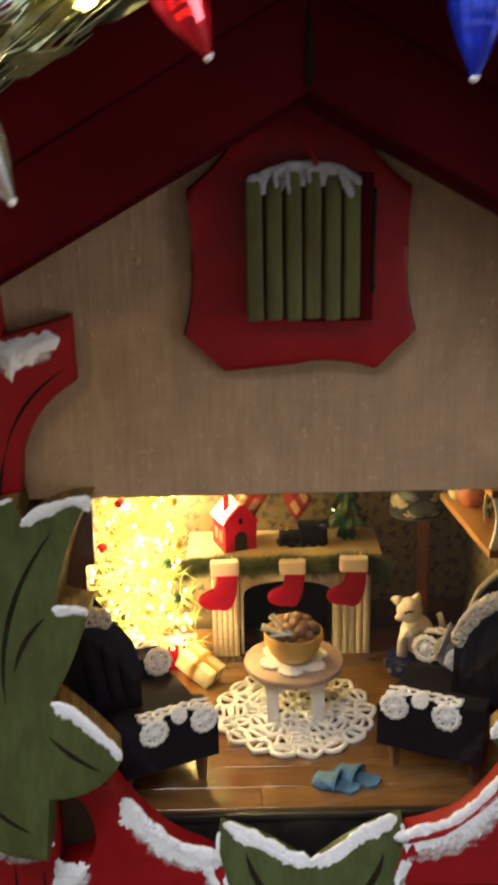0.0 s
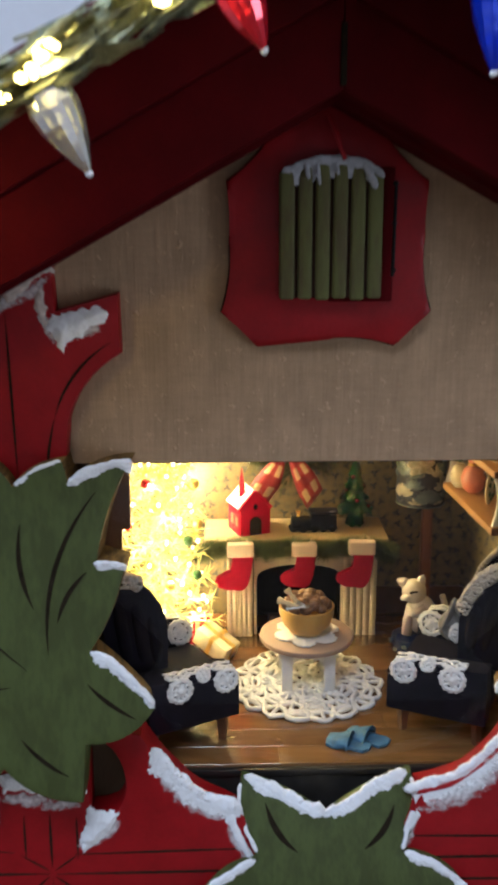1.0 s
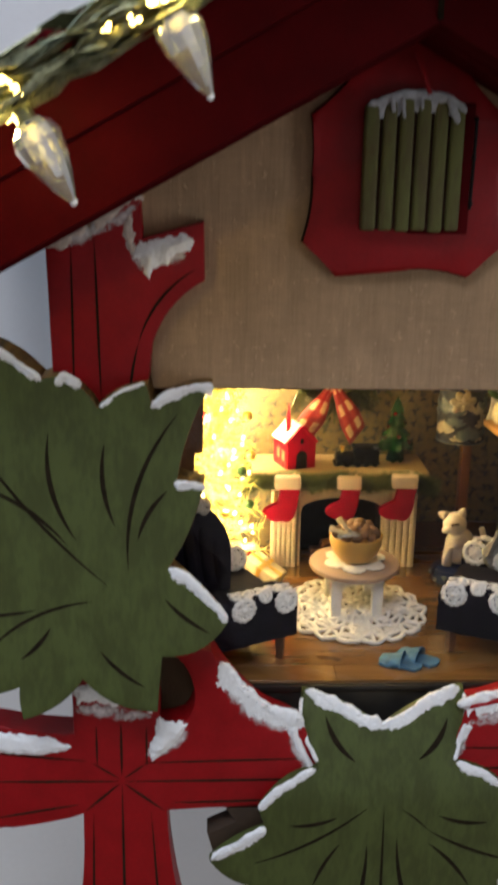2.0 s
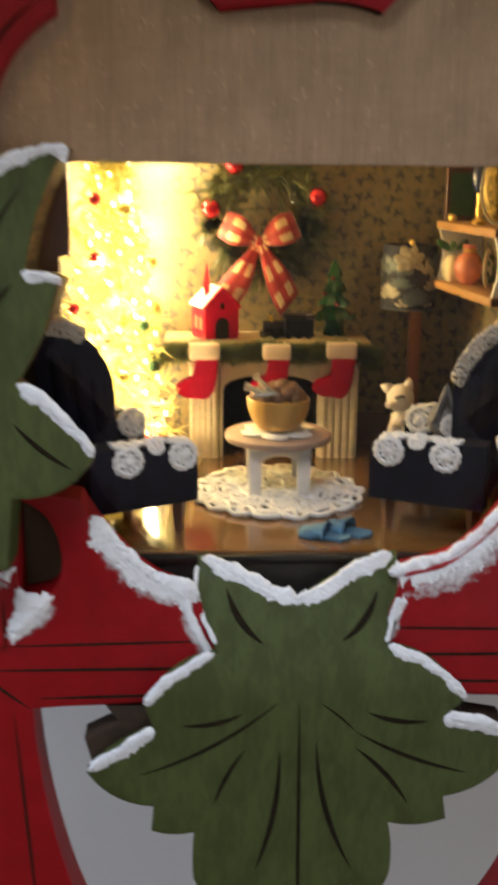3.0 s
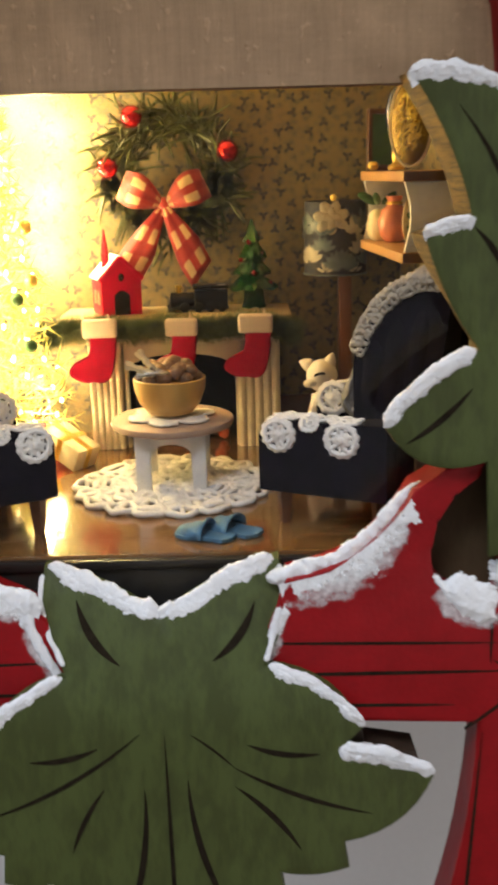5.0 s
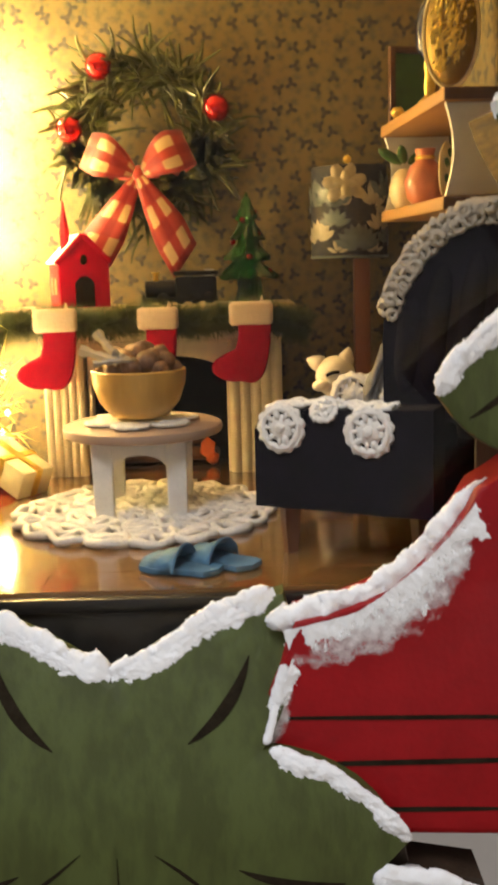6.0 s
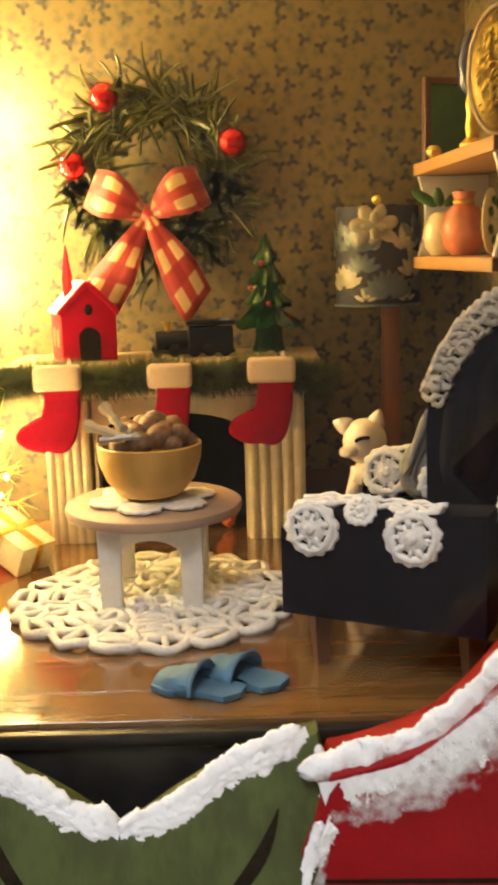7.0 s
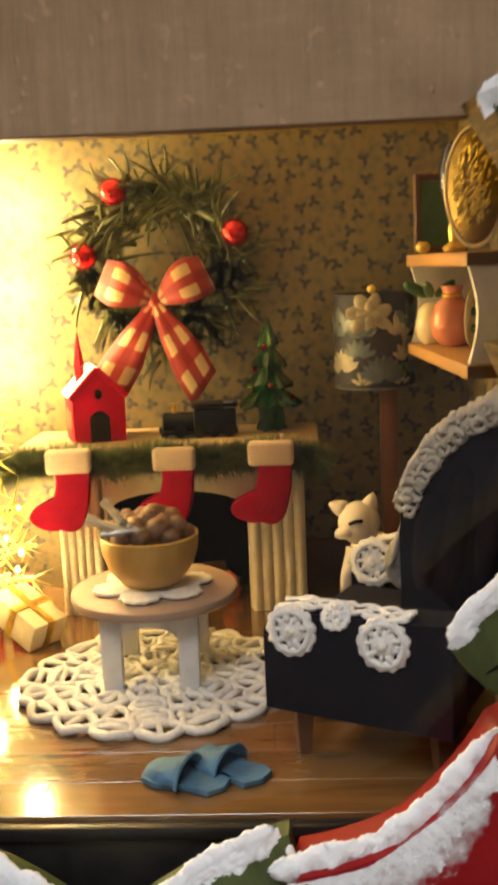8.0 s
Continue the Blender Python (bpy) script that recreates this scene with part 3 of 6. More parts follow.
def fuzz(bm, amp=0.00028, f=1400.0):
    """Breaks up the evenness of knotted thread."""
    for v in bm.verts:
        q = v.co * f
        v.co += Vector((noise.noise(q), noise.noise(q + Vector((9, 0, 0))), noise.noise(q + Vector((0, 7, 0))))) * amp
        q = v.co * f * 0.25
        v.co += Vector((noise.noise(q), noise.noise(q + Vector((4, 0, 0))), noise.noise(q + Vector((0, 2, 0))))) * amp
    return bm


def mm(*pts):
    return [tuple(v * 0.001 if i < 2 else v for i, v in enumerate(p)) for p in pts]


def mirrored(pts, c=0.0033):
    """The same closed outline on the other side of the clock's middle."""
    n = len(pts)
    out = []
    for i in range(n):
        x, z, _ = pts[-i % n]
        out.append((2 * c - x, z, pts[(-i - 1) % n][2]))
    return out

# ---- the room round the clock ----


def slab(name, x0, x1, y0, y1, z0, z1, material, label, category):
    ob = part(name, boxed(x0, x1, y0, y1, z0, z1), material, None, "", False)
    return tagged(ob, label, category, kind="structure")


WALL = 0.160
slab("wall_north", -2.2, 2.2, WALL, WALL + 0.12, 0, 2.6, M_PLASTER, "pale grey-white painted wall behind the clock", "wall")
slab("wall_south", -2.2, 2.2, -2.72, -2.6, 0, 2.6, M_PLASTER, "plain pale wall closing the room", "wall")
slab("wall_west", -2.32, -2.2, -2.6, WALL, 0, 2.6, M_PLASTER, "plain pale side wall of the room", "wall")
# Opening and white frame are added, out of view, to house the side fill.
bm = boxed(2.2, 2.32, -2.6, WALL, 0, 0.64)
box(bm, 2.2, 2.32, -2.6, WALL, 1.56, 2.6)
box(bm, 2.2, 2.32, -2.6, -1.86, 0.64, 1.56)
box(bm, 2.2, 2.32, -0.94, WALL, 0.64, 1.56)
tagged(part("wall_east", bm, M_PLASTER, None, "", False), "plain pale side wall with an opening added for the fill light", "wall", kind="structure")
win = tagged(new("fill_opening"), "white framed opening added round the side fill light, out of view", "window", kind="structure")
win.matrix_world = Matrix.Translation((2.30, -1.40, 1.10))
bm = boxed(-0.018, 0.018, -0.458, 0.458, -0.458, -0.410)
box(bm, -0.018, 0.018, -0.458, 0.458, 0.410, 0.458)
box(bm, -0.018, 0.018, -0.458, -0.410, -0.409, 0.409)
box(bm, -0.018, 0.018, 0.410, 0.458, -0.409, 0.409)
part("fill_frame", bm, M_WHITE, win, "white frame of the added opening", False)
cl = tagged(new("ceiling_lamp"), "round white ceiling lamp of the room", "lamp")
cl.matrix_world = Matrix.Translation((-0.25, -0.75, 2.60))
part("shade", lathe(bmesh.new(), [(0.30, -0.060), (0.36, -0.055), (0.37, -0.010), (0.30, -0.001)], n=40), M_WHITE, cl, "white metal dish")
# Hanging cord and shade added out of view to carry the wall fill.
pl = tagged(new("wall_fill_fixture"), "white hanging shade added out of view above the wall fill", "lamp")
pl.matrix_world = Matrix.Translation((-0.80, -0.33, 2.60))
part("cord", tube(bmesh.new(), [(0, 0, -0.001), (0, 0, -0.40)], 0.004, 8), M_WHITE, pl)
part("shade", lathe(bmesh.new(), [(0.02, -0.395), (0.05, -0.400), (0.10, -0.430), (0.02, -0.432)], n=32), M_WHITE, pl, "small white shade")
slab("floor", -2.2, 2.2, -2.6, WALL, -0.1, 0, M_ROOMFLOOR, "brown wooden floor of the room", "floor")
slab("ceiling", -2.2, 2.2, -2.6, WALL, 2.6, 2.7, M_PLASTER, "plain white ceiling of the room", "ceiling")

# ---- the clock house ----
MID = 0.0033
clock = thing("cuckoo_clock", (0, 0, 0), "carved cuckoo clock house with red timber and snowy green leaves", "clock")
LINTEL = 0.1250
GX, GZ, SLOPE = 0.003, 0.2454, 0.55      # lower edge of the gable boards


def gable(x):
    return GZ - SLOPE * abs(x - GX)


bm = bmesh.new()
W = 0.118
board(bm, [(-W, LINTEL), (-W, gable(-W) + 0.02), (GX, GZ + 0.02), (W, gable(W) + 0.02), (W, LINTEL)], -0.0085, -0.0045)
part("front_panel", bm, M_VENEER, clock, "grey-brown veneered front board", False)
rng = random.Random(77)
bm = bmesh.new()
for i in range(110):
    ball(bm, (rng.uniform(-0.080, 0.080), -0.0085, rng.uniform(LINTEL + 0.003, 0.215)), rng.choice((0.00022, 0.0003, 0.0004, 0.0006)), (1, 0.5, rng.uniform(0.8, 1.5)), 1)
tagged(part("specks", bm, M_VENEER, clock, "small raised specks of dust and filler"), kind="stuff")
part("lintel_edge", boxed(-0.110, 0.110, -0.0083, -0.0047, LINTEL - 0.0003, LINTEL - 0.0001), M_BROWN, clock, "brown cut edge of the front board", False)
part("opening_jamb", board(bmesh.new(), [(-0.1045, 0.0785), (-0.0702, 0.0785), (-0.0700, 0.0965), (-0.0668, 0.0970), (-0.0664, 0.1400), (-0.1045, 0.1400)], 0.0022, 0.0062), M_BROWN, clock, "brown jamb beside the opening", False)
part("side_panel", boxed(-0.1185, -0.1130, 0.0072, 0.150, -0.045, 0.190), M_BROWN, clock, "", False)
part("side_panel", boxed(0.1130, 0.1185, 0.0072, 0.150, -0.045, 0.190), M_BROWN, clock, "", False)
part("base_box", boxed(-0.1126, 0.1126, -0.0015, 0.150, -0.044, -0.0035, bevel=0.0006), M_DARKWOOD, clock, "black-stained base box")
pane = part("front_pane", boxed(-0.1030, 0.1030, -0.0024, -0.0018, -0.0005, LINTEL - 0.0007), M_PANE, clock, "clear glass pane before the parlour", False)
pane.visible_shadow = False
part("sill", boxed(-0.1126, 0.1126, -0.0026, 0.0002, -0.0034, -0.0006, bevel=0.0004), M_DARKWOOD, clock, "glossy black sill strip")
part("back_panel", boxed(-0.1126, 0.1126, 0.1478, 0.1518, -0.0030, 0.190), M_BROWN, clock, "", False)

# roof: two slopes with a deep overhang, and red gable boards below them
for s in (-1, 1):
    name = "roof_slope"
    ang = math.atan(SLOPE)
    ln = 0.175 / math.cos(ang)
    m = Matrix.Translation((GX, 0, GZ + 0.047)) @ Matrix.Rotation(ang * s, 4, "Y")
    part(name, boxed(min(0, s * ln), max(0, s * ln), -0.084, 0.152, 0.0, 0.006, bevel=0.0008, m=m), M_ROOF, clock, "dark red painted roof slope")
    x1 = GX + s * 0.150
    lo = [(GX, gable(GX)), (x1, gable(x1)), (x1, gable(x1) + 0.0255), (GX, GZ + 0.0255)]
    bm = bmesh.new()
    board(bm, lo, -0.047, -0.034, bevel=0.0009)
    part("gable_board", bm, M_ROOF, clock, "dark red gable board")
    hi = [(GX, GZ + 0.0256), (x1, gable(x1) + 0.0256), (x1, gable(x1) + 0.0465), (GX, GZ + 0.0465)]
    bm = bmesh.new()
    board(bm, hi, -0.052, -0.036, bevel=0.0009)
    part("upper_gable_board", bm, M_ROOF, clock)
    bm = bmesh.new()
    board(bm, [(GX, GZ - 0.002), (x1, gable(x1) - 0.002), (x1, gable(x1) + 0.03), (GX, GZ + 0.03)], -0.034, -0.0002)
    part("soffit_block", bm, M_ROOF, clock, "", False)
part("ridge_seam", boxed(GX - 0.0009, GX + 0.0009, -0.0476, -0.046, GZ + 0.001, GZ + 0.018, bevel=0.0003), M_GROOVE, clock)

# shield round the cuckoo's door
SX = 0.0025
half = mm((0, 247, 0), (18, 236, -0.05), (33.2, 220.5, -0.03), (32.5, 200, -0.05), (35.5, 178, -0.02), (23, 166, -0.06), (0, 168.5, 0))
pts = [(SX + x, z, b) for x, z, b in half]
left = [(SX - x, z, half[max(i - 1, 0)][2]) for i, (x, z, b) in reversed(list(enumerate(half)))][1:-1]
bm = board(bmesh.new(), outline(pts + left), -0.0130, -0.0086, bevel=0.0020)
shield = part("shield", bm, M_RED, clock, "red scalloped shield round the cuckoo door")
# Sides coloured dark so that the shield's shadow outline is in the paint.
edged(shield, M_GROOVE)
# Dark red slab stands in for the shade beside the half-open door.
part("door_shade_slab", boxed(SX + 0.0005, SX + 0.0215, -0.0150, -0.0132, 0.1815, 0.2245, bevel=0.0005), M_ROOF, clock, "", False)
DX0, DX1, DZ0, DZ1 = -0.0138, 0.0203, 0.1826, 0.2225
door = part("cuckoo_door", boxed(DX0 + 0.0005, DX1 - 0.0005, -0.0172, -0.0128, DZ0 + 0.0004, DZ1 - 0.001), M_SLATGAP, clock, "half-open slatted green cuckoo door")
n = 6
wd = (DX1 - DX0) / n
for i in range(n):
    x0 = DX0 + i * wd
    top = DZ1 + 0.0035 * math.sin(math.pi * (i + 0.5) / n)
    b = boxed(x0 + 0.00050 - 0.0003 * (i == 0), x0 + wd - 0.00050, -0.0190, -0.0150, DZ0 + 0.0003 * math.sin(i * 2.7), top, bevel=0.0010, seg=3)
    for v in b.verts:
        v.co.x += 0.00022 * noise.noise(Vector((i * 3.1, 0, v.co.z * 110)))
    part("slat", b, M_SLAT, door, "worn green wooden slat")
bm = bmesh.new()
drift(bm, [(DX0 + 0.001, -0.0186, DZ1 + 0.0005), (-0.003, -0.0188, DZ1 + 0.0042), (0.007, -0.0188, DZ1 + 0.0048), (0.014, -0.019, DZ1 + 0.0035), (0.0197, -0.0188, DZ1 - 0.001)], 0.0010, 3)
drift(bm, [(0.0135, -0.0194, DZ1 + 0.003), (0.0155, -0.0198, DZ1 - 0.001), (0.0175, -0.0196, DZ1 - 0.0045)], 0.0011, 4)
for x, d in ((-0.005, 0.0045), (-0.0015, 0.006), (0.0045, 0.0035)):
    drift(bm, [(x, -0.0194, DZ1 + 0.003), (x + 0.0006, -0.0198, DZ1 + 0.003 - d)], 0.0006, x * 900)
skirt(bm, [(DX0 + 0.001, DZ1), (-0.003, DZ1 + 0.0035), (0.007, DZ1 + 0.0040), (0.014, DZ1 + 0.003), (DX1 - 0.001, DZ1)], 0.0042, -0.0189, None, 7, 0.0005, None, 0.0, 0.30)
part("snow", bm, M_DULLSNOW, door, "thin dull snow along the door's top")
bm = tube(bmesh.new(), [(0.0020, -0.0190, 0.2400), (0.0042, -0.0205, 0.2340), (0.0062, -0.0210, 0.2285), (0.0070, -0.0205, 0.2270)], 0.0008)
part("beak", bm, M_RED, clock, "thin red wire over the door")
part("hinge_rod", tube(bmesh.new(), [(0.0240, -0.0170, 0.2190), (0.0238, -0.0175, 0.2060), (0.0236, -0.0170, 0.1900)], 0.0006, 8), M_BLACK, clock, "thin black hinge rod")
for z in (0.2195, 0.207, 0.192):
    part("hinge", ball(bmesh.new(), (0.0238, -0.0172, z), 0.0009), M_BLACK, clock)

# ---- carved timber: side brackets and the lower frame ----


def both(name, pts, y0, y1, material, bevel=0.0016, label=""):
    """The same carved board on either side of the clock's middle."""
    made = []
    for run in (pts, mirrored(pts, MID)):
        made.append(part(name, board(bmesh.new(), outline(run), y0, y1, bevel=bevel), material, clock, label))
    return made


def flip(p, k):
    return p if k == 0 else (2 * MID - p[0], *p[1:])


bracket = mm((-120.9, 176, 0), (-108, 183, 0), (-105.4, 178.5, 0), (-101.8, 187.0, 0), (-88.2, 194.4, 0), (-87.4, 179.0, 0), (-66.6, 184.7, 0),
             (-66.2, 164.6, -0.10), (-84.6, 142, 0), (-87, 118, 0), (-119.8, 118, 0))
bk = both("side_bracket", bracket, -0.0150, -0.0086, M_RED, label="red carved bracket with snow on its points")
frame_pts = mm((-83.6, 28, 0), (-63.5, 24.4, -0.04), (-50.5, 5.8, -0.07), (-34.5, -6, 0), (-26, -11, 0), (-17, -33, 0), (2.9, -35, 0), (2.9, -44, 0), (-43, -45.5, 0), (-80.7, -47.6, -0.03),
               (-71, -112, -0.03), (-60, -140, 0), (-130, -140, -0.03), (-118.9, -104, -0.03), (-114.3, -48.8, 0.02), (-147.3, -55, 0.02), (-182, -66, 0),
               (-182, 2, -0.05), (-145.2, -8.2, -0.03), (-117, -12, 0), (-117, 34, 0), (-83.4, 34, 0), (-83.2, -9.0, -0.06), (-73.6, -6.6, -0.10), (-69.8, 4.4, -0.07), (-74.2, 18.4, -0.07), (-83.0, 24, 0))
arch_right = mm((-85.9, 33, 0), (-84.4, 31.4, 0), (-76, 30, -0.03), (-66.7, 23.4, -0.05), (-51.3, 5, -0.04), (-33, -1, 0), (-30, -10, 0))
right_pts = arch_right + [(x - (0.0050 if x < -0.06 else 0), z + (0.0024 if -0.05 < z < -0.04 else 0), b) for x, z, b in frame_pts[5:21]] + mm((-92, 34, 0), (-92, -7, 0), (-87.4, -11, 0), (-77.4, -6.5, -0.06), (-72.6, 0, -0.05), (-71.9, 7.5, -0.03), (-73.2, 14.1, -0.03), (-77.6, 21.4, -0.03), (-84.3, 27.0, 0))
for s in (-1, 1):
    part("corner_panel", boxed(MID + s * 0.0885 - 0.0160, MID + s * 0.0885 + 0.0160, -0.0050, -0.0032, -0.0120, 0.0345), M_PANEL, clock, "dull olive-brown board behind the frame", False)
fr = []
for run in (frame_pts, mirrored(right_pts, MID)):
    fr.append(part("lower_frame", board(bmesh.new(), outline(run), -0.0185, -0.0055, bevel=0.0014), M_RED, clock, "red carved timber frame with dark cut lines"))
for k in (0, 1):
    y = -0.0187
    for a, b, w in (((-98.4, -7), (-98.4, -31), 1.1), ((-98.4, -35), (-98.4, -132), 1.2), ((-108, -8), (-108, -27), 0.8), ((-88.5, -9), (-88.5, -27), 0.8),
                    ((-110, -48), (-112, -132), 1.0), ((-87, -48), (-82, -132), 1.0), ((-99.5, -33.4), (-150, -33.0), 1.1), ((-97, -33.5), (-14, -33.2), 1.1),
                    ((-90, -25), (-20, -23.6), 0.9), ((-79, -43.5), (-30, -42.6), 1.0), ((-112, -24), (-150, -20), 0.9), ((-116, -44), (-150, -50), 0.9),
                    ((-97.5, -34.5), (-82, -47), 1.0), ((-99.5, -34.5), (-113, -47), 1.0), ((-99.6, -32), (-110, -25), 0.7), ((-97.4, -32), (-89, -25.5), 0.7)):
        lift = 4.4 if k and max(a[0], b[0]) > -40 else 0.0
        p, q = flip((a[0] * 0.001, (a[1] + lift) * 0.001), k), flip((b[0] * 0.001, (b[1] + lift) * 0.001), k)
        part("cut_line", sliver(bmesh.new(), p, q, w * 0.00092, y, 0.0), M_GROOVE, fr[k], "dark carved line")
    for a, b, w, bend in (((-104, 178), (-103, 122), 0.9, 0), ((-112, 176), (-112.5, 122), 0.8, 0), ((-69.5, 168.5), (-89.5, 142.5), 1.0, -0.10), ((-89.5, 142.5), (-93, 120), 0.9, -0.03)):
        p, q = flip((a[0] * 0.001, a[1] * 0.001), k), flip((b[0] * 0.001, b[1] * 0.001), k)
        part("cut_line", sliver(bmesh.new(), p, q, w * 0.001, -0.0152, bend if k == 0 else -bend), M_GROOVE, bk[k])
    for i, (run, thick) in enumerate((
            ([(-91, 174.2), (-88.4, 177.6), (-80.4, 179.2), (-72, 181.2), (-69.8, 177.6), (-71.6, 174.6), (-76, 173.2), (-79, 170.4), (-82, 170), (-85.6, 164.6), (-87.6, 168)], 1.7),
            ([(-104.4, 185.6), (-98, 190.4), (-87.8, 195.4), (-88.2, 192.4), (-95.6, 187.4), (-97.6, 184), (-103.2, 181.2)], 0.7), ([(-120.2, 175.6), (-115, 179.6), (-107, 183.6), (-105.7, 180.6), (-110.9, 178.2), (-113.5, 174)], 0.7),
            ([(-94.2, 184.0), (-91.4, 188), (-90.6, 183), (-89.6, 174.4), (-91.4, 173.0), (-93.6, 176.4)], 0.5))):
        facing(part("snow_clump", mound(bmesh.new(), [flip((x * 0.001, z * 0.001), k) for x, z in run], -0.0148, thick * 0.001, 20 + i + 40 * k), M_SNOW if i == 0 else M_SMEAR, bk[k], "white painted snow" if i == 0 else "cream smear of painted snow"))
    bm = bmesh.new()
    for run, w in (([(-92, 176), (-82, 172), (-72, 174)], 9.0), ([(-120, 175), (-110, 178), (-104, 182), (-94, 186), (-88, 191)], 7.5), ([(-93, 186), (-92, 178), (-88, 168)], 5.0)):
        brush(bm, [flip((x * 0.001, z * 0.001), k) for x, z in run], w * 0.001, -0.01512 - 0.00005 * (w < 6))
    facing(part("snow_dusting", bm, M_BRUSH, bk[k], "brushed white paint dusting"))
    bm = bmesh.new()
    for i, (run, r) in enumerate((
            ([(-60, -17.2, 18), (-56, -17.2, 13), (-50.5, -17.4, 5.4), (-44.5, -17.4, -0.6), (-36.5, -17.2, -4.6), (-27, -17.0, -7.6)] if k == 0 else
             [(-69, -14.6, 24.4), (-62, -15.2, 16.4), (-55, -15.4, 8.8), (-48, -15.6, 4.0), (-40, -15.8, 1.0), (-28, -16, -1.5)], 2.5),
            ([(-31, -18.4, -9), (-29.5, -18.6, -15), (-27, -18.8, -21), (-21, -19, -31)], 1.3))):
        drift(bm, [flip((x * 0.001, y * 0.001, z * 0.001), k) for x, y, z in run], r * 0.001, 60 + i + 40 * k)
    part("snow", bm, M_SNOW, fr[k], "white painted snow along the upper edges")
    clumps = ([[(-84.5, -5), (-79, -7.5), (-72, -7.4), (-75, -14.6), (-81.2, -20.8), (-86.5, -24.2), (-88.2, -18.5), (-85.2, -12.6)],
               [(-116.6, 8.6), (-110, 10.6), (-101, 5), (-95.4, 1.2), (-101.8, -0.2), (-107, 2.8), (-115.2, 1.6)], [(-91.6, -0.2), (-84, 2.4), (-86.6, -2.8)],
               [(-152, -10), (-134.6, -11.6), (-126.6, -13.0), (-116.2, -17.6), (-126.9, -21.2), (-152, -20)]] if k == 0 else
              [[(-72, -0.5), (-75.2, -3.2), (-80, -0.6), (-85, -3.4), (-89.9, -6.2), (-89.9, -13.8), (-85.2, -15.2), (-80.3, -12.8), (-75.3, -7.2)],
               [(-116, 1), (-108, 3.6), (-95.7, 3.2), (-88, 2.6), (-88.4, -2.6), (-97, -3.0), (-106, -2.0), (-115, -4)], [(-152, -10), (-134.6, -11.6), (-118, -15), (-126.9, -21.2), (-152, -20)]])
    for i, run in enumerate(clumps):
        facing(part("snow_clump", mound(bmesh.new(), [flip((x * 0.001, z * 0.001), k) for x, z in run], -0.0184, 0.0015 if i == 0 else 0.0012, 30 + 7 * i + 3 * k), M_SNOW, fr[k], "crumbly clump of white painted snow"))
    bm = bmesh.new()
    band = [(-58, 15), (-53, 6), (-46.5, -2), (-39, -7), (-29, -11)] if k == 0 else [(-66, 21), (-62.5, 13), (-58, 6), (-51, -1), (-43, -5.5), (-30, -9)]
    for run, w in ((band, 13.0), ([(-32, -12), (-29, -20), (-23, -31)], 6.5), ([(-118, -0), (-108, -1), (-97, -3), (-86, -4)], 10.0),
                   ([(-89, -22), (-81, -18), (-72, -11)] if k == 0 else [(-72, -2), (-76.5, -10), (-85, -14.5), (-92, -13)], 8.5), ([(-20, -33), (-32, -37), (-40, -42)], 5.0)):
        brush(bm, [flip((x * 0.001, z * 0.001), k) for x, z in run], w * 0.001, -0.01868 - 0.00008 * (w < 9))
    facing(part("snow_dusting", bm, M_BRUSH, fr[k], "brushed white paint dusting"))
    edge = [(-60, 18), (-55.5, 12), (-50, 4.4), (-44, -1.6), (-36, -5.6), (-27, -8.6)] if k == 0 else [(-68.0, 22.4), (-64.2, 17.0), (-59.6, 11.6), (-52.6, 5.2), (-44.6, 0.4), (-31, -3.2)]
    for i, (run, wide, cover) in enumerate(((edge, 5.4 if k == 0 else 8.2, 0.80 if k == 0 else 0.36), ([(-33, -7), (-29.5, -15), (-26, -22), (-20, -33)], 2.6, 0.7))):
        facing(part("snow_crust", skirt(bmesh.new(), [flip((x * 0.001, z * 0.001), k) for x, z in run], wide * 0.001, -0.0186, None, 80 + 9 * i + 5 * k, 0.0006, None, 0.0, cover), M_SNOW, fr[k], "crumbly white painted snow"))
    # dark stub of bough behind the middle leaf
    x0 = 0.044
    run = mm((x0 * 1000, -46, 0), (x0 * 1000 + 16, -46, 0), (x0 * 1000 + 17, -51.5, 0), (x0 * 1000 + 31, -54, 0), (x0 * 1000 + 33, -60, 0), (x0 * 1000, -60, 0))
    run = run if k == 1 else mm((-57.4, -46.8, 0), (-40, -46.4, 0), (-40, -62, 0), (-62, -69, 0), (-64.6, -59, 0), (-53, -53.2, 0))
    stub = part("bough_stub", board(bmesh.new(), outline(run), -0.018, -0.008, bevel=0.001), M_STUB, clock, "dark brown stub of bough")
    sx = x0 + 0.017 if k == 1 else 0.008 - x0 - 0.017
    if k == 1:
        part("snow", drift(bmesh.new(), [(sx - 0.003, -0.0182, -0.0515), (sx + 0.003, -0.0182, -0.0535)], 0.0020, 500 + k), M_SNOW, stub)

# ---- carved leaves ----


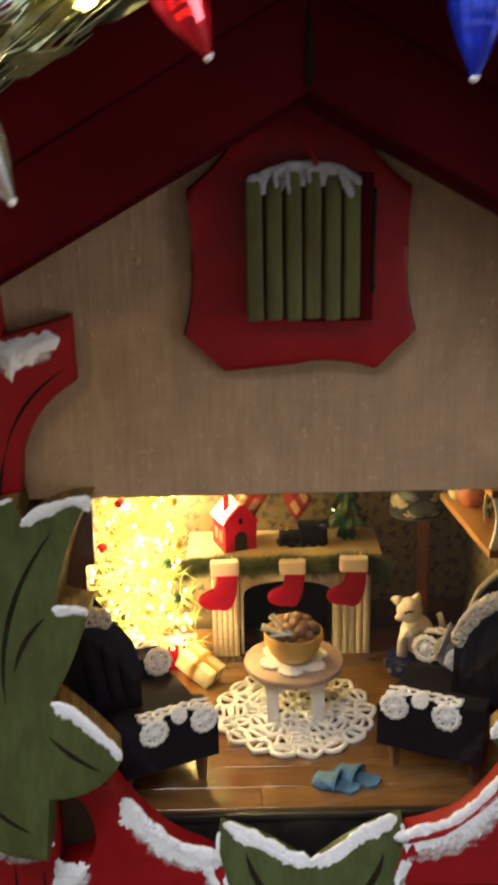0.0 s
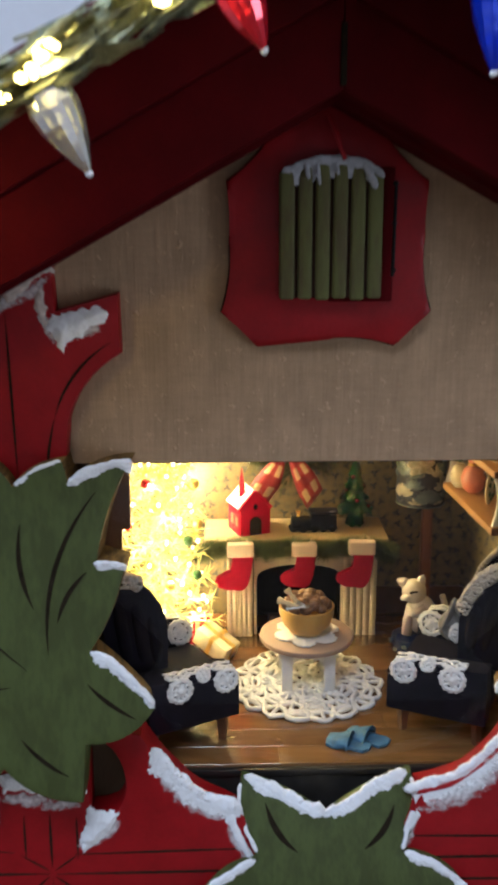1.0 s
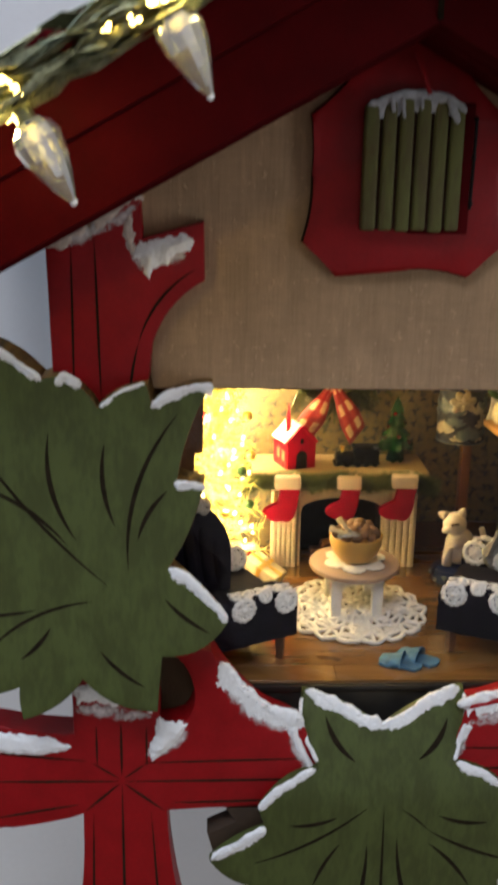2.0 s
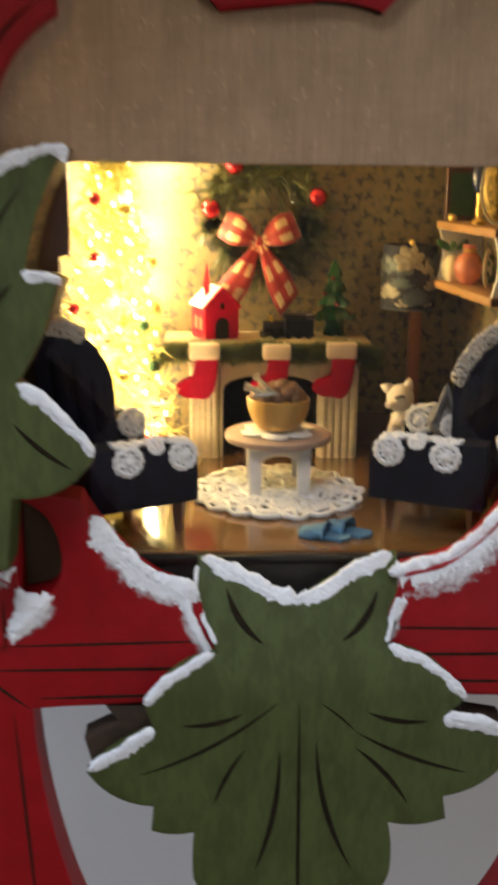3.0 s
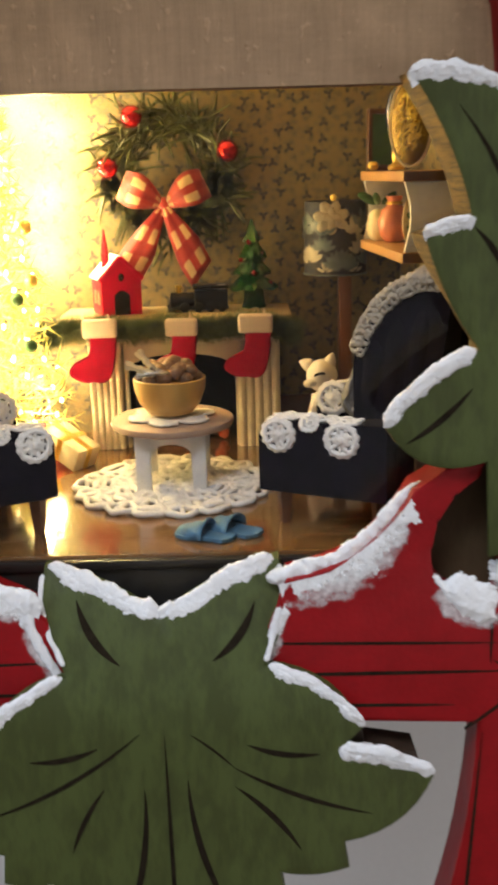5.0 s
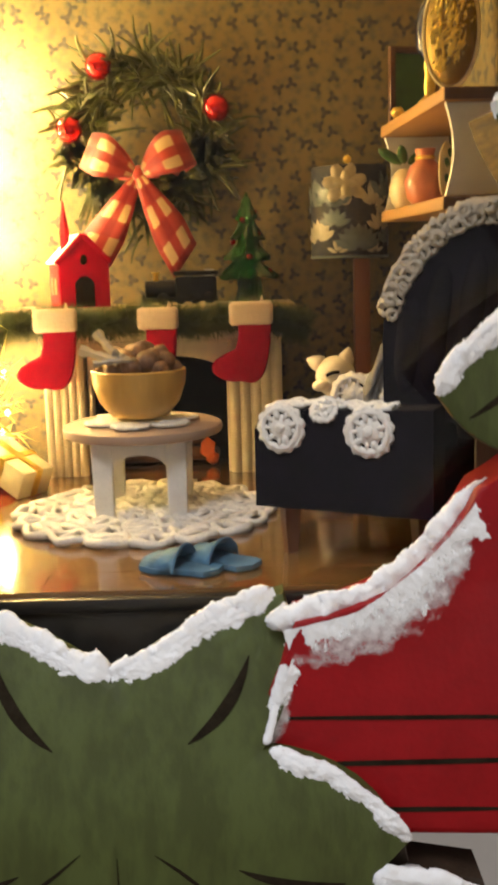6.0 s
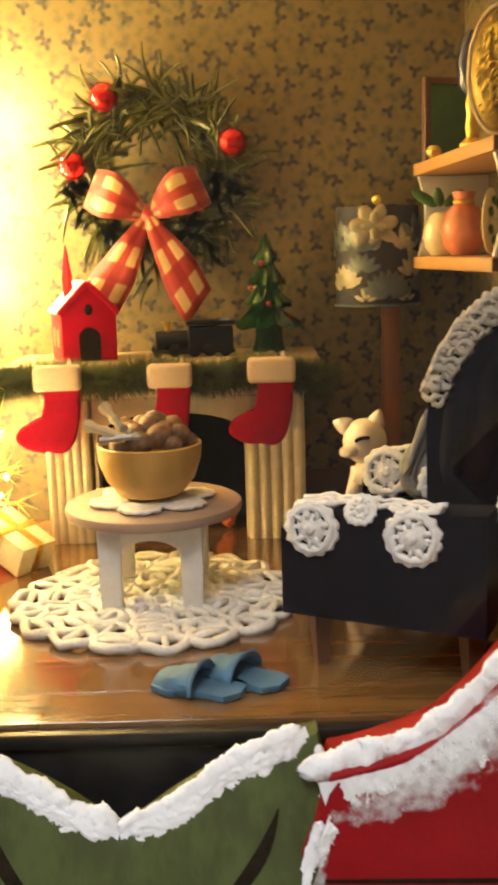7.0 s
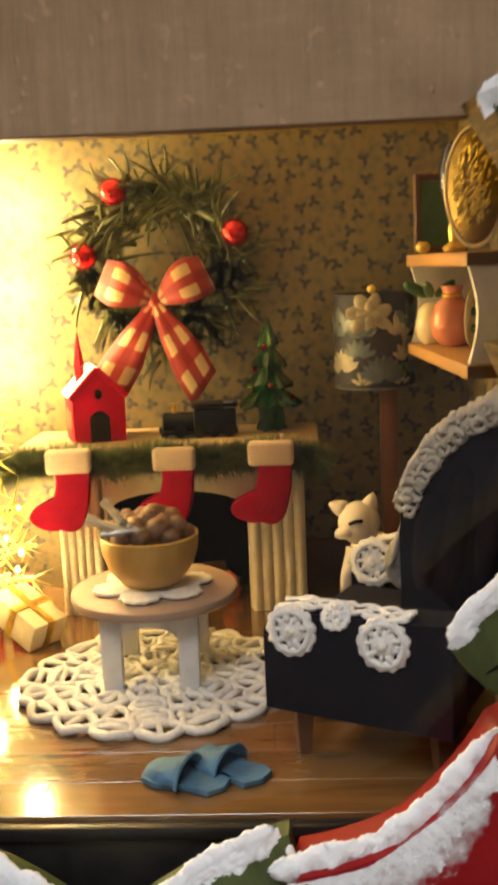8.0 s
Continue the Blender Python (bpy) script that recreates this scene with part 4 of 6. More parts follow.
def leaf(name, pts, y0, y1, veins, snows, bow, label, seed):
    lf = part(name, board(bmesh.new(), outline(pts), y0, y1, bevel=0.0011, cut=0.006, bow=bow), M_GREEN, clock, label)
    if y1 - y0 > 0.008:
        for v in lf.data.vertices:
            if v.co.y > (y0 + y1) / 2 and abs(v.co.x - MID) < 0.095:
                low = min(1.0, max(0.0, (0.086 - v.co.z) / 0.022))
                v.co.x += (-0.0012 + 0.0042 * low) if v.co.x > MID else (0.0007 - 0.0032 * low)
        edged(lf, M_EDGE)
    for a, b, w, bend in veins:
        part("vein", sliver(bmesh.new(), a, b, w * 0.78, y0 - 0.00015, bend, bow), M_GROOVE, lf, "dark carved vein")
    for i, (run, r) in enumerate(snows):
        bm = bmesh.new()
        drift(bm, [(x, y0 + y + bow(x, z), z) for x, y, z in run], r * 0.78, seed + i, tall=1.2 if r > 0.0021 else 1.0)
        part("snow", bm, M_SNOW, lf, "white painted snow on the leaf's edge")
        if r > 0.0015:
            wide = 0.0030 if r > 0.003 else 0.0007 + r * 0.95
            facing(part("snow_crust", skirt(bmesh.new(), [(x, z) for x, _, z in run], wide, y0 - 0.0001, bow, seed + i, 0.0008, None, 0.0010 if r > 0.003 else 0.0004), M_SNOW, lf, "crumbly white painted snow"))
    return lf


CX = 0.0048


def bow_mid(x, z):
    """The middle leaf leans back at its top and swells at its middle."""
    u = min(1.1, max(0, (z + 0.038) / 0.041))
    return 0.0155 * u ** 1.25 + 0.004 * (min(1, abs(x - CX) / 0.075)) ** 2


right_half = mm((0, -11.8, 0.05), (33.0, 2.6, 0.13), (28.6, -24.0, 0.13), (54.9, -42.4, 0.0), (48.6, -49.0, 0.05), (75.2, -58.5, 0.15), (49.9, -78.2, 0.0), (51.2, -86.6, 0.08),
                (31.6, -87.0, 0.04), (33.0, -106, 0.06), (27, -117.5, 0.05), (20, -111, 0.02), (17, -128, 0.06), (0, -150, 0))
left_half = mm((0, -11.8, 0.05), (31.6, 1.6, 0.10), (25.6, -26.0, 0.12), (49.0, -43.8, 0.0), (46.0, -52.4, 0.06), (68.4, -68.4, 0.13), (46.6, -80.2, 0.0), (47.4, -89.4, 0.08),
               (33.0, -89.6, 0.03), (33.4, -108, 0.06), (27, -117.5, 0.05), (20, -111, 0.02), (17, -128, 0.06), (0, -150, 0))
pts = [(CX + x, z, b) for x, z, b in right_half]
pts += [(CX - x, z, left_half[i - 1][2]) for i, (x, z, b) in reversed(list(enumerate(left_half))) if 0 < i < len(left_half) - 1]
V = lambda *a: (tuple(q * 0.001 + (CX if i == 0 else 0) for i, q in enumerate(a[0])), tuple(q * 0.001 + (CX if i == 0 else 0) for i, q in enumerate(a[1])), a[2] * 0.001, a[3])
veins = [V((0.8, -42.3), (2, -140), 1.6, 0.0), V((14.4, -22.5), (26.1, -8.0), 2.9, -0.10), V((-10.8, -23.2), (-22.6, -6.6), 2.9, 0.10), V((23.2, -45.6), (43, -49.5), 2.3, -0.07),
         V((-17.6, -45.7), (-36.6, -50.0), 2.2, 0.07), V((19.5, -52.5), (57.5, -69.2), 1.8, -0.04), V((7.8, -42.0), (19.5, -52.5), 0.9, 0.03), V((-6, -41.5), (-50.5, -68.2), 1.6, 0.05),
         V((19.6, -58.4), (37.6, -79.6), 2.2, 0.05), V((-16.6, -58.5), (-26.6, -78.6), 1.8, -0.04), V((6.6, -55.5), (19.6, -104), 2.4, -0.06), V((-5.4, -59), (-13.0, -104), 2.4, 0.05)]
snows = []
for s, dz, tip, lobe, low, end in ((1, 0.0, 31.5, (28.6, 55.2, -41.6), (48.2, -48.8), (74.6, -57.6)), (-1, -0.9, 30.4, (25.8, 48.8, -43.0), (45.8, -52.0), (67.6, -67.4))):
    K = lambda *p: [(CX + s * x * 0.001, y * 0.001, z * 0.001) for x, y, z in p]
    a, b, c = lobe
    snows += [(K((0, 1.0, -11.0), (8, 1.0, -8.8), (16, 1.0, -4.5 + dz * 0.5), (24, 1.1, -0.6 + dz), (tip, 1.2, 2.2 + dz)), 0.0031),
              (K((tip + 1.5, 0.5, 0.5 + dz), (tip + 2.2, 0.3, -7), (tip - 0.4, 0, -16), (a + 0.2, 0, -23)), 0.0010),
              (K((a + 0.8, 0.3, -24.6 - (s < 0) * 1.5), (a * 0.55 + b * 0.45, 0.3, -28.8 - (s < 0) * 2.4), (a * 0.25 + b * 0.75, 0.2, -34 - (s < 0) * 1.6), (b, 0.2, c)), 0.0018),
              (K((low[0], 0.2, low[1]), (low[0] * 0.55 + end[0] * 0.45, 0.2, low[1] * 0.55 + end[1] * 0.45 + 1.6 * (s > 0)), (end[0], 0.4, end[1])), 0.0024)]
leaf("vine_leaf", pts, -0.0265, -0.0215, veins, snows, bow_mid, "large green carved leaf with dark veins and snowy tips", 200)

side = mm((-63.8, 128.6, -0.05), (-75.8, 94.5, 0), (-66.6, 91.3, 0.05), (-79, 62.3, 0.03), (-57.4, 40, 0.16), (-81.4, 28.4, 0), (-83.2, 6.8, 0.12), (-110.6, 19.6, 0.10),
          (-132.9, 4, 0.05), (-134, 16.7, 0.1), (-160, 16, 0), (-152, 48, 0.1), (-174, 70, 0.1), (-152, 98, 0), (-158, 146, 0.12), (-123.4, 130.8, 0.08), (-116, 132, 0.10),
          (-103.6, 121.1, 0.10), (-86.3, 129.4, 0), (-84.4, 121.4, 0.10))

side_right = mm((-63.8, 126.6, -0.05), (-79.0, 93.2, 0), (-67.8, 88.8, 0.05), (-81.8, 60.4, 0.03), (-58.4, 41.2, 0.20), (-84.8, 31.4, 0), (-85.8, 5.6, 0.12))


def bow_side(x, z):
    if x > 0:
        return 0.002 * min(1, max(0, z / 0.12))
    return -0.012 * min(1.2, max(0, (0.12 - z) / 0.12)) + 0.003 * min(1, max(0, (0.085 - abs(x - MID)) / 0.03))


sv = [((-101, 56), (-150, 113), 1.6, 0.04), ((-112, 73), (-121, 112), 2.4, 0.10), ((-98, 78), (-101.5, 108), 2.3, 0.08), ((-93.5, 62), (-75.5, 119), 2.2, 0.10),
      ((-90, 73), (-79.5, 91), 2.2, 0.08), ((-80.5, 51), (-64, 37), 2.0, -0.05), ((-104, 31), (-88, 17), 2.0, -0.06), ((-107, 50), (-146, 30), 1.7, -0.10),
      ((-122, 40), (-133, 28), 2.2, 0.06), ((-127, 47), (-152, 45), 1.6, 0.04), ((-115, 71), (-150, 94), 2.0, -0.08)]
sn = [([(-85, 0.6, 121), (-80, 0.4, 124.5), (-74, 0.4, 127), (-68, 0.6, 128.2), (-63.2, 0.8, 127.6)], 1.9), ([(-77, 0.2, 93.2), (-72.5, 0.2, 93.6), (-65.8, 0.4, 92.0)], 1.7),
      ([(-79, 0.2, 62), (-72, 0, 58), (-65, 0, 51), (-60, 0.2, 45), (-58, 0.4, 40.5)], 2.05), ([(-103, 0.3, 121), (-95, 0.3, 127), (-87, 0.5, 129.4)], 1.2),
      ([(-118, 0, 129), (-115, 0.2, 132), (-109, 0.3, 129)], 1.9), ([(-123, 0.3, 130.5), (-134, 0.3, 139), (-150, 0.5, 146)], 1.7)]
for k in (0, 1):
    run = side if k == 0 else mirrored(side_right + side[7:-3] + mm((-106, 122, 0.10), (-89.5, 127.0, 0), (-87.6, 122.4, 0.08)), MID)
    vv = [(flip((a[0] * 0.001, a[1] * 0.001), k), flip((b[0] * 0.001, b[1] * 0.001), k), w * 0.001, bend if k == 0 else -bend) for a, b, w, bend in sv]
    own = sn if k == 0 else [([(-87.5, 0.6, 122.6), (-80, 0.4, 125.6), (-74, 0.4, 127), (-68, 0.6, 127.2), (-63.4, 0.8, 125.6)], 2.0), ([(-80, 0.2, 92.4), (-75, 0.2, 92), (-67.4, 0.4, 89.4)], 1.8),
                             ([(-81, 0.2, 60.6), (-74, 0, 57), (-66.5, 0, 51.4), (-61, 0.2, 46), (-58.6, 0.4, 41.2)], 2.2)] + sn[3:]
    ss = [([flip((x * 0.001, y * 0.001, z * 0.001), k) for x, y, z in q], r * 0.001) for q, r in own]
    leaf("vine_leaf", run, -0.0225, -0.0085 if k else -0.0060, vv, ss, bow_side, "large green carved leaf with dark veins and snowy tips", 300 + 50 * k)

# ---- the parlour's shell ----
slab_back = tagged(part("wall_back", boxed(-0.0955, 0.0935, 0.1440, 0.1474, Z0 + 0.0002, Z0 + 0.168), M_PAPERWALL, None, "", False), "cream wallpaper with small slate-blue sprigs on the parlour's back wall", "wall", kind="structure")


def splayed(k):
    """A side wall that opens out towards the front."""
    b = bmesh.new()
    run = [(0.0925, 0.1436), (0.1036, 0.0075), (0.1075, 0.0075), (0.0964, 0.1436)]
    lo = [b.verts.new((k * x, y, Z0 + 0.0002)) for x, y in run]
    hi = [b.verts.new((k * x, y, Z0 + 0.168)) for x, y in run]
    for i in range(4):
        b.faces.new((lo[i], lo[(i + 1) % 4], hi[(i + 1) % 4], hi[i]))
    b.faces.new(lo)
    b.faces.new(hi)
    return b


for k, name in ((1, "wall_right"), (-1, "wall_left")):
    tagged(part(name, splayed(k), M_PAPERWALL, None, "", False), "cream sprigged wallpaper on the parlour's splayed side wall", "wall", kind="structure")
tagged(part("ceiling_parlour", boxed(-0.1085, 0.1085, 0.0075, 0.1474, Z0 + 0.1682, Z0 + 0.172), M_IVORY, None, "", False), "plain cream ceiling of the little parlour", "ceiling", kind="structure")
base = tagged(part("floor_parlour", boxed(-0.1090, 0.1090, 0.0002, 0.1474, Z0 - 0.0034, Z0 - 0.0012), M_BROWN, None, "", False), "varnished brown wooden boards of the parlour floor", "floor", kind="structure")
tagged(part("baseboard", boxed(0.0415, 0.0924, 0.1415, 0.1439, Z0 + 0.0002, Z0 + 0.0145, bevel=0.0005), M_BROWN), "dark brown skirting board along the back wall", "skirting", kind="structure")

# ---- builders for the small things ----


def spike(bm, p, d, ln, r):
    """One thin three-sided needle from p along d."""
    d = d.normalized()
    s = d.orthogonal().normalized()
    u = d.cross(s)
    tip = bm.verts.new(p + d * ln)
    ring = [bm.verts.new(p + r * (math.cos(a) * s + math.sin(a) * u)) for a in (0, 2.09, 4.19)]
    for i in range(3):
        bm.faces.new((ring[i], ring[(i + 1) % 3], tip))


def needles(bm, path, count, ln, r, rng, spread=0.9, core=0.0):
    """Needles standing out all round a bent twig."""
    pts = [Vector(p) for p in path]
    for _ in range(count):
        t = rng.random() * (len(pts) - 1)
        i = min(int(t), len(pts) - 2)
        p = pts[i].lerp(pts[i + 1], t - i)
        d = (pts[i + 1] - pts[i]).normalized()
        s = d.orthogonal().normalized()
        a = rng.random() * 6.283
        out = math.cos(a) * s + math.sin(a) * d.cross(s)
        spike(bm, p + out * core * rng.random(), d * rng.uniform(0.1, 0.9) * (1 if rng.random() < 0.75 else -0.6) + out * spread, ln * rng.uniform(0.6, 1.15), r)


def ring_pts(c, r, n=16, squash=1.0, turn=0.0, wave=0.0, waves=8, lift=0.0):
    out = []
    for i in range(n):
        a = 2 * math.pi * i / n
        q = r * (1 + wave * math.cos(waves * a))
        x, y = q * math.cos(a), q * squash * math.sin(a)
        out.append((c[0] + x * math.cos(turn) - y * math.sin(turn), c[1] + x * math.sin(turn) + y * math.cos(turn), c[2] + lift * math.sin(3 * a + c[0] * 900)))
    return out


def rosette(bm, m, r, th=0.0006):
    """A crocheted medallion in the xy plane of m."""
    first = len(bm.verts)
    ball(bm, (0, 0, 0.0003), r * 0.60, (1, 1, 0.34), 2)
    ball(bm, (0, 0, 0.0009), r * 0.26, (1, 1, 0.75), 2)
    for i in range(14):
        a = 2 * math.pi * i / 14 + 0.20 * math.sin(i * 2.3)
        c, s = math.cos(a), math.sin(a)
        tube(bm, [(c * r * 0.40, s * r * 0.40, 0.0006), (c * r * 0.58, s * r * 0.58, 0.0007), (c * r * 0.78, s * r * 0.78, 0.0005)], th * (0.80 + 0.35 * math.sin(i * 4.1)), 6)
    tube(bm, ring_pts((0, 0, 0.0005), r * 0.81, 40, wave=0.03, waves=13), r * 0.150, 7, True)
    tube(bm, ring_pts((0, 0, 0.0003), r * 0.94, 52, wave=0.06, waves=13), th * 1.1, 6, True)
    bm.verts.ensure_lookup_table()
    for v in bm.verts[first:]:
        v.co = m @ v.co
    return bm


def strip(bm, pts, sides, width, thick=0.0003, along=None):
    """A ribbon along pts, its width along sides, with its own map of width and length."""
    uv = bm.loops.layers.uv.get("ribbon") or bm.loops.layers.uv.new("ribbon")
    pts = [Vector(p) for p in pts]
    rows, run = [], 0.0
    for i, p in enumerate(pts):
        if i:
            run += (p - pts[i - 1]).length
        s = Vector(sides[i] if isinstance(sides, list) else sides).normalized()
        w = (width[i] if isinstance(width, list) else width) / 2
        rows.append(([bm.verts.new(p + s * w * k) for k in (-1, -0.33, 0.33, 1)], run))
    for (a, ta), (b, tb) in zip(rows, rows[1:]):
        for j in range(3):
            f = bm.faces.new((a[j], a[j + 1], b[j + 1], b[j]))
            for lp, q in zip(f.loops, ((j / 3, ta), (j + 1, ta), (j + 1, tb), (j, tb))):
                w = (j + (1 if q[0] >= j + 1 else 0)) / 3
                lp[uv].uv = (w, q[1] / 0.012)
    return bm


def solid(ob, t):
    md = ob.modifiers.new("thickness", "SOLIDIFY")
    md.thickness = t
    return ob


# ---- fireplace and what hangs and stands on it ----
FX, FY = 0.0045, 0.1155
fire = thing("fireplace", (FX, FY, 0), "ivory painted fireplace with fluted pillars and dark firebox", "fireplace")


def fluted(x0, x1, z0, z1, y0, y1):
    n, k = 5, 6
    pts = [(x0, y1)]
    w = (x1 - x0) / n
    for i in range(n):
        for j in range(k):
            t = j / k
            pts.append((x0 + w * (i + t), y0 - 0.0009 * math.sin(math.pi * t) ** 0.8))
    pts += [(x1, y0), (x1, y1)]
    b = bmesh.new()
    lo = [b.verts.new((x, y, z0)) for x, y in pts]
    hi = [b.verts.new((x, y, z1)) for x, y in pts]
    for i in range(len(pts)):
        j = (i + 1) % len(pts)
        b.faces.new((lo[i], lo[j], hi[j], hi[i]))
    b.faces.new(lo)
    b.faces.new(hi)
    return b


part("pillar", fluted(-0.0362, -0.0236, 0.0003, 0.0420, 0.0, 0.0120), M_IVORY, fire, "fluted ivory pillar")
part("pillar", fluted(0.0213, 0.0378, 0.0003, 0.0420, 0.0, 0.0120), M_IVORY, fire, "fluted ivory pillar")
arch = [(-0.0228, 0.0003), (-0.0228, 0.0420), (0.0218, 0.0420), (0.0218, 0.0003), (0.0205, 0.0003), (0.0205, 0.0300)]
arch += [(-0.0005 + 0.021 * math.cos(math.pi * i / 12) * 1.0, 0.0300 + 0.0075 * math.sin(math.pi * i / 12) ** 0.8) for i in range(1, 12)] + [(-0.0215, 0.0300), (-0.0215, 0.0003)]
part("arched_panel", board(bmesh.new(), arch, 0.0012, 0.0060, bevel=0.0005), M_IVORY, fire, "ivory panel with an arched opening")
part("frieze", boxed(-0.0370, 0.0386, -0.0006, 0.0280, 0.0422, 0.0470, bevel=0.0006), M_IVORY, fire)
part("mantel_shelf", boxed(-0.0470, 0.0425, -0.0045, 0.0282, 0.0496, 0.0528, bevel=0.0009), M_MANTEL, fire, "tan painted mantel shelf")
part("bed_mould", boxed(-0.0395, 0.0400, -0.0022, 0.0280, 0.0472, 0.0495, bevel=0.0007), M_IVORY, fire)
bm = bmesh.new()
box(bm, -0.0226, 0.0216, 0.0250, 0.0280, 0.0003, 0.0415)
box(bm, -0.0226, -0.0216, 0.0062, 0.0248, 0.0003, 0.0415)
box(bm, 0.0206, 0.0216, 0.0062, 0.0248, 0.0003, 0.0415)
box(bm, -0.0214, 0.0204, 0.0062, 0.0248, 0.0395, 0.0415)
part("firebox", bm, M_FIREBLACK, fire, "matt black firebox", False)
for i, (x, y, z, a) in enumerate(((-0.004, 0.016, 0.0035, 8), (0.006, 0.018, 0.0035, -10), (0.001, 0.017, 0.0078, 20))):
    m = pose(x, y, z, 0, 90, a)
    part("log", lathe(bmesh.new(), [(0.0018, -0.011), (0.0022, -0.0108), (0.0024, 0), (0.0022, 0.0108), (0.0018, 0.011)], m=m, n=10), M_BROWN, fire)
part("ember", ball(ball(bmesh.new(), (0.0135, 0.010, 0.0065), 0.0028, (1, 0.7, 1.3), 1), (0.0150, 0.011, 0.0030), 0.0024, sub=1), M_EMBER, fire, "orange-red painted flame")

rng = random.Random(5)
gar = thing("mantel_garland", (FX, FY - 0.0050, 0.0492), "bushy dark green garland along the mantel edge", "garland")
path = [(-0.053 + 0.0985 * i / 24, -0.0012 - 0.001 * math.sin(i * 1.7), -0.0004 - 0.0010 * math.sin(i * 0.9) - (0.003 if i in (0, 24) else 0)) for i in range(25)]
part("stem", tube(bmesh.new(), path, 0.0012, 6), M_NEEDLE2, gar)
bm = bmesh.new()
needles(bm, path, 9000, 0.0048, 0.00018, rng, 1.3, 0.0026)
needles(bm, [path[0], (path[0][0] + 0.006, -0.001, -0.003)], 300, 0.0060, 0.00018, rng, 1.3, 0.001)
needles(bm, [path[-1], (path[-1][0] - 0.006, -0.002, -0.003)], 260, 0.0065, 0.00018, rng, 1.3, 0.001)
tagged(part("needles", bm, M_NEEDLE2, gar, "", False), kind="stuff")

stock = mm((-5.5, 0, 0), (5.6, 0, 0.02), (5.4, -9, 0.04), (3.6, -19, 0.25), (-3, -21.5, 0.1), (-9.5, -20.3, 0.32), (-10.2, -15.4, 0.03), (-4.6, -12.5, -0.12))


def stocking(x, y, z, lean, sc=1.0):
    st = thing("christmas_stocking", (x, y, z), "small red felt stocking with a cream cuff hung from the mantel", "stocking", "stockings on the mantel", turn=lean)
    pts = [(px * sc, pz * sc) for px, pz in outline([p for p in stock], 6)]
    part("sock", board(bmesh.new(), pts, -0.0018, 0.0018, bevel=0.0011), M_STOCKING, st, "red felt foot")
    part("cuff", boxed(-0.0060 * sc, 0.0062 * sc, -0.0025, 0.0025, -0.0058 * sc, 0.0008, bevel=0.0011, seg=3), M_CUFF, st, "cream felt cuff")
    part("loop", tube(bmesh.new(), [(0.003, 0.0005, 0.0005), (0.0034, 0.001, 0.0022), (0.0038, 0.0022, 0.0005)], 0.0003, 5), M_CUFF, st)
    return st


stocking(-0.0252, 0.1058, 0.0524, 3, 1.06)
stocking(0.0054, 0.1058, 0.0520, -2, 0.99)
stocking(0.0331, 0.1058, 0.0530, -4, 1.06)

# red toy house
hs = thing("toy_house", (-0.0182, 0.1192, 0.0529), "little red chapel with a pointed steeple on the mantel", "toy house", turn=20)
wall_pts = [(-0.0078, 0), (-0.0078, 0.0135), (0, 0.0215), (0.0078, 0.0135), (0.0078, 0)]
part("wall", board(bmesh.new(), wall_pts, -0.0020, 0.0150, bevel=0.0004), M_HOUSE, hs, "glossy red wall")
part("doorway", board(bmesh.new(), outline([(-0.0030, 0.0003, 0), (-0.0030, 0.0075, 0.35), (0.0030, 0.0075, 0), (0.0030, 0.0003, 0)]), -0.0023, -0.0018), M_GROOVE, hs)
part("round_window", ball(bmesh.new(), (0, -0.0021, 0.0145), 0.0014, (0.8, 0.3, 1.2)), M_GROOVE, hs)
for s in (-1, 1):
    m = Matrix.Translation((0, 0, 0.0222)) @ Matrix.Rotation(math.atan(1.03) * s, 4, "Y")
    part("roof_side", boxed(min(0, s * 0.0122), max(0, s * 0.0122), -0.0006, 0.0158, -0.0004, 0.0006, bevel=0.0003, m=m), M_SNOW, hs, "white snow-covered roof side")
for s in (-1, 1):
    m = Matrix.Translation((0, 0, 0.0222)) @ Matrix.Rotation(math.atan(1.03) * s, 4, "Y")
    part("barge_board", boxed(min(0, s * 0.0122), max(0, s * 0.0122), -0.0026, -0.0007, -0.0008, 0.0007, bevel=0.0002, m=m), M_HOUSE, hs, "red board along the gable")
part("steeple", lathe(bmesh.new(), [(0.0014, 0), (0.0014, 0.0050), (0.0016, 0.0052), (0.0002, 0.0150)], (-0.0040, 0.0060, 0.0175), 4), M_HOUSE, hs, "pointed red steeple")
for i in range(2):
    part("window", boxed(-0.0081, -0.0077, 0.0012 + i * 0.0062, 0.0046 + i * 0.0062, 0.0040, 0.0092), M_PINK, hs, "orange window")

# black toy engine
tr = thing("toy_train", (0.0128, 0.1245, 0.0529), "small black and gold toy engine on the mantel", "toy train", turn=4)
part("body", boxed(-0.0030, 0.0098, -0.0035, 0.0035, 0.0012, 0.0085, bevel=0.0007), M_BLACK, tr)
part("roof", boxed(-0.0036, 0.0104, -0.0042, 0.0042, 0.0088, 0.0102, bevel=0.0005), M_BLACK, tr)
part("boiler", lathe(bmesh.new(), [(0.0020, -0.0060), (0.0031, -0.0056), (0.0031, 0.0034), (0.0022, 0.0038)], (-0.0066, 0, 0.0044), 14, Matrix.Rotation(radians(90), 4, "Y")), M_BLACK, tr)
part("funnel", lathe(bmesh.new(), [(0.0008, 0), (0.0008, 0.0022), (0.0014, 0.0030)], (-0.0090, 0, 0.0070), 10), M_GOLD, tr)
part("cow_catcher", lathe(bmesh.new(), [(0.0030, 0), (0.0006, 0.0036)], (-0.0108, 0, 0.0006), 8, Matrix.Rotation(radians(-50), 4, "Y")), M_BLACK, tr)
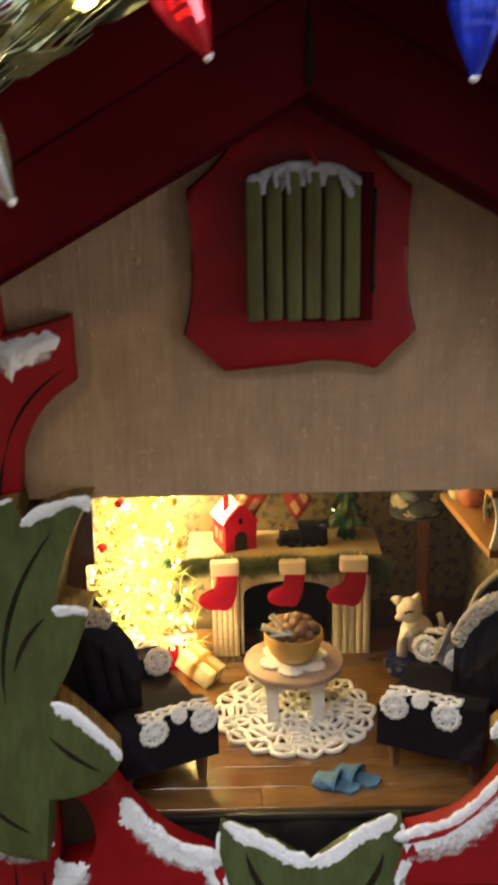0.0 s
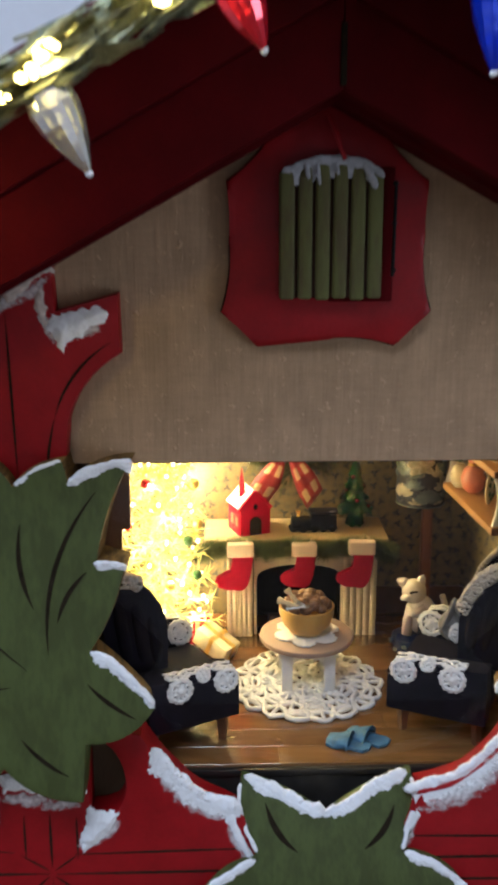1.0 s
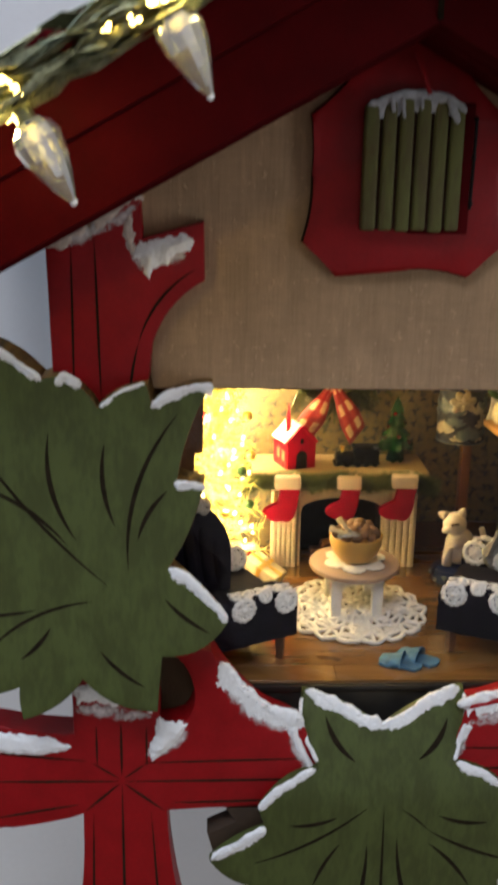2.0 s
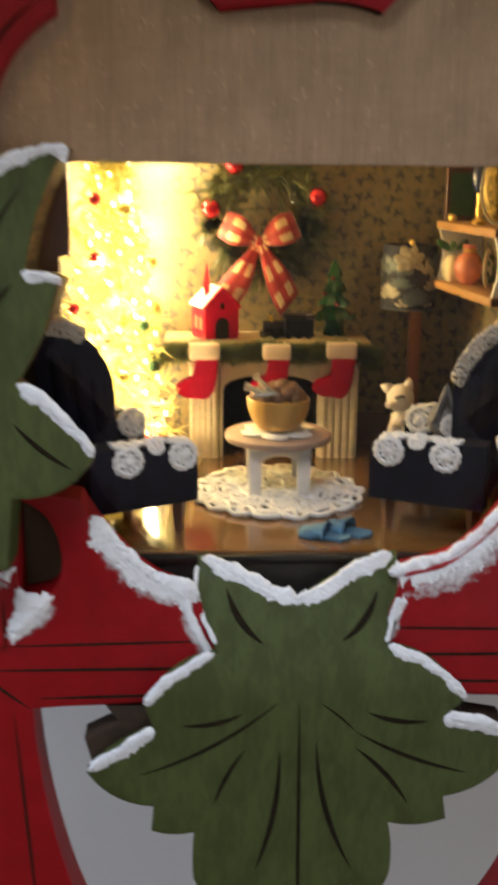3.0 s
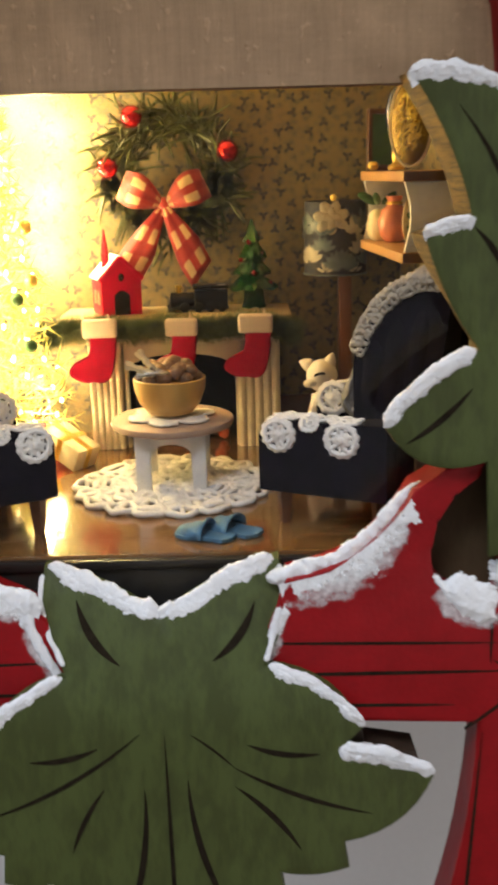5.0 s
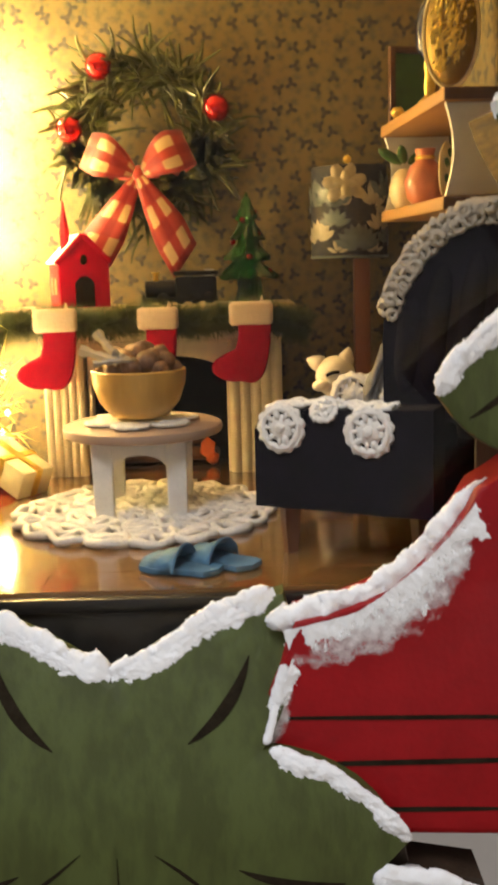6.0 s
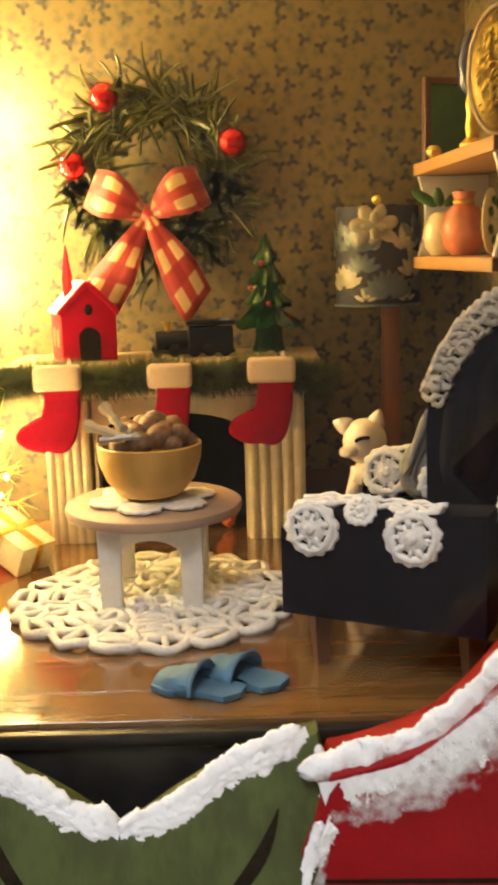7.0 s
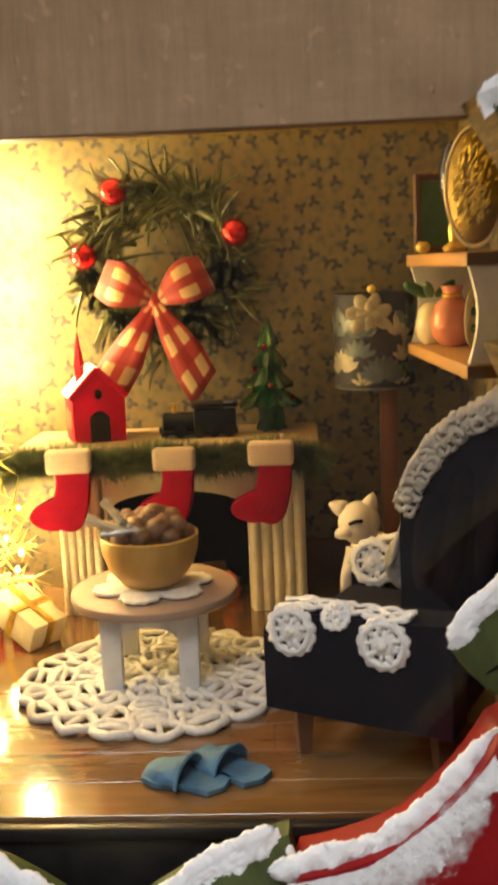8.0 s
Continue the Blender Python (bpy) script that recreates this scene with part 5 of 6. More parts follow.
part("running_board", boxed(-0.0125, 0.0102, -0.0036, 0.0036, 0.0009, 0.0022, bevel=0.0003), M_BLACK, tr)
wheel = part("wheel", lathe(bmesh.new(), [(0.0016, -0.0005), (0.0019, -0.0003), (0.0019, 0.0003), (0.0016, 0.0005)], (0, 0, 0), 12, Matrix.Rotation(radians(90), 4, "X")), M_BLACK, tr)
wheel.location = (-0.0070, -0.0036, 0.0019)
for x in (-0.0015, 0.0030, 0.0075):
    again(wheel, Matrix.Translation((x, -0.0040, 0.0019)))
part("brass_plate", boxed(0.0060, 0.0090, -0.0039, -0.0034, 0.0086, 0.0107, bevel=0.0002), M_SILVER, tr)

# green glass tree
gt = thing("glass_tree", (0.0327, 0.1325, 0.0529), "small green glass christmas tree with red berries", "ornament")
prof = [(0.0040, 0.0), (0.0036, 0.0060), (0.0034, 0.0072)]
for k in range(4):
    z = 0.0072 + k * 0.0062
    r = 0.0082 - k * 0.0018
    prof += [(r, z), (r * 0.95, z + 0.0010), (r * 0.42, z + 0.0058)]
prof += [(0.0008, 0.0325), (0.0003, 0.0345)]
b = lathe(bmesh.new(), prof, n=36)
for v in b.verts:
    a = math.atan2(v.co.y, v.co.x)
    f = 1 + 0.24 * math.cos(6 * a + v.co.z * 500) + 0.45 * noise.noise(v.co * 560)
    v.co.x *= f
    v.co.y *= f
    v.co.z += 0.0010 * noise.noise(v.co * 500 + Vector((3, 1, 0)))
part("tree", b, M_GLASSGREEN, gt, "green glass tiers", False)
for i in range(9):
    a, z = i * 2.4, 0.0095 + i * 0.0023
    r = 0.0074 - (z - 0.0072) * 0.24
    part("berry", ball(bmesh.new(), (r * math.cos(a), r * math.sin(a), z), 0.0010, sub=2), M_BERRY, gt, "red glass berry")

# ---- wreath on the back wall ----
rng = random.Random(11)
WR = (0.0040, 0.1390, 0.1075)
wr = thing("wreath", WR, "green pine wreath with red balls and checked bow on the wall", "wreath")
circ = [(0.0200 * math.cos(2 * math.pi * i / 40) - 0.0026, -0.0012, 0.0200 * math.sin(2 * math.pi * i / 40) - 0.0022) for i in range(41)]
part("hoop", tube(bmesh.new(), circ[:-1], 0.0022, 7, True), M_NEEDLE2, wr)
bm = bmesh.new()
for k in range(620):
    a = rng.random() * 6.283
    rad = 0.0195 + rng.gauss(0, 0.0028)
    p = Vector((rad * math.cos(a) - 0.0026, rng.uniform(-0.004, 0.0005), rad * math.sin(a) - 0.0022))
    way = Vector((math.cos(a), 0, math.sin(a))) * rng.uniform(-0.75, 1.25) + Vector((-math.sin(a), 0, math.cos(a))) * rng.choice((-1.0, 1.0, 1.0)) * rng.uniform(0.2, 1.2) + Vector((0, rng.uniform(-0.7, 0.1), 0))
    way.normalize()
    ln, w = rng.uniform(0.0070, 0.0140), rng.uniform(0.00050, 0.00090)
    side = way.cross(Vector((rng.uniform(-0.4, 0.4), -1, rng.uniform(-0.4, 0.4)))).normalized()
    droop = Vector((rng.uniform(-0.2, 0.2), 0, rng.uniform(-0.35, 0.1)))
    rows = []
    for i in range(5):
        t = i / 4
        c = p + (way + droop * t * t) * ln * t
        ww = w * (1 - 0.55 * t * t)
        up = side.cross(way).normalized() * w * 0.45
        rows.append([bm.verts.new(c + side * ww), bm.verts.new(c + up), bm.verts.new(c - side * ww), bm.verts.new(c - up)])
    for u, v in zip(rows, rows[1:]):
        for j in range(4):
            bm.faces.new((u[j], u[(j + 1) % 4], v[(j + 1) % 4], v[j]))
    bm.faces.new(rows[-1])
for v in bm.verts:
    v.co.y = max(-0.011 if v.co.z > -0.002 else -0.0040, min(0.0042, v.co.y))
tagged(part("needles", bm, M_NEEDLE, wr, "", False), kind="stuff")
for x, z, r in ((-0.0160, 0.0190, 0.0042), (0.0201, 0.0055, 0.0042), (-0.0262, 0.0004, 0.0042)):
    part("bauble", ball(bmesh.new(), (x, -0.0062, z), r, sub=3), M_BALL, wr, "shiny red ball")
bow = part("bow", ball(bmesh.new(), (-0.0050, -0.0070, -0.0136), 0.0023, (0.9, 0.7, 1.1)), M_RIBBON, wr, "red and cream checked ribbon bow")
for s in (-1, 1):
    bm = bmesh.new()
    top, bot = [], []
    for i in range(9):
        t = i / 8
        x = s * (0.0015 + 0.0148 * t)
        z = (0.0110 if s > 0 else 0.0095) * t - (0.0035 if s > 0 else 0.0020) * t * t
        puff = 0.0068 * math.sin(math.pi * min(1, t * 0.95 + 0.05)) ** 0.8
        top.append((x, -puff, z))
        bot.append((x, puff * 0.6 + 0.0002, z))
    wide = [0.0034 + 0.0104 * math.sin(min(1.0, t * 1.25 / 8) * 1.5708) ** 0.9 * (1 - 0.22 * max(0, t - 5) / 3) for t in range(9)]
    run = top + bot[::-1]
    strip(bm, run, [(-s * 0.45, 0, 1)] * len(run), wide + wide[::-1])
    lp = solid(part("loop", bm, M_RIBBON, bow), 0.0003)
    lp.location = (-0.0050, -0.0070, -0.0136)
    bm = bmesh.new()
    run = [(s * (0.0006 + 0.0125 * t) * (1.05 if s > 0 else 1.25), -0.0012 - 0.0020 * math.sin(3 * t + s), -0.0015 - 0.0262 * t) for t in [i / 10 for i in range(11)]]
    strip(bm, run, [(1, 0.25 * math.sin(i * 0.9), s * (0.5 + (0.09 if s > 0 else -0.03) * i)) for i in range(11)], [0.0034 + 0.0096 * min(1, t * 1.6 / 10) for t in range(11)])
    tl = solid(part("tail", bm, M_RIBBON, bow), 0.0003)
    tl.location = (-0.0050, -0.0070, -0.0136)

# ---- christmas tree ----
rng = random.Random(21)
TX, TY = -0.0615, 0.0985
xt = thing("christmas_tree", (TX, TY, 0.0003), "tinsel christmas tree glowing with warm lights in the parlour corner", "tree")
part("trunk", lathe(bmesh.new(), [(0.0016, 0), (0.0012, 0.05), (0.0005, 0.140)], n=8), M_TINSEL, xt)
part("stand", lathe(bmesh.new(), [(0.0085, 0), (0.0088, 0.002), (0.0040, 0.0045), (0.0024, 0.006)], n=16), M_BROWN, xt)
crown = bmesh.new()
for k in range(120):
    z = 0.018 + 0.122 * (k / 120)
    a = k * 2.399
    reach = (0.0305 - 0.0080 * max(0.0, math.cos(a))) * (1 - (z - 0.018) / 0.140) + 0.003
    d = Vector((math.cos(a), math.sin(a), 0))
    run = [Vector((0, 0, z)) + d * reach * t + Vector((0, 0, 0.006 * t * t - 0.007 * t)) for t in (0.05, 0.35, 0.7, 1.0)]
    tube(crown, run, 0.0004, 4)
    needles(crown, run, 24, 0.0085, 0.00040, rng, 0.75)
tagged(part("crown", crown, M_TINSEL, xt, "gold-green tinsel boughs", False), kind="stuff")
led = part("fairy_light", ball(bmesh.new(), (0, 0, 0), 0.0008, (1, 1, 1.4), 1), M_BULBLIT, xt, "warm glowing fairy light")
led.location = (0.0, -0.036, 0.012)
for k in range(90):
    z = 0.010 + 0.128 * (k + 0.3) / 90
    a = k * 2.399 + rng.uniform(-0.3, 0.3)
    reach = ((0.0300 - 0.0090 * max(0.0, math.cos(a))) * (1 - (z - 0.018) / 0.140) + 0.003) * rng.uniform(0.55, 1.05)
    again(led, Matrix.Translation((reach * math.cos(a), reach * math.sin(a), z)))
for k, (a, z, material) in enumerate(((-1.9, 0.090, M_BALL), (-0.6, 0.088, M_GOLD), (-1.0, 0.064, M_LEAFGREEN), (-0.7, 0.070, M_GOLD), (-2.3, 0.070, M_BALL), (-1.4, 0.045, M_GOLD), (-1.2, 0.108, M_GOLD), (-2.0, 0.112, M_BALL), (-0.9, 0.048, M_LEAFGREEN))):
    reach = 0.0270 * (1 - (z - 0.018) / 0.140) + 0.005
    part("bauble", ball(bmesh.new(), (reach * math.cos(a), reach * math.sin(a), z), 0.0024, sub=2), material, xt, "small shiny bauble")
star = []
for i in range(10):
    r = 0.0065 if i % 2 == 0 else 0.0028
    star.append((r * math.sin(math.pi * i / 5), 0.146 + r * math.cos(math.pi * i / 5)))
part("star", board(bmesh.new(), star, -0.0012, 0.0012, bevel=0.0004), M_GOLD, xt, "gold star")


def gift(x, y, w, d, h, turn, paper, ribbon, label, tilt=0.0):
    g = thing("gift_box", (x, y, 0.0003), label, "gift", "gifts under the tree", turn=turn)
    m = Matrix.Rotation(radians(tilt), 4, "Y") if tilt else Matrix()
    if tilt:
        m = Matrix.Translation((0, 0, abs(math.sin(radians(tilt))) * w / 2)) @ m
    part("box", boxed(-w / 2, w / 2, -d / 2, d / 2, 0, h, bevel=0.0004, m=m), paper, g)
    part("ribbon", box(boxed(-0.0011, 0.0011, -d / 2 - 0.0003, d / 2 + 0.0003, 0.0001, h + 0.0003, m=m), -w / 2 - 0.0003, w / 2 + 0.0003, -0.0011, 0.0011, 0.0002, h + 0.0004, m=m), ribbon, g, "", False)
    return g


gift(-0.0385, 0.0940, 0.0185, 0.0120, 0.0085, -34, M_PAPER, M_GOLD, "cream wrapped gift box leaning by the hearth", tilt=24)
gift(-0.0475, 0.1090, 0.0160, 0.0120, 0.0135, 12, M_HOUSE, M_PAPER, "red wrapped gift box behind the chair")
gift(-0.0385, 0.1080, 0.0090, 0.0080, 0.0060, 20, M_HOUSE, M_GOLD, "small red wrapped gift beside the fireplace")

# ---- armchairs ----


WING = [(-0.0030, 0.0300), (-0.0028, 0.0480), (-0.0035, 0.0545), (-0.0055, 0.0600), (-0.0095, 0.0662), (-0.0145, 0.0710), (-0.0200, 0.0738), (-0.0260, 0.0746), (-0.0310, 0.0738),
        (-0.0320, 0.0700), (-0.0270, 0.0300)]


def armchair(x, y, turn, near, label, lace=2):
    ch = thing("armchair", (x, y, 0.0003), label, "armchair", "armchairs by the fire", turn=turn)
    part("base", boxed(-0.0175, 0.0215, -0.0285, 0.0285, 0.0115, 0.0185, bevel=0.0015), M_NAVY, ch)
    part("seat_cushion", boxed(-0.012, 0.0225, -0.0168, 0.0168, 0.0187, 0.0252, bevel=0.0026, seg=3), M_NAVY, ch)
    for s in (-1, 1):
        b = bmesh.new()
        prof = [(-0.0180, 0.0115), (-0.0180, 0.0345), (-0.012, 0.0340), (0.0150, 0.0332), (0.0205, 0.0318), (0.0222, 0.0285), (0.0222, 0.0115)]
        board(b, prof, -0.0060, 0.0060, bevel=0.0030)
        arm = part("arm", b, M_NAVY, ch)
        arm.location = (0, s * 0.0232, 0)
        b = bmesh.new()
        board(b, [(x_, z_) for x_, z_ in WING], -0.0020, 0.0020, bevel=0.0013)
        wing = part("wing", b, M_NAVY, ch, "tall padded wing")
        wing.location = (0, s * 0.0136, 0)
        for j, (xa, xb, zt) in enumerate(((-0.0075, -0.0105, 0.0585), (-0.0135, -0.0165, 0.0660), (-0.0200, -0.0235, 0.0690))):
            run = [(xa + (xb - xa) * t + 0.0006 * math.sin(3 * t + j), s * (0.0143 - 0.0016 * abs(2 * t - 1) ** 3), 0.0345 + (zt - 0.0345) * t) for t in [i / 6 for i in range(7)]]
            part("padded_fold", tube(bmesh.new(), run, 0.0030, 10, taper=[0.0022, 0.0028, 0.0031, 0.0030, 0.0031, 0.0027, 0.0016]), M_NAVY, ch)
        for x0 in (0.0165, -0.0140):
            b = bmesh.new()
            lathe(b, [(0.0017, 0), (0.0028, 0.0113)], (x0, s * 0.0235, 0), 4)
            part("leg", b, M_BROWN, ch, "dark wooden leg", False)
    b = boxed(-0.0040, 0.0040, -0.0114, 0.0114, 0.0253, 0.0735, bevel=0.0020, seg=3)
    for v in b.verts:
        v.co.x += -0.0215 - 0.10 * (v.co.z - 0.0253)
        v.co.z += 0.0015 * math.cos(v.co.y / 0.0114 * 1.5) if v.co.z > 0.06 else 0
    part("backrest", b, M_NAVY, ch, "tall padded backrest")
    for yy in (-0.006, 0.0, 0.006):
        part("tuft_roll", tube(bmesh.new(), [(-0.0168 - 0.10 * (z - 0.0253), yy, z) for z in (0.030, 0.042, 0.055, 0.068)], 0.0026, 8), M_NAVY, ch)
    # crocheted covers
    for s in (-1, 1):
        cv = thing("arm_cover", (x, y, 0.0003), "white crocheted cover with medallions over the chair arm", "doily", "crocheted chair covers", turn=turn)
        if s == near:
            spots = [(pose(px, s * 0.0294, 0.0294, -90 * s, 0, 0), 0.0052, 0.0006) for px in (0.0155, -0.0045)] + [(pose(0.0058, s * 0.0286, 0.0334, -55 * s, 0, 0), 0.0029, 0.0005)]
        else:
            spots = [(pose(px, s * 0.0168, 0.0306, 78 * s, 0, 0), 0.0056, 0.0006) for px in (0.0160, -0.0010)]
        for m, r, th in spots:
            part("medallion", fuzz(rosette(bmesh.new(), m, r, th), 0.00026, 1500), M_CROCHET, cv, "round crocheted medallion")
        b = bmesh.new()
        for px in (0.0125, 0.0055, -0.0015, -0.0070):
            tube(b, ring_pts((px, s * 0.0268, 0.0342), 0.0021, 12), 0.0006, 5, True)
        for dy in (0.0245, 0.0290):
            tube(b, [(0.0190 - i * 0.0015, s * (dy - 0.0012 * (dy > 0.027)), 0.0346 - 0.0008 * (i < 2) + 0.0004 * math.sin(i * 2.1)) for i in range(20)], 0.0006, 5)
        part("band", fuzz(b), M_CROCHET, cv, "looped crocheted band")
    cv = thing("back_cover", (x, y, 0.0003), "white crocheted trim over the chair's wings and back", "doily", "crocheted chair covers", turn=turn)
    b = bmesh.new()
    edge = WING[lace:9]
    rl = random.Random(9)
    run = []
    for (xa, za), (xb, zb) in zip(edge, edge[1:]):
        k = max(1, round(math.hypot(xb - xa, zb - za) / 0.0019))
        run += [(xa + (xb - xa) * i / k, za + (zb - za) * i / k) for i in range(k)]
    for s in (-1, 1):
        for i, (xx, zz) in enumerate(run):
            for inset in (0.0003, 0.0022):
                c = Vector((xx - inset * 0.75 + rl.uniform(-0.0004, 0.0004), s * (0.0158 + rl.uniform(-0.0003, 0.0004)), zz - inset * 0.75 + rl.uniform(-0.0004, 0.0004)))
                q = rl.uniform(0.0010, 0.0016)
                loop = [c + Vector((q * math.cos(a), s * rl.uniform(-0.0003, 0.0004), q * 0.9 * math.sin(a))) for a in [2 * math.pi * j / 9 for j in range(9)]]
                tube(b, loop, rl.uniform(0.0005, 0.0008), 5, True)
            tube(b, [(xx + 0.0006, s * 0.0112, zz + 0.0006), (xx + 0.0010, s * 0.0136, zz + 0.0010), (xx + 0.0004, s * 0.0160, zz + 0.0003)], 0.0012, 5)
    for row in range(5):
        for i in range(15):
            c = Vector((-0.0310 + row * 0.0024, -0.0136 + 0.0272 * i / 14, 0.0752 + 0.0012 * math.sin(math.pi * i / 14)))
            tube(b, [c + Vector((0.0015 * math.cos(a), 0.0015 * math.sin(a), 0)) for a in [2 * math.pi * j / 8 for j in range(8)]], 0.0009, 5, True)
    part("lace", fuzz(b, 0.00035, 1200), M_DIMLACE, cv, "cream knotted lace, coloured as in dim warm light")
    return ch


armchair(0.0658, 0.0391, 154.2, 1, "navy velvet wing armchair with crocheted arm covers")
armchair(-0.0592, 0.0332, 26.5, -1, "navy velvet wing armchair standing before the lit tree", 5)

# ---- rug, table and what lies on them ----
rug = thing("crochet_rug", (0.0036, 0.0640, 0.0006), "round white crocheted lace rug under the table", "rug")
rng = random.Random(3)
b = bmesh.new()
tube(b, ring_pts((0, 0, 0), 0.0025, 16), 0.0008, 6, True)
for R, n, a_, t_ in ((0.0056, 6, 0.0029, 0.0024), (0.0114, 9, 0.0033, 0.0033), (0.0176, 12, 0.0034, 0.0040), (0.0240, 15, 0.0035, 0.0045), (0.0300, 18, 0.0038, 0.0048)):
    for i in range(n):
        a = 2 * math.pi * (i + 0.5 * (n % 2)) / n + rng.uniform(-0.04, 0.04)
        c = (R * math.cos(a), R * math.sin(a), 0.0005 + rng.uniform(0, 0.0005))
        tube(b, ring_pts(c, a_ * rng.uniform(0.92, 1.06), 18, t_ / a_, a, lift=0.0003, wave=0.05, waves=5), 0.00108 * rng.uniform(0.85, 1.2), 6, True)
        if R > 0.016 and i % 2:
            tube(b, [(c[0] + 0.8 * t_ * math.sin(a), c[1] - 0.8 * t_ * math.cos(a), c[2] + 0.0003), (c[0], c[1], c[2] + 0.0006), (c[0] - 0.8 * t_ * math.sin(a), c[1] + 0.8 * t_ * math.cos(a), c[2] + 0.0003)], 0.0009, 6)
        elif R > 0.010:
            tube(b, [(c[0] - 0.8 * a_ * math.cos(a), c[1] - 0.8 * a_ * math.sin(a), c[2] + 0.0002), (c[0] + 0.8 * a_ * math.cos(a), c[1] + 0.8 * a_ * math.sin(a), c[2] + 0.0003)], 0.0009, 6)
part("lace", fuzz(b, 0.0003, 1300), M_CROCHET, rug, "looped cotton lace")

tb = thing("round_table", (0.0038, 0.0672, 0.0018), "small round table with taupe top and white legs", "table")
part("tabletop", lathe(bmesh.new(), [(0.0196, 0.0197), (0.0207, 0.0201), (0.0211, 0.0212), (0.0208, 0.0222), (0.0200, 0.0226), (0.0001, 0.0227)], n=56), M_TABLETOP, tb, "taupe painted round top")
for sx in (-1, 1):
    for sy in (-1, 1):
        b = bmesh.new()
        box(b, -0.0027, 0.0027, -0.0017, 0.0017, 0, 0.0196, bevel=0.0004)
        for v in b.verts:
            v.co.x *= 1.0 - 0.12 * (1 - v.co.z / 0.0196)
        leg = part("leg", b, M_WHITE, tb, "white painted leg")
        leg.location = (sx * 0.0094, sy * 0.0116, 0)
for sy in (-1, 1):
    pts = [(-0.0070, 0.0196), (0.0070, 0.0196), (0.0070, 0.0120)] + [(0.0070 * math.cos(math.pi * i / 10), 0.0120 + 0.0040 * math.sin(math.pi * i / 10)) for i in range(1, 10)] + [(-0.0070, 0.0120)]
    ap = part("apron", board(bmesh.new(), pts, -0.0011, 0.0011, bevel=0.0003), M_WHITE, tb, "white arched apron")
    ap.location = (0, sy * 0.0116, 0)

mat_ = thing("table_doily", (0.0038, 0.0657, 0.0248), "small white crocheted doily under the bowl", "doily")
b = bmesh.new()
lathe(b, [(0.0072, 0), (0.0074, 0.0003), (0.0070, 0.0006)], n=24)
for i in range(6):
    a = 2 * math.pi * i / 6 + 0.35
    c = (0.0098 * math.cos(a), 0.0098 * math.sin(a), 0.0)
    first = len(b.verts)
    lathe(b, [(0.0047, 0), (0.0053, 0.0003), (0.0052, 0.0008), (0.0044, 0.0010), (0.0030, 0.0007), (0.0016, 0.0011), (0.0001, 0.0012)], c, 36)
    b.verts.ensure_lookup_table()
    for v in b.verts[first:]:
        q = math.atan2(v.co.y - c[1], v.co.x - c[0])
        f = 1 + 0.07 * math.cos(11 * q)
        v.co.x, v.co.y = c[0] + (v.co.x - c[0]) * f, c[1] + (v.co.y - c[1]) * f
part("lace", fuzz(b), M_CROCHET, mat_)

BW = (0.0036, 0.0648, 0.0262)
bw = thing("nut_bowl", BW, "ochre wooden bowl filled with nuts on the round table", "bowl")
part("bowl", lathe(bmesh.new(), [(0.0052, 0), (0.0074, 0.0006), (0.0104, 0.0042), (0.0120, 0.0088), (0.0123, 0.0124), (0.0119, 0.0127), (0.0115, 0.0122), (0.0108, 0.0080), (0.0070, 0.0030), (0.0001, 0.0020)], n=40), M_BOWL, bw)
rng = random.Random(8)
for i in range(22):
    a = i * 2.4
    r = 0.0094 * math.sqrt((i + 0.5) / 22)
    p = (BW[0] + r * math.cos(a), BW[1] + r * math.sin(a), BW[2] + 0.0120 + 0.0050 * (1 - (r / 0.0094) ** 2) + rng.uniform(-0.0003, 0.0009))
    nut = thing("nut", p, "brown shelled nut in the wooden bowl", "nut", "nuts in the bowl")
    b = ball(bmesh.new(), (0, 0, 0), 0.0026 * rng.uniform(0.85, 1.2), (1, 0.92, 1.05), 2, Euler((rng.random() * 3, rng.random() * 3, 0)).to_matrix().to_4x4())
    for v in b.verts:
        v.co *= 1 + 0.10 * noise.noise(v.co * 900 + Vector((i, 0, 0)))
    part("shell", b, M_NUT, nut)
nc = thing("nutcracker", (BW[0] - 0.0044, BW[1] - 0.0070, BW[2] + 0.0146), "small brass and silver nutcracker lying on the nuts", "nutcracker")
nc.scale = (1.1, 1.1, 1.1)
for a, c, material, r in (((-0.0082, -0.001, 0.0036), (0.0002, -0.0022, 0.0008), M_CREAM, 0.00120), ((-0.0046, 0.001, 0.0072), (0.0002, -0.0014, 0.0016), M_CREAM, 0.00115),
                          ((-0.0050, -0.003, 0.0004), (0.0020, -0.0026, 0.0012), M_SILVER, 0.00075), ((-0.0006, -0.0018, 0.0030), (0.0034, -0.0022, 0.0008), M_SILVER, 0.00080)):
    a, c = Vector(a), Vector(c)
    run = [a.lerp(c, t / 8) for t in range(9)]
    part("handle", tube(bmesh.new(), run, r, 7, taper=[r * k for k in (1.15, 1.25, 0.85, 0.7, 1.05, 0.7, 0.95, 0.75, 1.0)]), material, nc, "turned handle")
part("jaw", tube(bmesh.new(), ring_pts((0.0026, -0.0016, 0.0010), 0.0015, 12, 0.7), 0.0006, 6, True), M_SILVER, nc)
part("rivet", ball(bmesh.new(), (0.0010, -0.0022, 0.0016), 0.0009, sub=1), M_SILVER, nc)


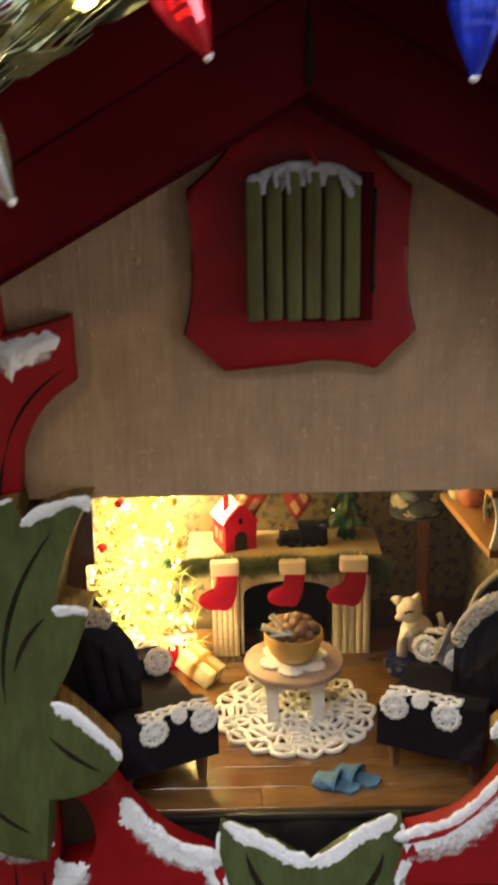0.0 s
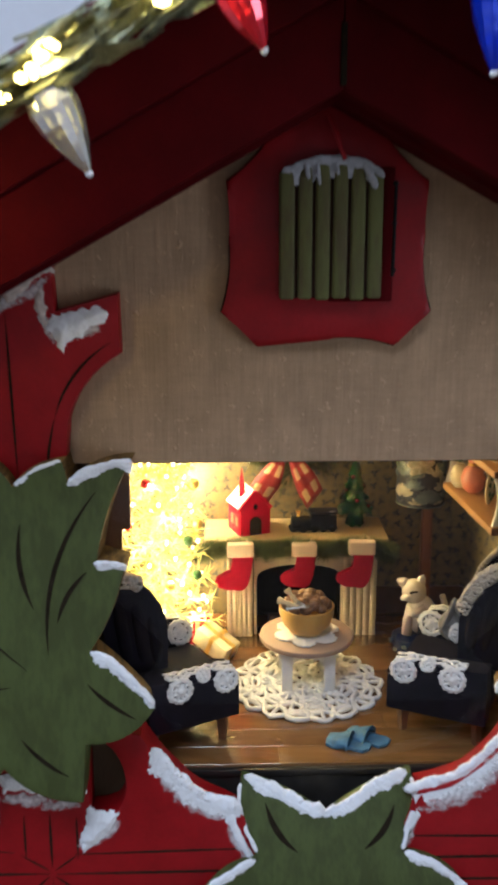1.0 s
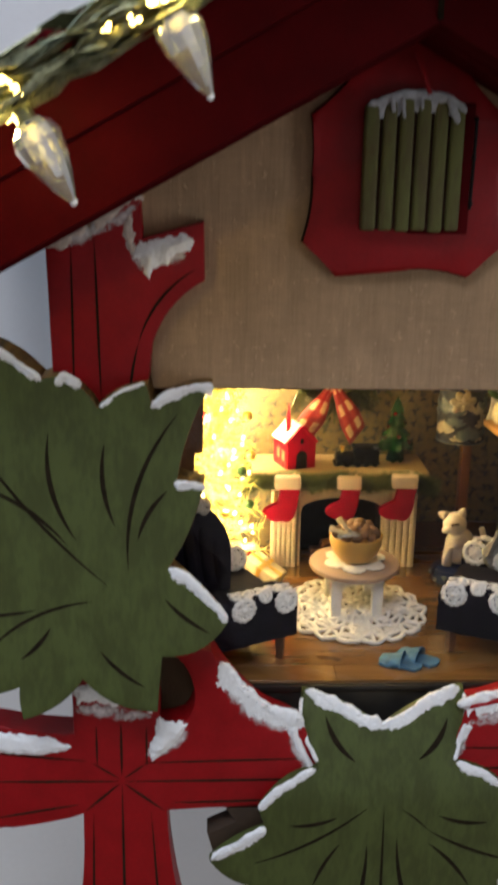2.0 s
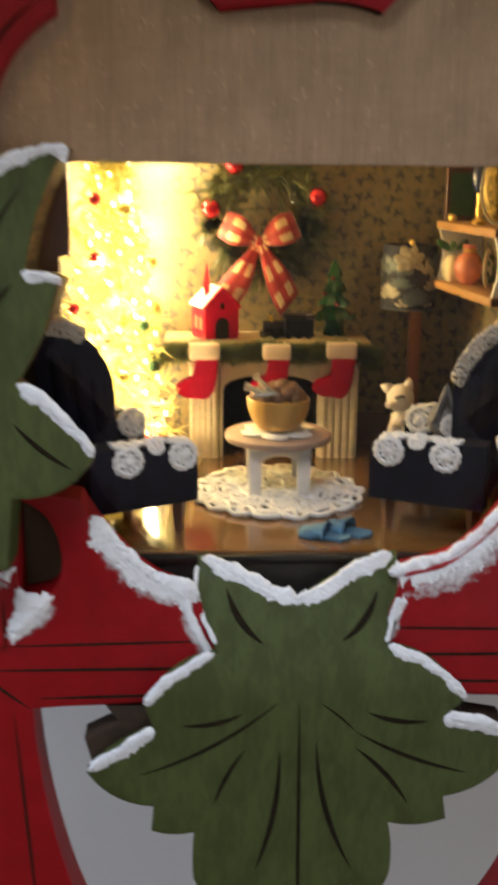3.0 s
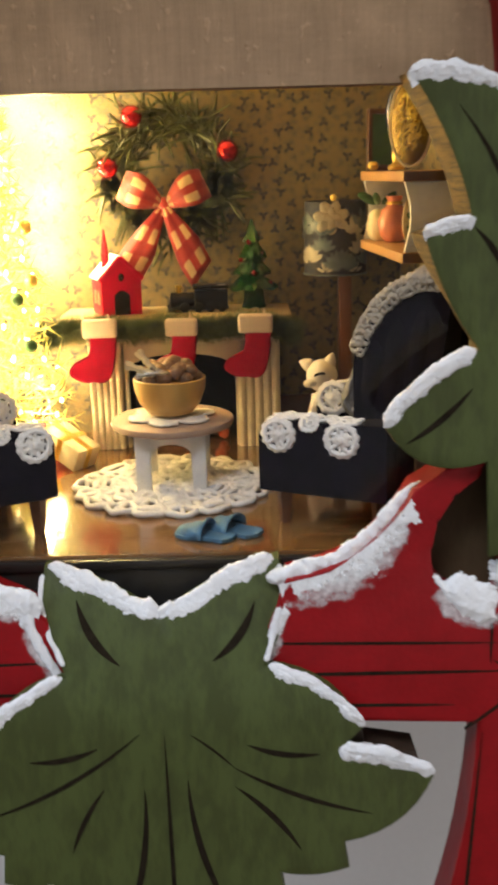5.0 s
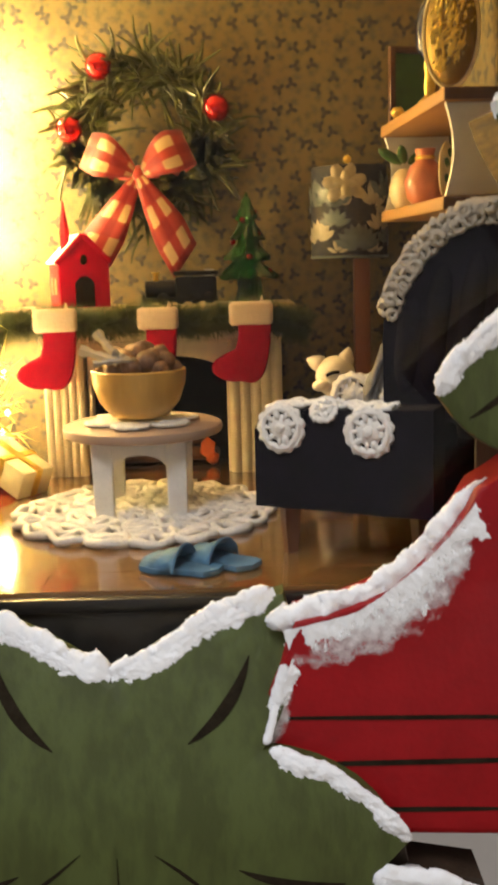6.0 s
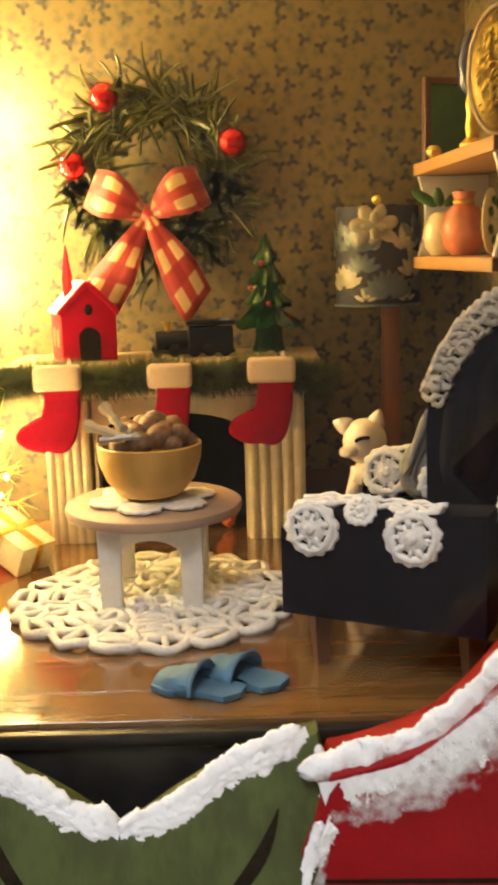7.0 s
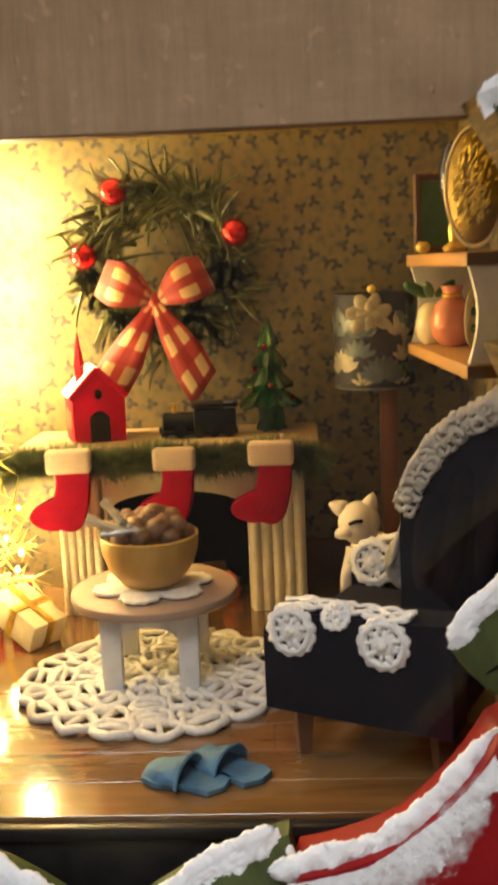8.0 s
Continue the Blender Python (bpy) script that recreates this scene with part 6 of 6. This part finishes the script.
def slipper(x, y, turn, sc):
    sl = thing("slipper", (x, y, 0.0004), "light blue cloth slipper lying on the boards", "slipper", "slippers on the floor", turn=turn)
    so = [(-0.0075, -0.0021), (-0.0078, 0.0006), (-0.0060, 0.0026), (-0.0010, 0.0024), (0.0040, 0.0034), (0.0072, 0.0026), (0.0082, 0.0002), (0.0072, -0.0024), (0.0035, -0.0033), (-0.0015, -0.0024), (-0.0055, -0.0028)]
    b = bmesh.new()
    board(b, so, 0.0, -0.0012, bevel=0.0004)
    for v in b.verts:
        v.co = Vector((v.co.x, v.co.z * 1.32, -v.co.y)) * sc
    part("sole", b, M_BLUE, sl)
    b = bmesh.new()
    rows = []
    for i in range(7):
        t = i / 6
        xx = -0.0005 + 0.0080 * t
        hw = 0.0034 - 0.0012 * t * t
        h = 0.0040 * (1 - 0.62 * t)
        rows.append([b.verts.new((xx * sc, hw * math.cos(math.pi * j / 8) * sc * 1.40, (0.0008 + h * math.sin(math.pi * j / 8)) * sc)) for j in range(9)])
    for p, q in zip(rows, rows[1:]):
        for j in range(8):
            b.faces.new((p[j], p[j + 1], q[j + 1], q[j]))
    for v in b.verts:
        v.co += Vector((0, noise.noise(v.co * 500 + Vector((x * 900, 0, 0))), noise.noise(v.co * 420 + Vector((0, x * 900, 3))))) * 0.0007
    solid(part("vamp", b, M_BLUE, sl, "folded blue upper"), 0.0006)
    part("binding", tube(bmesh.new(), [(-0.0005 * sc, 0.0048 * math.cos(math.pi * j / 10) * sc, (0.0008 + 0.0041 * math.sin(math.pi * j / 10)) * sc) for j in range(11)], 0.0004, 5), M_BLUE, sl)
    return sl


slipper(0.0168, 0.0125, 156, 1.16)
slipper(0.0250, 0.0165, 146, 1.16)

# ---- cat, pouffe, bag ----
pf = thing("pouffe", (0.0570, 0.0965, 0.0003), "low dark patterned pouffe beside the hearth", "pouffe")
part("cushion", lathe(bmesh.new(), [(0.0075, 0), (0.0098, 0.0016), (0.0103, 0.0050), (0.0096, 0.0084), (0.0070, 0.0100), (0.0001, 0.0102)], n=26), M_NAVYPOT, pf)
for i in range(12):
    a = 2 * math.pi * i / 12
    part("spot", ball(bmesh.new(), (0.0102 * math.cos(a), 0.0102 * math.sin(a), 0.0048 + 0.0012 * (-1) ** i), 0.0016, (0.5, 1, 0.8), 1, Matrix.Rotation(a, 4, "Z")), M_PETAL, pf, "pale spot")

b = bmesh.new()
ball(b, (0.0010, 0.0, 0.0078), 0.0070, (0.95, 0.85, 1.15), 3)
ball(b, (0.0042, 0.0, 0.0050), 0.0060, (1.0, 0.9, 0.85), 3)
nod = Matrix.Rotation(radians(-14), 4, "Y")
ball(b, (-0.0020, -0.0016, 0.0180), 0.0050, (1.02, 0.92, 1.02), 3, nod)
ball(b, (-0.0050, -0.0048, 0.0164), 0.0022, (1.2, 0.8, 0.7), 2, nod)
for x, z, lean in ((-0.0066, 0.0212, -70), (0.0006, 0.0222, 18)):
    lathe(b, [(0.0022, -0.0012), (0.0019, 0.0006), (0.0011, 0.0020), (0.0003, 0.0029)], (x, -0.0010, z), 10, Matrix.Rotation(radians(lean), 3, "Y"))
tube(b, [(-0.0030, -0.0036, 0.0125), (-0.0042, -0.0048, 0.0065), (-0.0044, -0.0054, 0.0010)], 0.0021, 10)
tube(b, [(0.0024, -0.0040, 0.0120), (-0.0010, -0.0066, 0.0106), (-0.0036, -0.0070, 0.0116)], 0.0019, 10)
tube(b, [(0.0060, 0.001, 0.004), (0.0100, 0.000, 0.0065), (0.0108, 0.000, 0.0125), (0.0094, 0.000, 0.0165)], 0.0013, 8)
pale = len(b.faces)
for x0, z0 in ((-0.0036, 0.0187),):
    tube(b, [(x0 + 0.0008 * i, -0.0016 - 0.0050 * math.sqrt(max(0.1, 1 - ((x0 + 0.0008 * i + 0.0020) / 0.0055) ** 2)), z0 + 0.0002 * i + 0.0004 * math.sin(math.pi * i / 4)) for i in range(5)], 0.00042, 5)
part_cat = part("cat_figurine", b, M_CAT)
part_cat.data.materials.append(M_GROOVE)
for f in part_cat.data.polygons:
    f.material_index = int(f.index >= pale)
part_cat.matrix_world = pose(0.0598, 0.0965, Z0 + 0.0103, 0, 0, -12) @ Matrix.Diagonal((1.15, 1.15, 1.20, 1))
tagged(part_cat, "white glazed cat figurine sitting on the dark pouffe", "figurine")

M_GREYYARN = mat("grey_knitted_yarn", (0.30, 0.28, 0.25), 0.9, vary=0.35, scale=700, bump=0.6, fine=2600)
bg = thing("knitted_shawl", (0.0665, 0.0555, 0.0254), "grey knitted shawl heaped up on the chair seat", "shawl")
b = bmesh.new()
for k in range(6):
    q = 1 - 0.13 * k
    dx, dy = 0.0008 * math.sin(k * 2.1), -0.0022 + 0.0010 * k
    run = [(dx + 0.0062 * q * math.sin(2 * math.pi * i / 18) * (1 - math.cos(2 * math.pi * i / 18)) * 0.55, dy, 0.0012 + 0.0190 * q * (1 + math.cos(2 * math.pi * i / 18)) / 2) for i in range(18)]
    tube(b, run, 0.00095, 6, True)
ball(b, (0.0, 0.0016, 0.0062), 0.0060, (0.95, 0.5, 1.15), 3)
part("yarn", fuzz(b, 0.0006, 1100), M_GREYYARN, bg)
part("medallion", fuzz(rosette(bmesh.new(), pose(0.0022, -0.0040, 0.0050, 78, 0, 0), 0.0042, 0.0006), 0.00026, 1500), M_CROCHET, bg, "cream crocheted medallion")

# ---- floor lamp ----
M_SHADE = mat("navy_printed_cloth", (0.016, 0.022, 0.052), 0.75, vary=0.5, scale=260, bump=0.3, second=(0.045, 0.040, 0.036))
fs = thing("floor_lamp", (0.0648, 0.1285, 0.0003), "tall brown wooden floor lamp with a dark flowered shade", "floor lamp")
part("post", boxed(0.0013, 0.0063, -0.0026, 0.0026, 0.0020, 0.0652, bevel=0.0004), M_STANDWOOD, fs)
part("foot", lathe(bmesh.new(), [(0.0085, 0), (0.0088, 0.0012), (0.0040, 0.0022)], (0.0038, 0, 0), n=20), M_STANDWOOD, fs)
pt = part("shade", lathe(bmesh.new(), [(0.0112, 0.0656), (0.0119, 0.0655), (0.0120, 0.0662), (0.0119, 0.0800), (0.0117, 0.0930), (0.0112, 0.0932), (0.0109, 0.0925), (0.0111, 0.0800), (0.0111, 0.0668)], n=36), M_SHADE, fs, "dark blue flowered drum shade")
part("rim", tube(bmesh.new(), ring_pts((0, 0, 0.0657), 0.0120, 36), 0.0004, 6, True), M_PETAL, pt, "pale cord round the lower rim")
part("knob", ball(bmesh.new(), (-0.0014, -0.0108, 0.0946), 0.0013), M_GOLD, pt, "gold knob")


def sprays(parent, ang, z0, count, ln, material, lean=0.0):
    """A fan of flat petals on the drum, spreading upwards from one point."""
    b = bmesh.new()
    for i in range(count):
        u = (i - (count - 1) / 2) / max(1, (count - 1) / 2)
        tilt_ = u * 1.15 + lean
        a = ang + math.sin(tilt_) * ln * 0.6 / 0.0128
        z = z0 + math.cos(tilt_) * ln * 0.6
        m = Matrix.Rotation(a + math.pi / 2, 4, "Z") @ Matrix.Rotation(tilt_, 4, "Y")
        ball(b, (0.0120 * math.cos(a), 0.0120 * math.sin(a), z), ln * 0.46, (0.36, 0.10, 1.0), 1, m)
    part("flower", b, material, parent, "pale petals spread like a fan")


for ang, z0, count, ln, material, lean in ((-1.42, 0.0672, 9, 0.0082, M_PETAL, 0.0), (-2.55, 0.0700, 7, 0.0072, M_CREAMROSE, -0.1), (-0.45, 0.0690, 6, 0.0066, M_PETAL, 0.2), (-2.75, 0.0800, 4, 0.0095, M_PETAL, -0.3),
                                           (-0.55, 0.0815, 5, 0.0095, M_PETAL, 0.35), (-1.95, 0.0668, 4, 0.0040, M_CREAMROSE, 0.0), (-0.95, 0.0668, 4, 0.0042, M_CREAMROSE, 0.0), (-2.30, 0.0805, 5, 0.0088, M_PETAL, 0.1),
                                           (-1.05, 0.0800, 5, 0.0078, M_CREAMROSE, 0.5), (-2.05, 0.0745, 6, 0.0060, M_PETAL, 0.0), (-0.75, 0.0735, 6, 0.0062, M_CREAMROSE, 0.0)):
    sprays(pt, ang, z0, count, ln, material, lean)
b = bmesh.new()
for i in range(7):
    a = 2 * math.pi * i / 7 + 0.3
    ball(b, (-0.0022 + 0.0036 * math.cos(a), -0.0112, 0.0872 + 0.0034 * math.sin(a)), 0.0036, (0.95, 0.30, 0.62), 2, Matrix.Rotation(-a, 4, "Y"))
for i in range(4):
    a = 2 * math.pi * i / 4
    ball(b, (-0.0022 + 0.0015 * math.cos(a), -0.0128, 0.0876 + 0.0015 * math.sin(a)), 0.0024, (1.0, 0.35, 0.6), 2, Matrix.Rotation(-a, 4, "Y"))
part("blossom", b, M_CREAMROSE, pt, "large cream blossom")

# ---- wall shelf ----
SY0, SY1 = 0.0500, 0.1200
sh = thing("wall_shelf", (0.0940, SY1, 0.0760), "pale pine wall shelf with white scalloped ends", "shelf", turn=4.6)
DEP = 0.0205
part("board", boxed(-DEP, 0, SY0 - SY1, 0, 0.0, 0.0032, bevel=0.0004), M_PINE, sh, "pale pine board")
part("board", boxed(-DEP, 0, SY0 - SY1, 0, 0.0248, 0.0280, bevel=0.0004), M_PINE, sh, "pale pine board")
for yy in (-0.0010, SY0 - SY1 + 0.0010 + 0.0015):
    pts = [(0, 0.0033), (0, 0.0247), (-DEP + 0.0010, 0.0247)] + [(-DEP + 0.001 + 0.0020 * math.sin(math.pi * i / 8), 0.0247 - 0.0214 * i / 8) for i in range(1, 8)] + [(-DEP + 0.0010, 0.0033)]
    e = part("end_panel", board(bmesh.new(), pts, -0.0008, 0.0008, bevel=0.0003), M_WHITE, sh, "white scalloped end panel")
    e.location = (0, yy - 0.0004, 0)
for z in (0.0, 0.0248):
    part("board_end", boxed(-DEP + 0.0002, -0.0002, SY0 - SY1 - 0.0006, SY0 - SY1 - 0.0001, z + 0.0002, z + 0.0030), M_BROWN, sh, "dark brown sawn board end", False)
S0 = 0.0760


def vase(name, x, y, z, prof, material, label, category="vase"):
    v = thing(name, (x, y, z), label, category)
    part("body", lathe(bmesh.new(), prof, n=22), material, v)
    return v


v = vase("cream_vase", 0.0795, 0.1085, S0 + 0.0034, [(0.0025, 0), (0.0042, 0.0020), (0.0048, 0.0060), (0.0034, 0.0100), (0.0020, 0.0112)], M_CREAM, "small cream vase with green leaves on the shelf")
for a in (2.4, 3.4, 4.4, 0.6):
    b = ball(bmesh.new(), (0.0048 * math.cos(a), 0.0048 * math.sin(a), 0.0150), 0.0042, (1.0, 0.35, 0.35), 2, Matrix.Rotation(a, 4, "Z") @ Matrix.Rotation(-0.5, 4, "Y"))
    part("leaf", b, M_LEAFGREEN, v, "glossy green leaf")
v = vase("pink_vase", 0.0838, 0.1000, S0 + 0.0034, [(0.0030, 0), (0.0052, 0.0025), (0.0060, 0.0070), (0.0045, 0.0112), (0.0022, 0.0132), (0.0030, 0.0160)], M_PINK, "round pink glazed vase with a gold rim on the shelf")
part("rim", tube(bmesh.new(), ring_pts((0, 0, 0.0135), 0.0024, 14), 0.0006, 6, True), M_GOLD, v, "gold rim")
v = thing("painted_plate", (0.0862, 0.0800, S0 + 0.0034), "small yellow-green painted plate leaning on the shelf", "plate", turn=60)
part("dish", ball(bmesh.new(), (0, 0, 0.0080), 0.0078, (0.8, 0.14, 1.0), 3), M_CREAM, v)
for i in range(7):
    a = 2 * math.pi * i / 7
    part("leaf", ball(bmesh.new(), (0.0038 * math.cos(a), -0.0012, 0.0080 + 0.0048 * math.sin(a)), 0.0019, (1, 0.25, 0.7), 1), M_LEAFGREEN, v)
S1 = S0 + 0.0283
pic = thing("picture_frame", (0.0830, 0.1150, S1), "dark picture in a brown wooden frame on the shelf", "picture", turn=18)
for x0, x1, z0, z1 in ((-0.0080, -0.0062, 0, 0.0215), (0.0062, 0.0080, 0, 0.0215), (-0.0061, 0.0061, 0, 0.0018), (-0.0061, 0.0061, 0.0197, 0.0215)):
    part("frame_side", boxed(x0, x1, -0.0010, 0.0010, z0, z1, bevel=0.0003), M_BROWN, pic)
part("picture", boxed(-0.0061, 0.0061, -0.0001, 0.0008, 0.0019, 0.0196), M_LEAFGREEN, pic, "dark green picture", False)
bt = vase("blue_bottle", 0.0815, 0.0800, S1, [(0.0026, 0), (0.0030, 0.0010), (0.0012, 0.0025), (0.0016, 0.0050), (0.0012, 0.0075), (0.0016, 0.0100), (0.0012, 0.0118)], M_GOLD, "blue bottle on a turned gold stem", "bottle")
part("bottle", lathe(bmesh.new(), [(0.0016, 0.0118), (0.0034, 0.0140), (0.0038, 0.0195), (0.0028, 0.0240), (0.0012, 0.0262)], n=18), M_NAVYPOT, bt, "deep blue glass bulb")
gd = vase("gold_bauble", 0.0765, 0.1030, S1, [(0.0010, 0), (0.0018, 0.0008), (0.0020, 0.0018), (0.0012, 0.0030)], M_GOLD, "tiny gold ball on the shelf", "ornament")
gp = thing("gold_egg", (0.0830, 0.0590, S1), "ornate openwork gold oval ornament on the shelf", "ornament", turn=-28)
part("core", ball(bmesh.new(), (0, 0, 0.0140), 0.0103, (0.62, 0.38, 1.22), 3), M_BRASS, gp)
part("rim", tube(bmesh.new(), [(0.0068 * math.cos(2 * math.pi * i / 30), -0.0002, 0.0140 + 0.0131 * math.sin(2 * math.pi * i / 30)) for i in range(30)], 0.0005, 6, True), M_CREAM, gp, "pale raised rim")
rng = random.Random(4)
bm = bmesh.new()
for i in range(150):
    a, r = rng.random() * 6.283, math.sqrt(rng.random())
    x, z = 0.0052 * r * math.cos(a), 0.0108 * r * math.sin(a)
    ball(bm, (x, -0.0040 * math.sqrt(max(0.05, 1 - r * r)), 0.0140 + z), 0.0011, (0.42, 0.6, 1.5), 1, Matrix.Rotation(0.5 + rng.uniform(-0.5, 0.5), 4, "Y"))
part("filigree", bm, M_GILT, gp, "raised gold filigree")

# ---- light string along the roof's edge ----
ls = thing("light_string", (GX, -0.088, GZ + 0.053), "foil garland with coloured faceted bulbs along the roof edge", "light string")


def eave(x):
    return -SLOPE * abs(x) - 0.008


path = [(x * 0.001, -0.0012 + 0.0016 * math.sin(x * 0.11), eave(x * 0.001) + 0.0020 * math.sin(x * 0.19)) for x in range(-165, 166, 5)]
part("wire", tube(bmesh.new(), path, 0.0014, 7), M_FOIL, ls, "silver-green garland cord")
rng = random.Random(31)
bm = bmesh.new()
for i in range(700):
    x = rng.uniform(-0.165, 0.165)
    p = Vector((x, rng.uniform(-0.005, 0.003), eave(x) + rng.uniform(-0.0075, 0.0075)))
    d = Vector((rng.choice((-1, 1)), rng.uniform(-0.35, 0.1), 0)).normalized()
    d.z = -SLOPE * (1 if x > 0 else -1) * d.x + rng.uniform(-0.35, 0.3)
    s = Vector((rng.uniform(-0.2, 0.2), rng.uniform(-1, 1), rng.uniform(-0.6, 0.6))).normalized()
    ln, w = rng.uniform(0.008, 0.026), rng.uniform(0.0008, 0.0032)
    q = [p - d * ln / 2, p + s * w + d * ln * 0.05, p + d * ln / 2, p - s * w]
    up = d.cross(s).normalized() * 0.0002
    t_ = [bm.verts.new(v + up) for v in q]
    u_ = [bm.verts.new(v - up) for v in q]
    bm.faces.new(t_)
    bm.faces.new(u_[::-1])
    for j in range(4):
        bm.faces.new((t_[j], u_[j], u_[(j + 1) % 4], t_[(j + 1) % 4]))
tagged(part("foil_leaves", bm, M_FOIL, ls, "crinkled silver-green foil strips", False), kind="stuff")


def bulb(tip, top, material, label):
    tip, top = Vector(tip), Vector(top)
    d = tip - top
    q = d.to_track_quat("Z", "Y").to_matrix()
    ln = d.length
    b = lathe(bmesh.new(), [(0.0034, 0), (0.0060, ln * 0.10), (0.0068, ln * 0.24), (0.0060, ln * 0.45), (0.0042, ln * 0.68), (0.0022, ln * 0.88), (0.0008, ln)], n=14)
    for v in b.verts:
        v.co = q @ v.co + top
    o = part("bulb", b, material, ls, label, False)
    b = lathe(bmesh.new(), [(0.0020, -0.004), (0.0028, -0.0032), (0.0030, 0.0004), (0.0026, 0.0010)], n=12)
    for v in b.verts:
        v.co = q @ v.co + top
    part("socket", b, M_FOIL, o, "dull silver socket")
    part("led", ball(bmesh.new(), top + d.normalized() * 0.004, 0.0016, sub=1), M_SOCKETLIT, o, "glowing diode")
    b = ball(bmesh.new(), tip, 0.0012, sub=1)
    part("tip", b, M_SNOW, o)


def at_string(x, y, z):
    return (x - GX, y + 0.088, z - GZ - 0.053)


bulb(at_string(-0.0648, -0.0890, 0.2221), at_string(-0.0752, -0.0890, 0.2428), M_BULBCLEAR, "clear faceted bulb")
bulb(at_string(-0.0211, -0.0880, 0.2510), at_string(-0.0302, -0.0900, 0.2705), M_BULBRED, "red faceted bulb")
bulb(at_string(0.0118, -0.0900, 0.2690), at_string(0.0075, -0.0900, 0.2890), M_BULBGREEN, "green faceted bulb")
bulb(at_string(0.0350, -0.0900, 0.2456), at_string(0.0352, -0.0900, 0.2690), M_BULBBLUE, "blue faceted bulb")
bulb(at_string(-0.1010, -0.0890, 0.1949), at_string(-0.1124, -0.0890, 0.2150), M_BULBCLEAR, "clear faceted bulb")
bulb(at_string(0.0760, -0.0900, 0.2240), at_string(0.0790, -0.0900, 0.2460), M_BULBCLEAR, "clear faceted bulb")
for x, dz, r in ((-0.0775, -0.0010, 0.0024), (-0.0725, 0.0010, 0.0028), (-0.0465, -0.0010, 0.0022), (-0.0420, 0.0015, 0.0028), (-0.091, -0.001, 0.0012), (-0.084, -0.003, 0.0013), (0.032, -0.0010, 0.0020), (0.040, 0.0, 0.0022),
                 (0.0, -0.001, 0.0020), (-0.115, -0.002, 0.0024), (-0.122, 0.0, 0.0020), (0.08, 0.0, 0.0024)):
    b = bmesh.new()
    for i in range(5):
        ball(b, (x - GX + rng.uniform(-1.1, 1.1) * r, -0.0062 + rng.uniform(-0.001, 0.001), eave(x - GX) + dz + rng.uniform(-0.7, 0.7) * r), r * rng.uniform(0.25, 0.62), (1.3, 0.7, 1.0), 1)
    part("fairy_light", b, M_SOCKETLIT, ls, "warm glowing diode")

# ---- parlour floorboards ----
rng = random.Random(2)
y = 0.0004
while y < 0.1434:
    w = min(0.0128, 0.1438 - y)
    x = -0.1080
    first = True
    while x < 0.1070:
        ln = rng.uniform(0.05, 0.11) if not first else rng.uniform(0.02, 0.1)
        x1 = min(0.1080, x + ln)
        if x1 > 0.098:
            x1 = 0.1080
        o = part("plank", boxed(x + 0.00006, x1 - 0.00006, y + 0.00005, y + w - 0.00005, -0.0011, 0.0002, bevel=0.00008, seg=1), M_BOARD, None, "", False)
        o.parent = base
        o.location = (0, 0, Z0)
        x, first = x1, False
    y += w
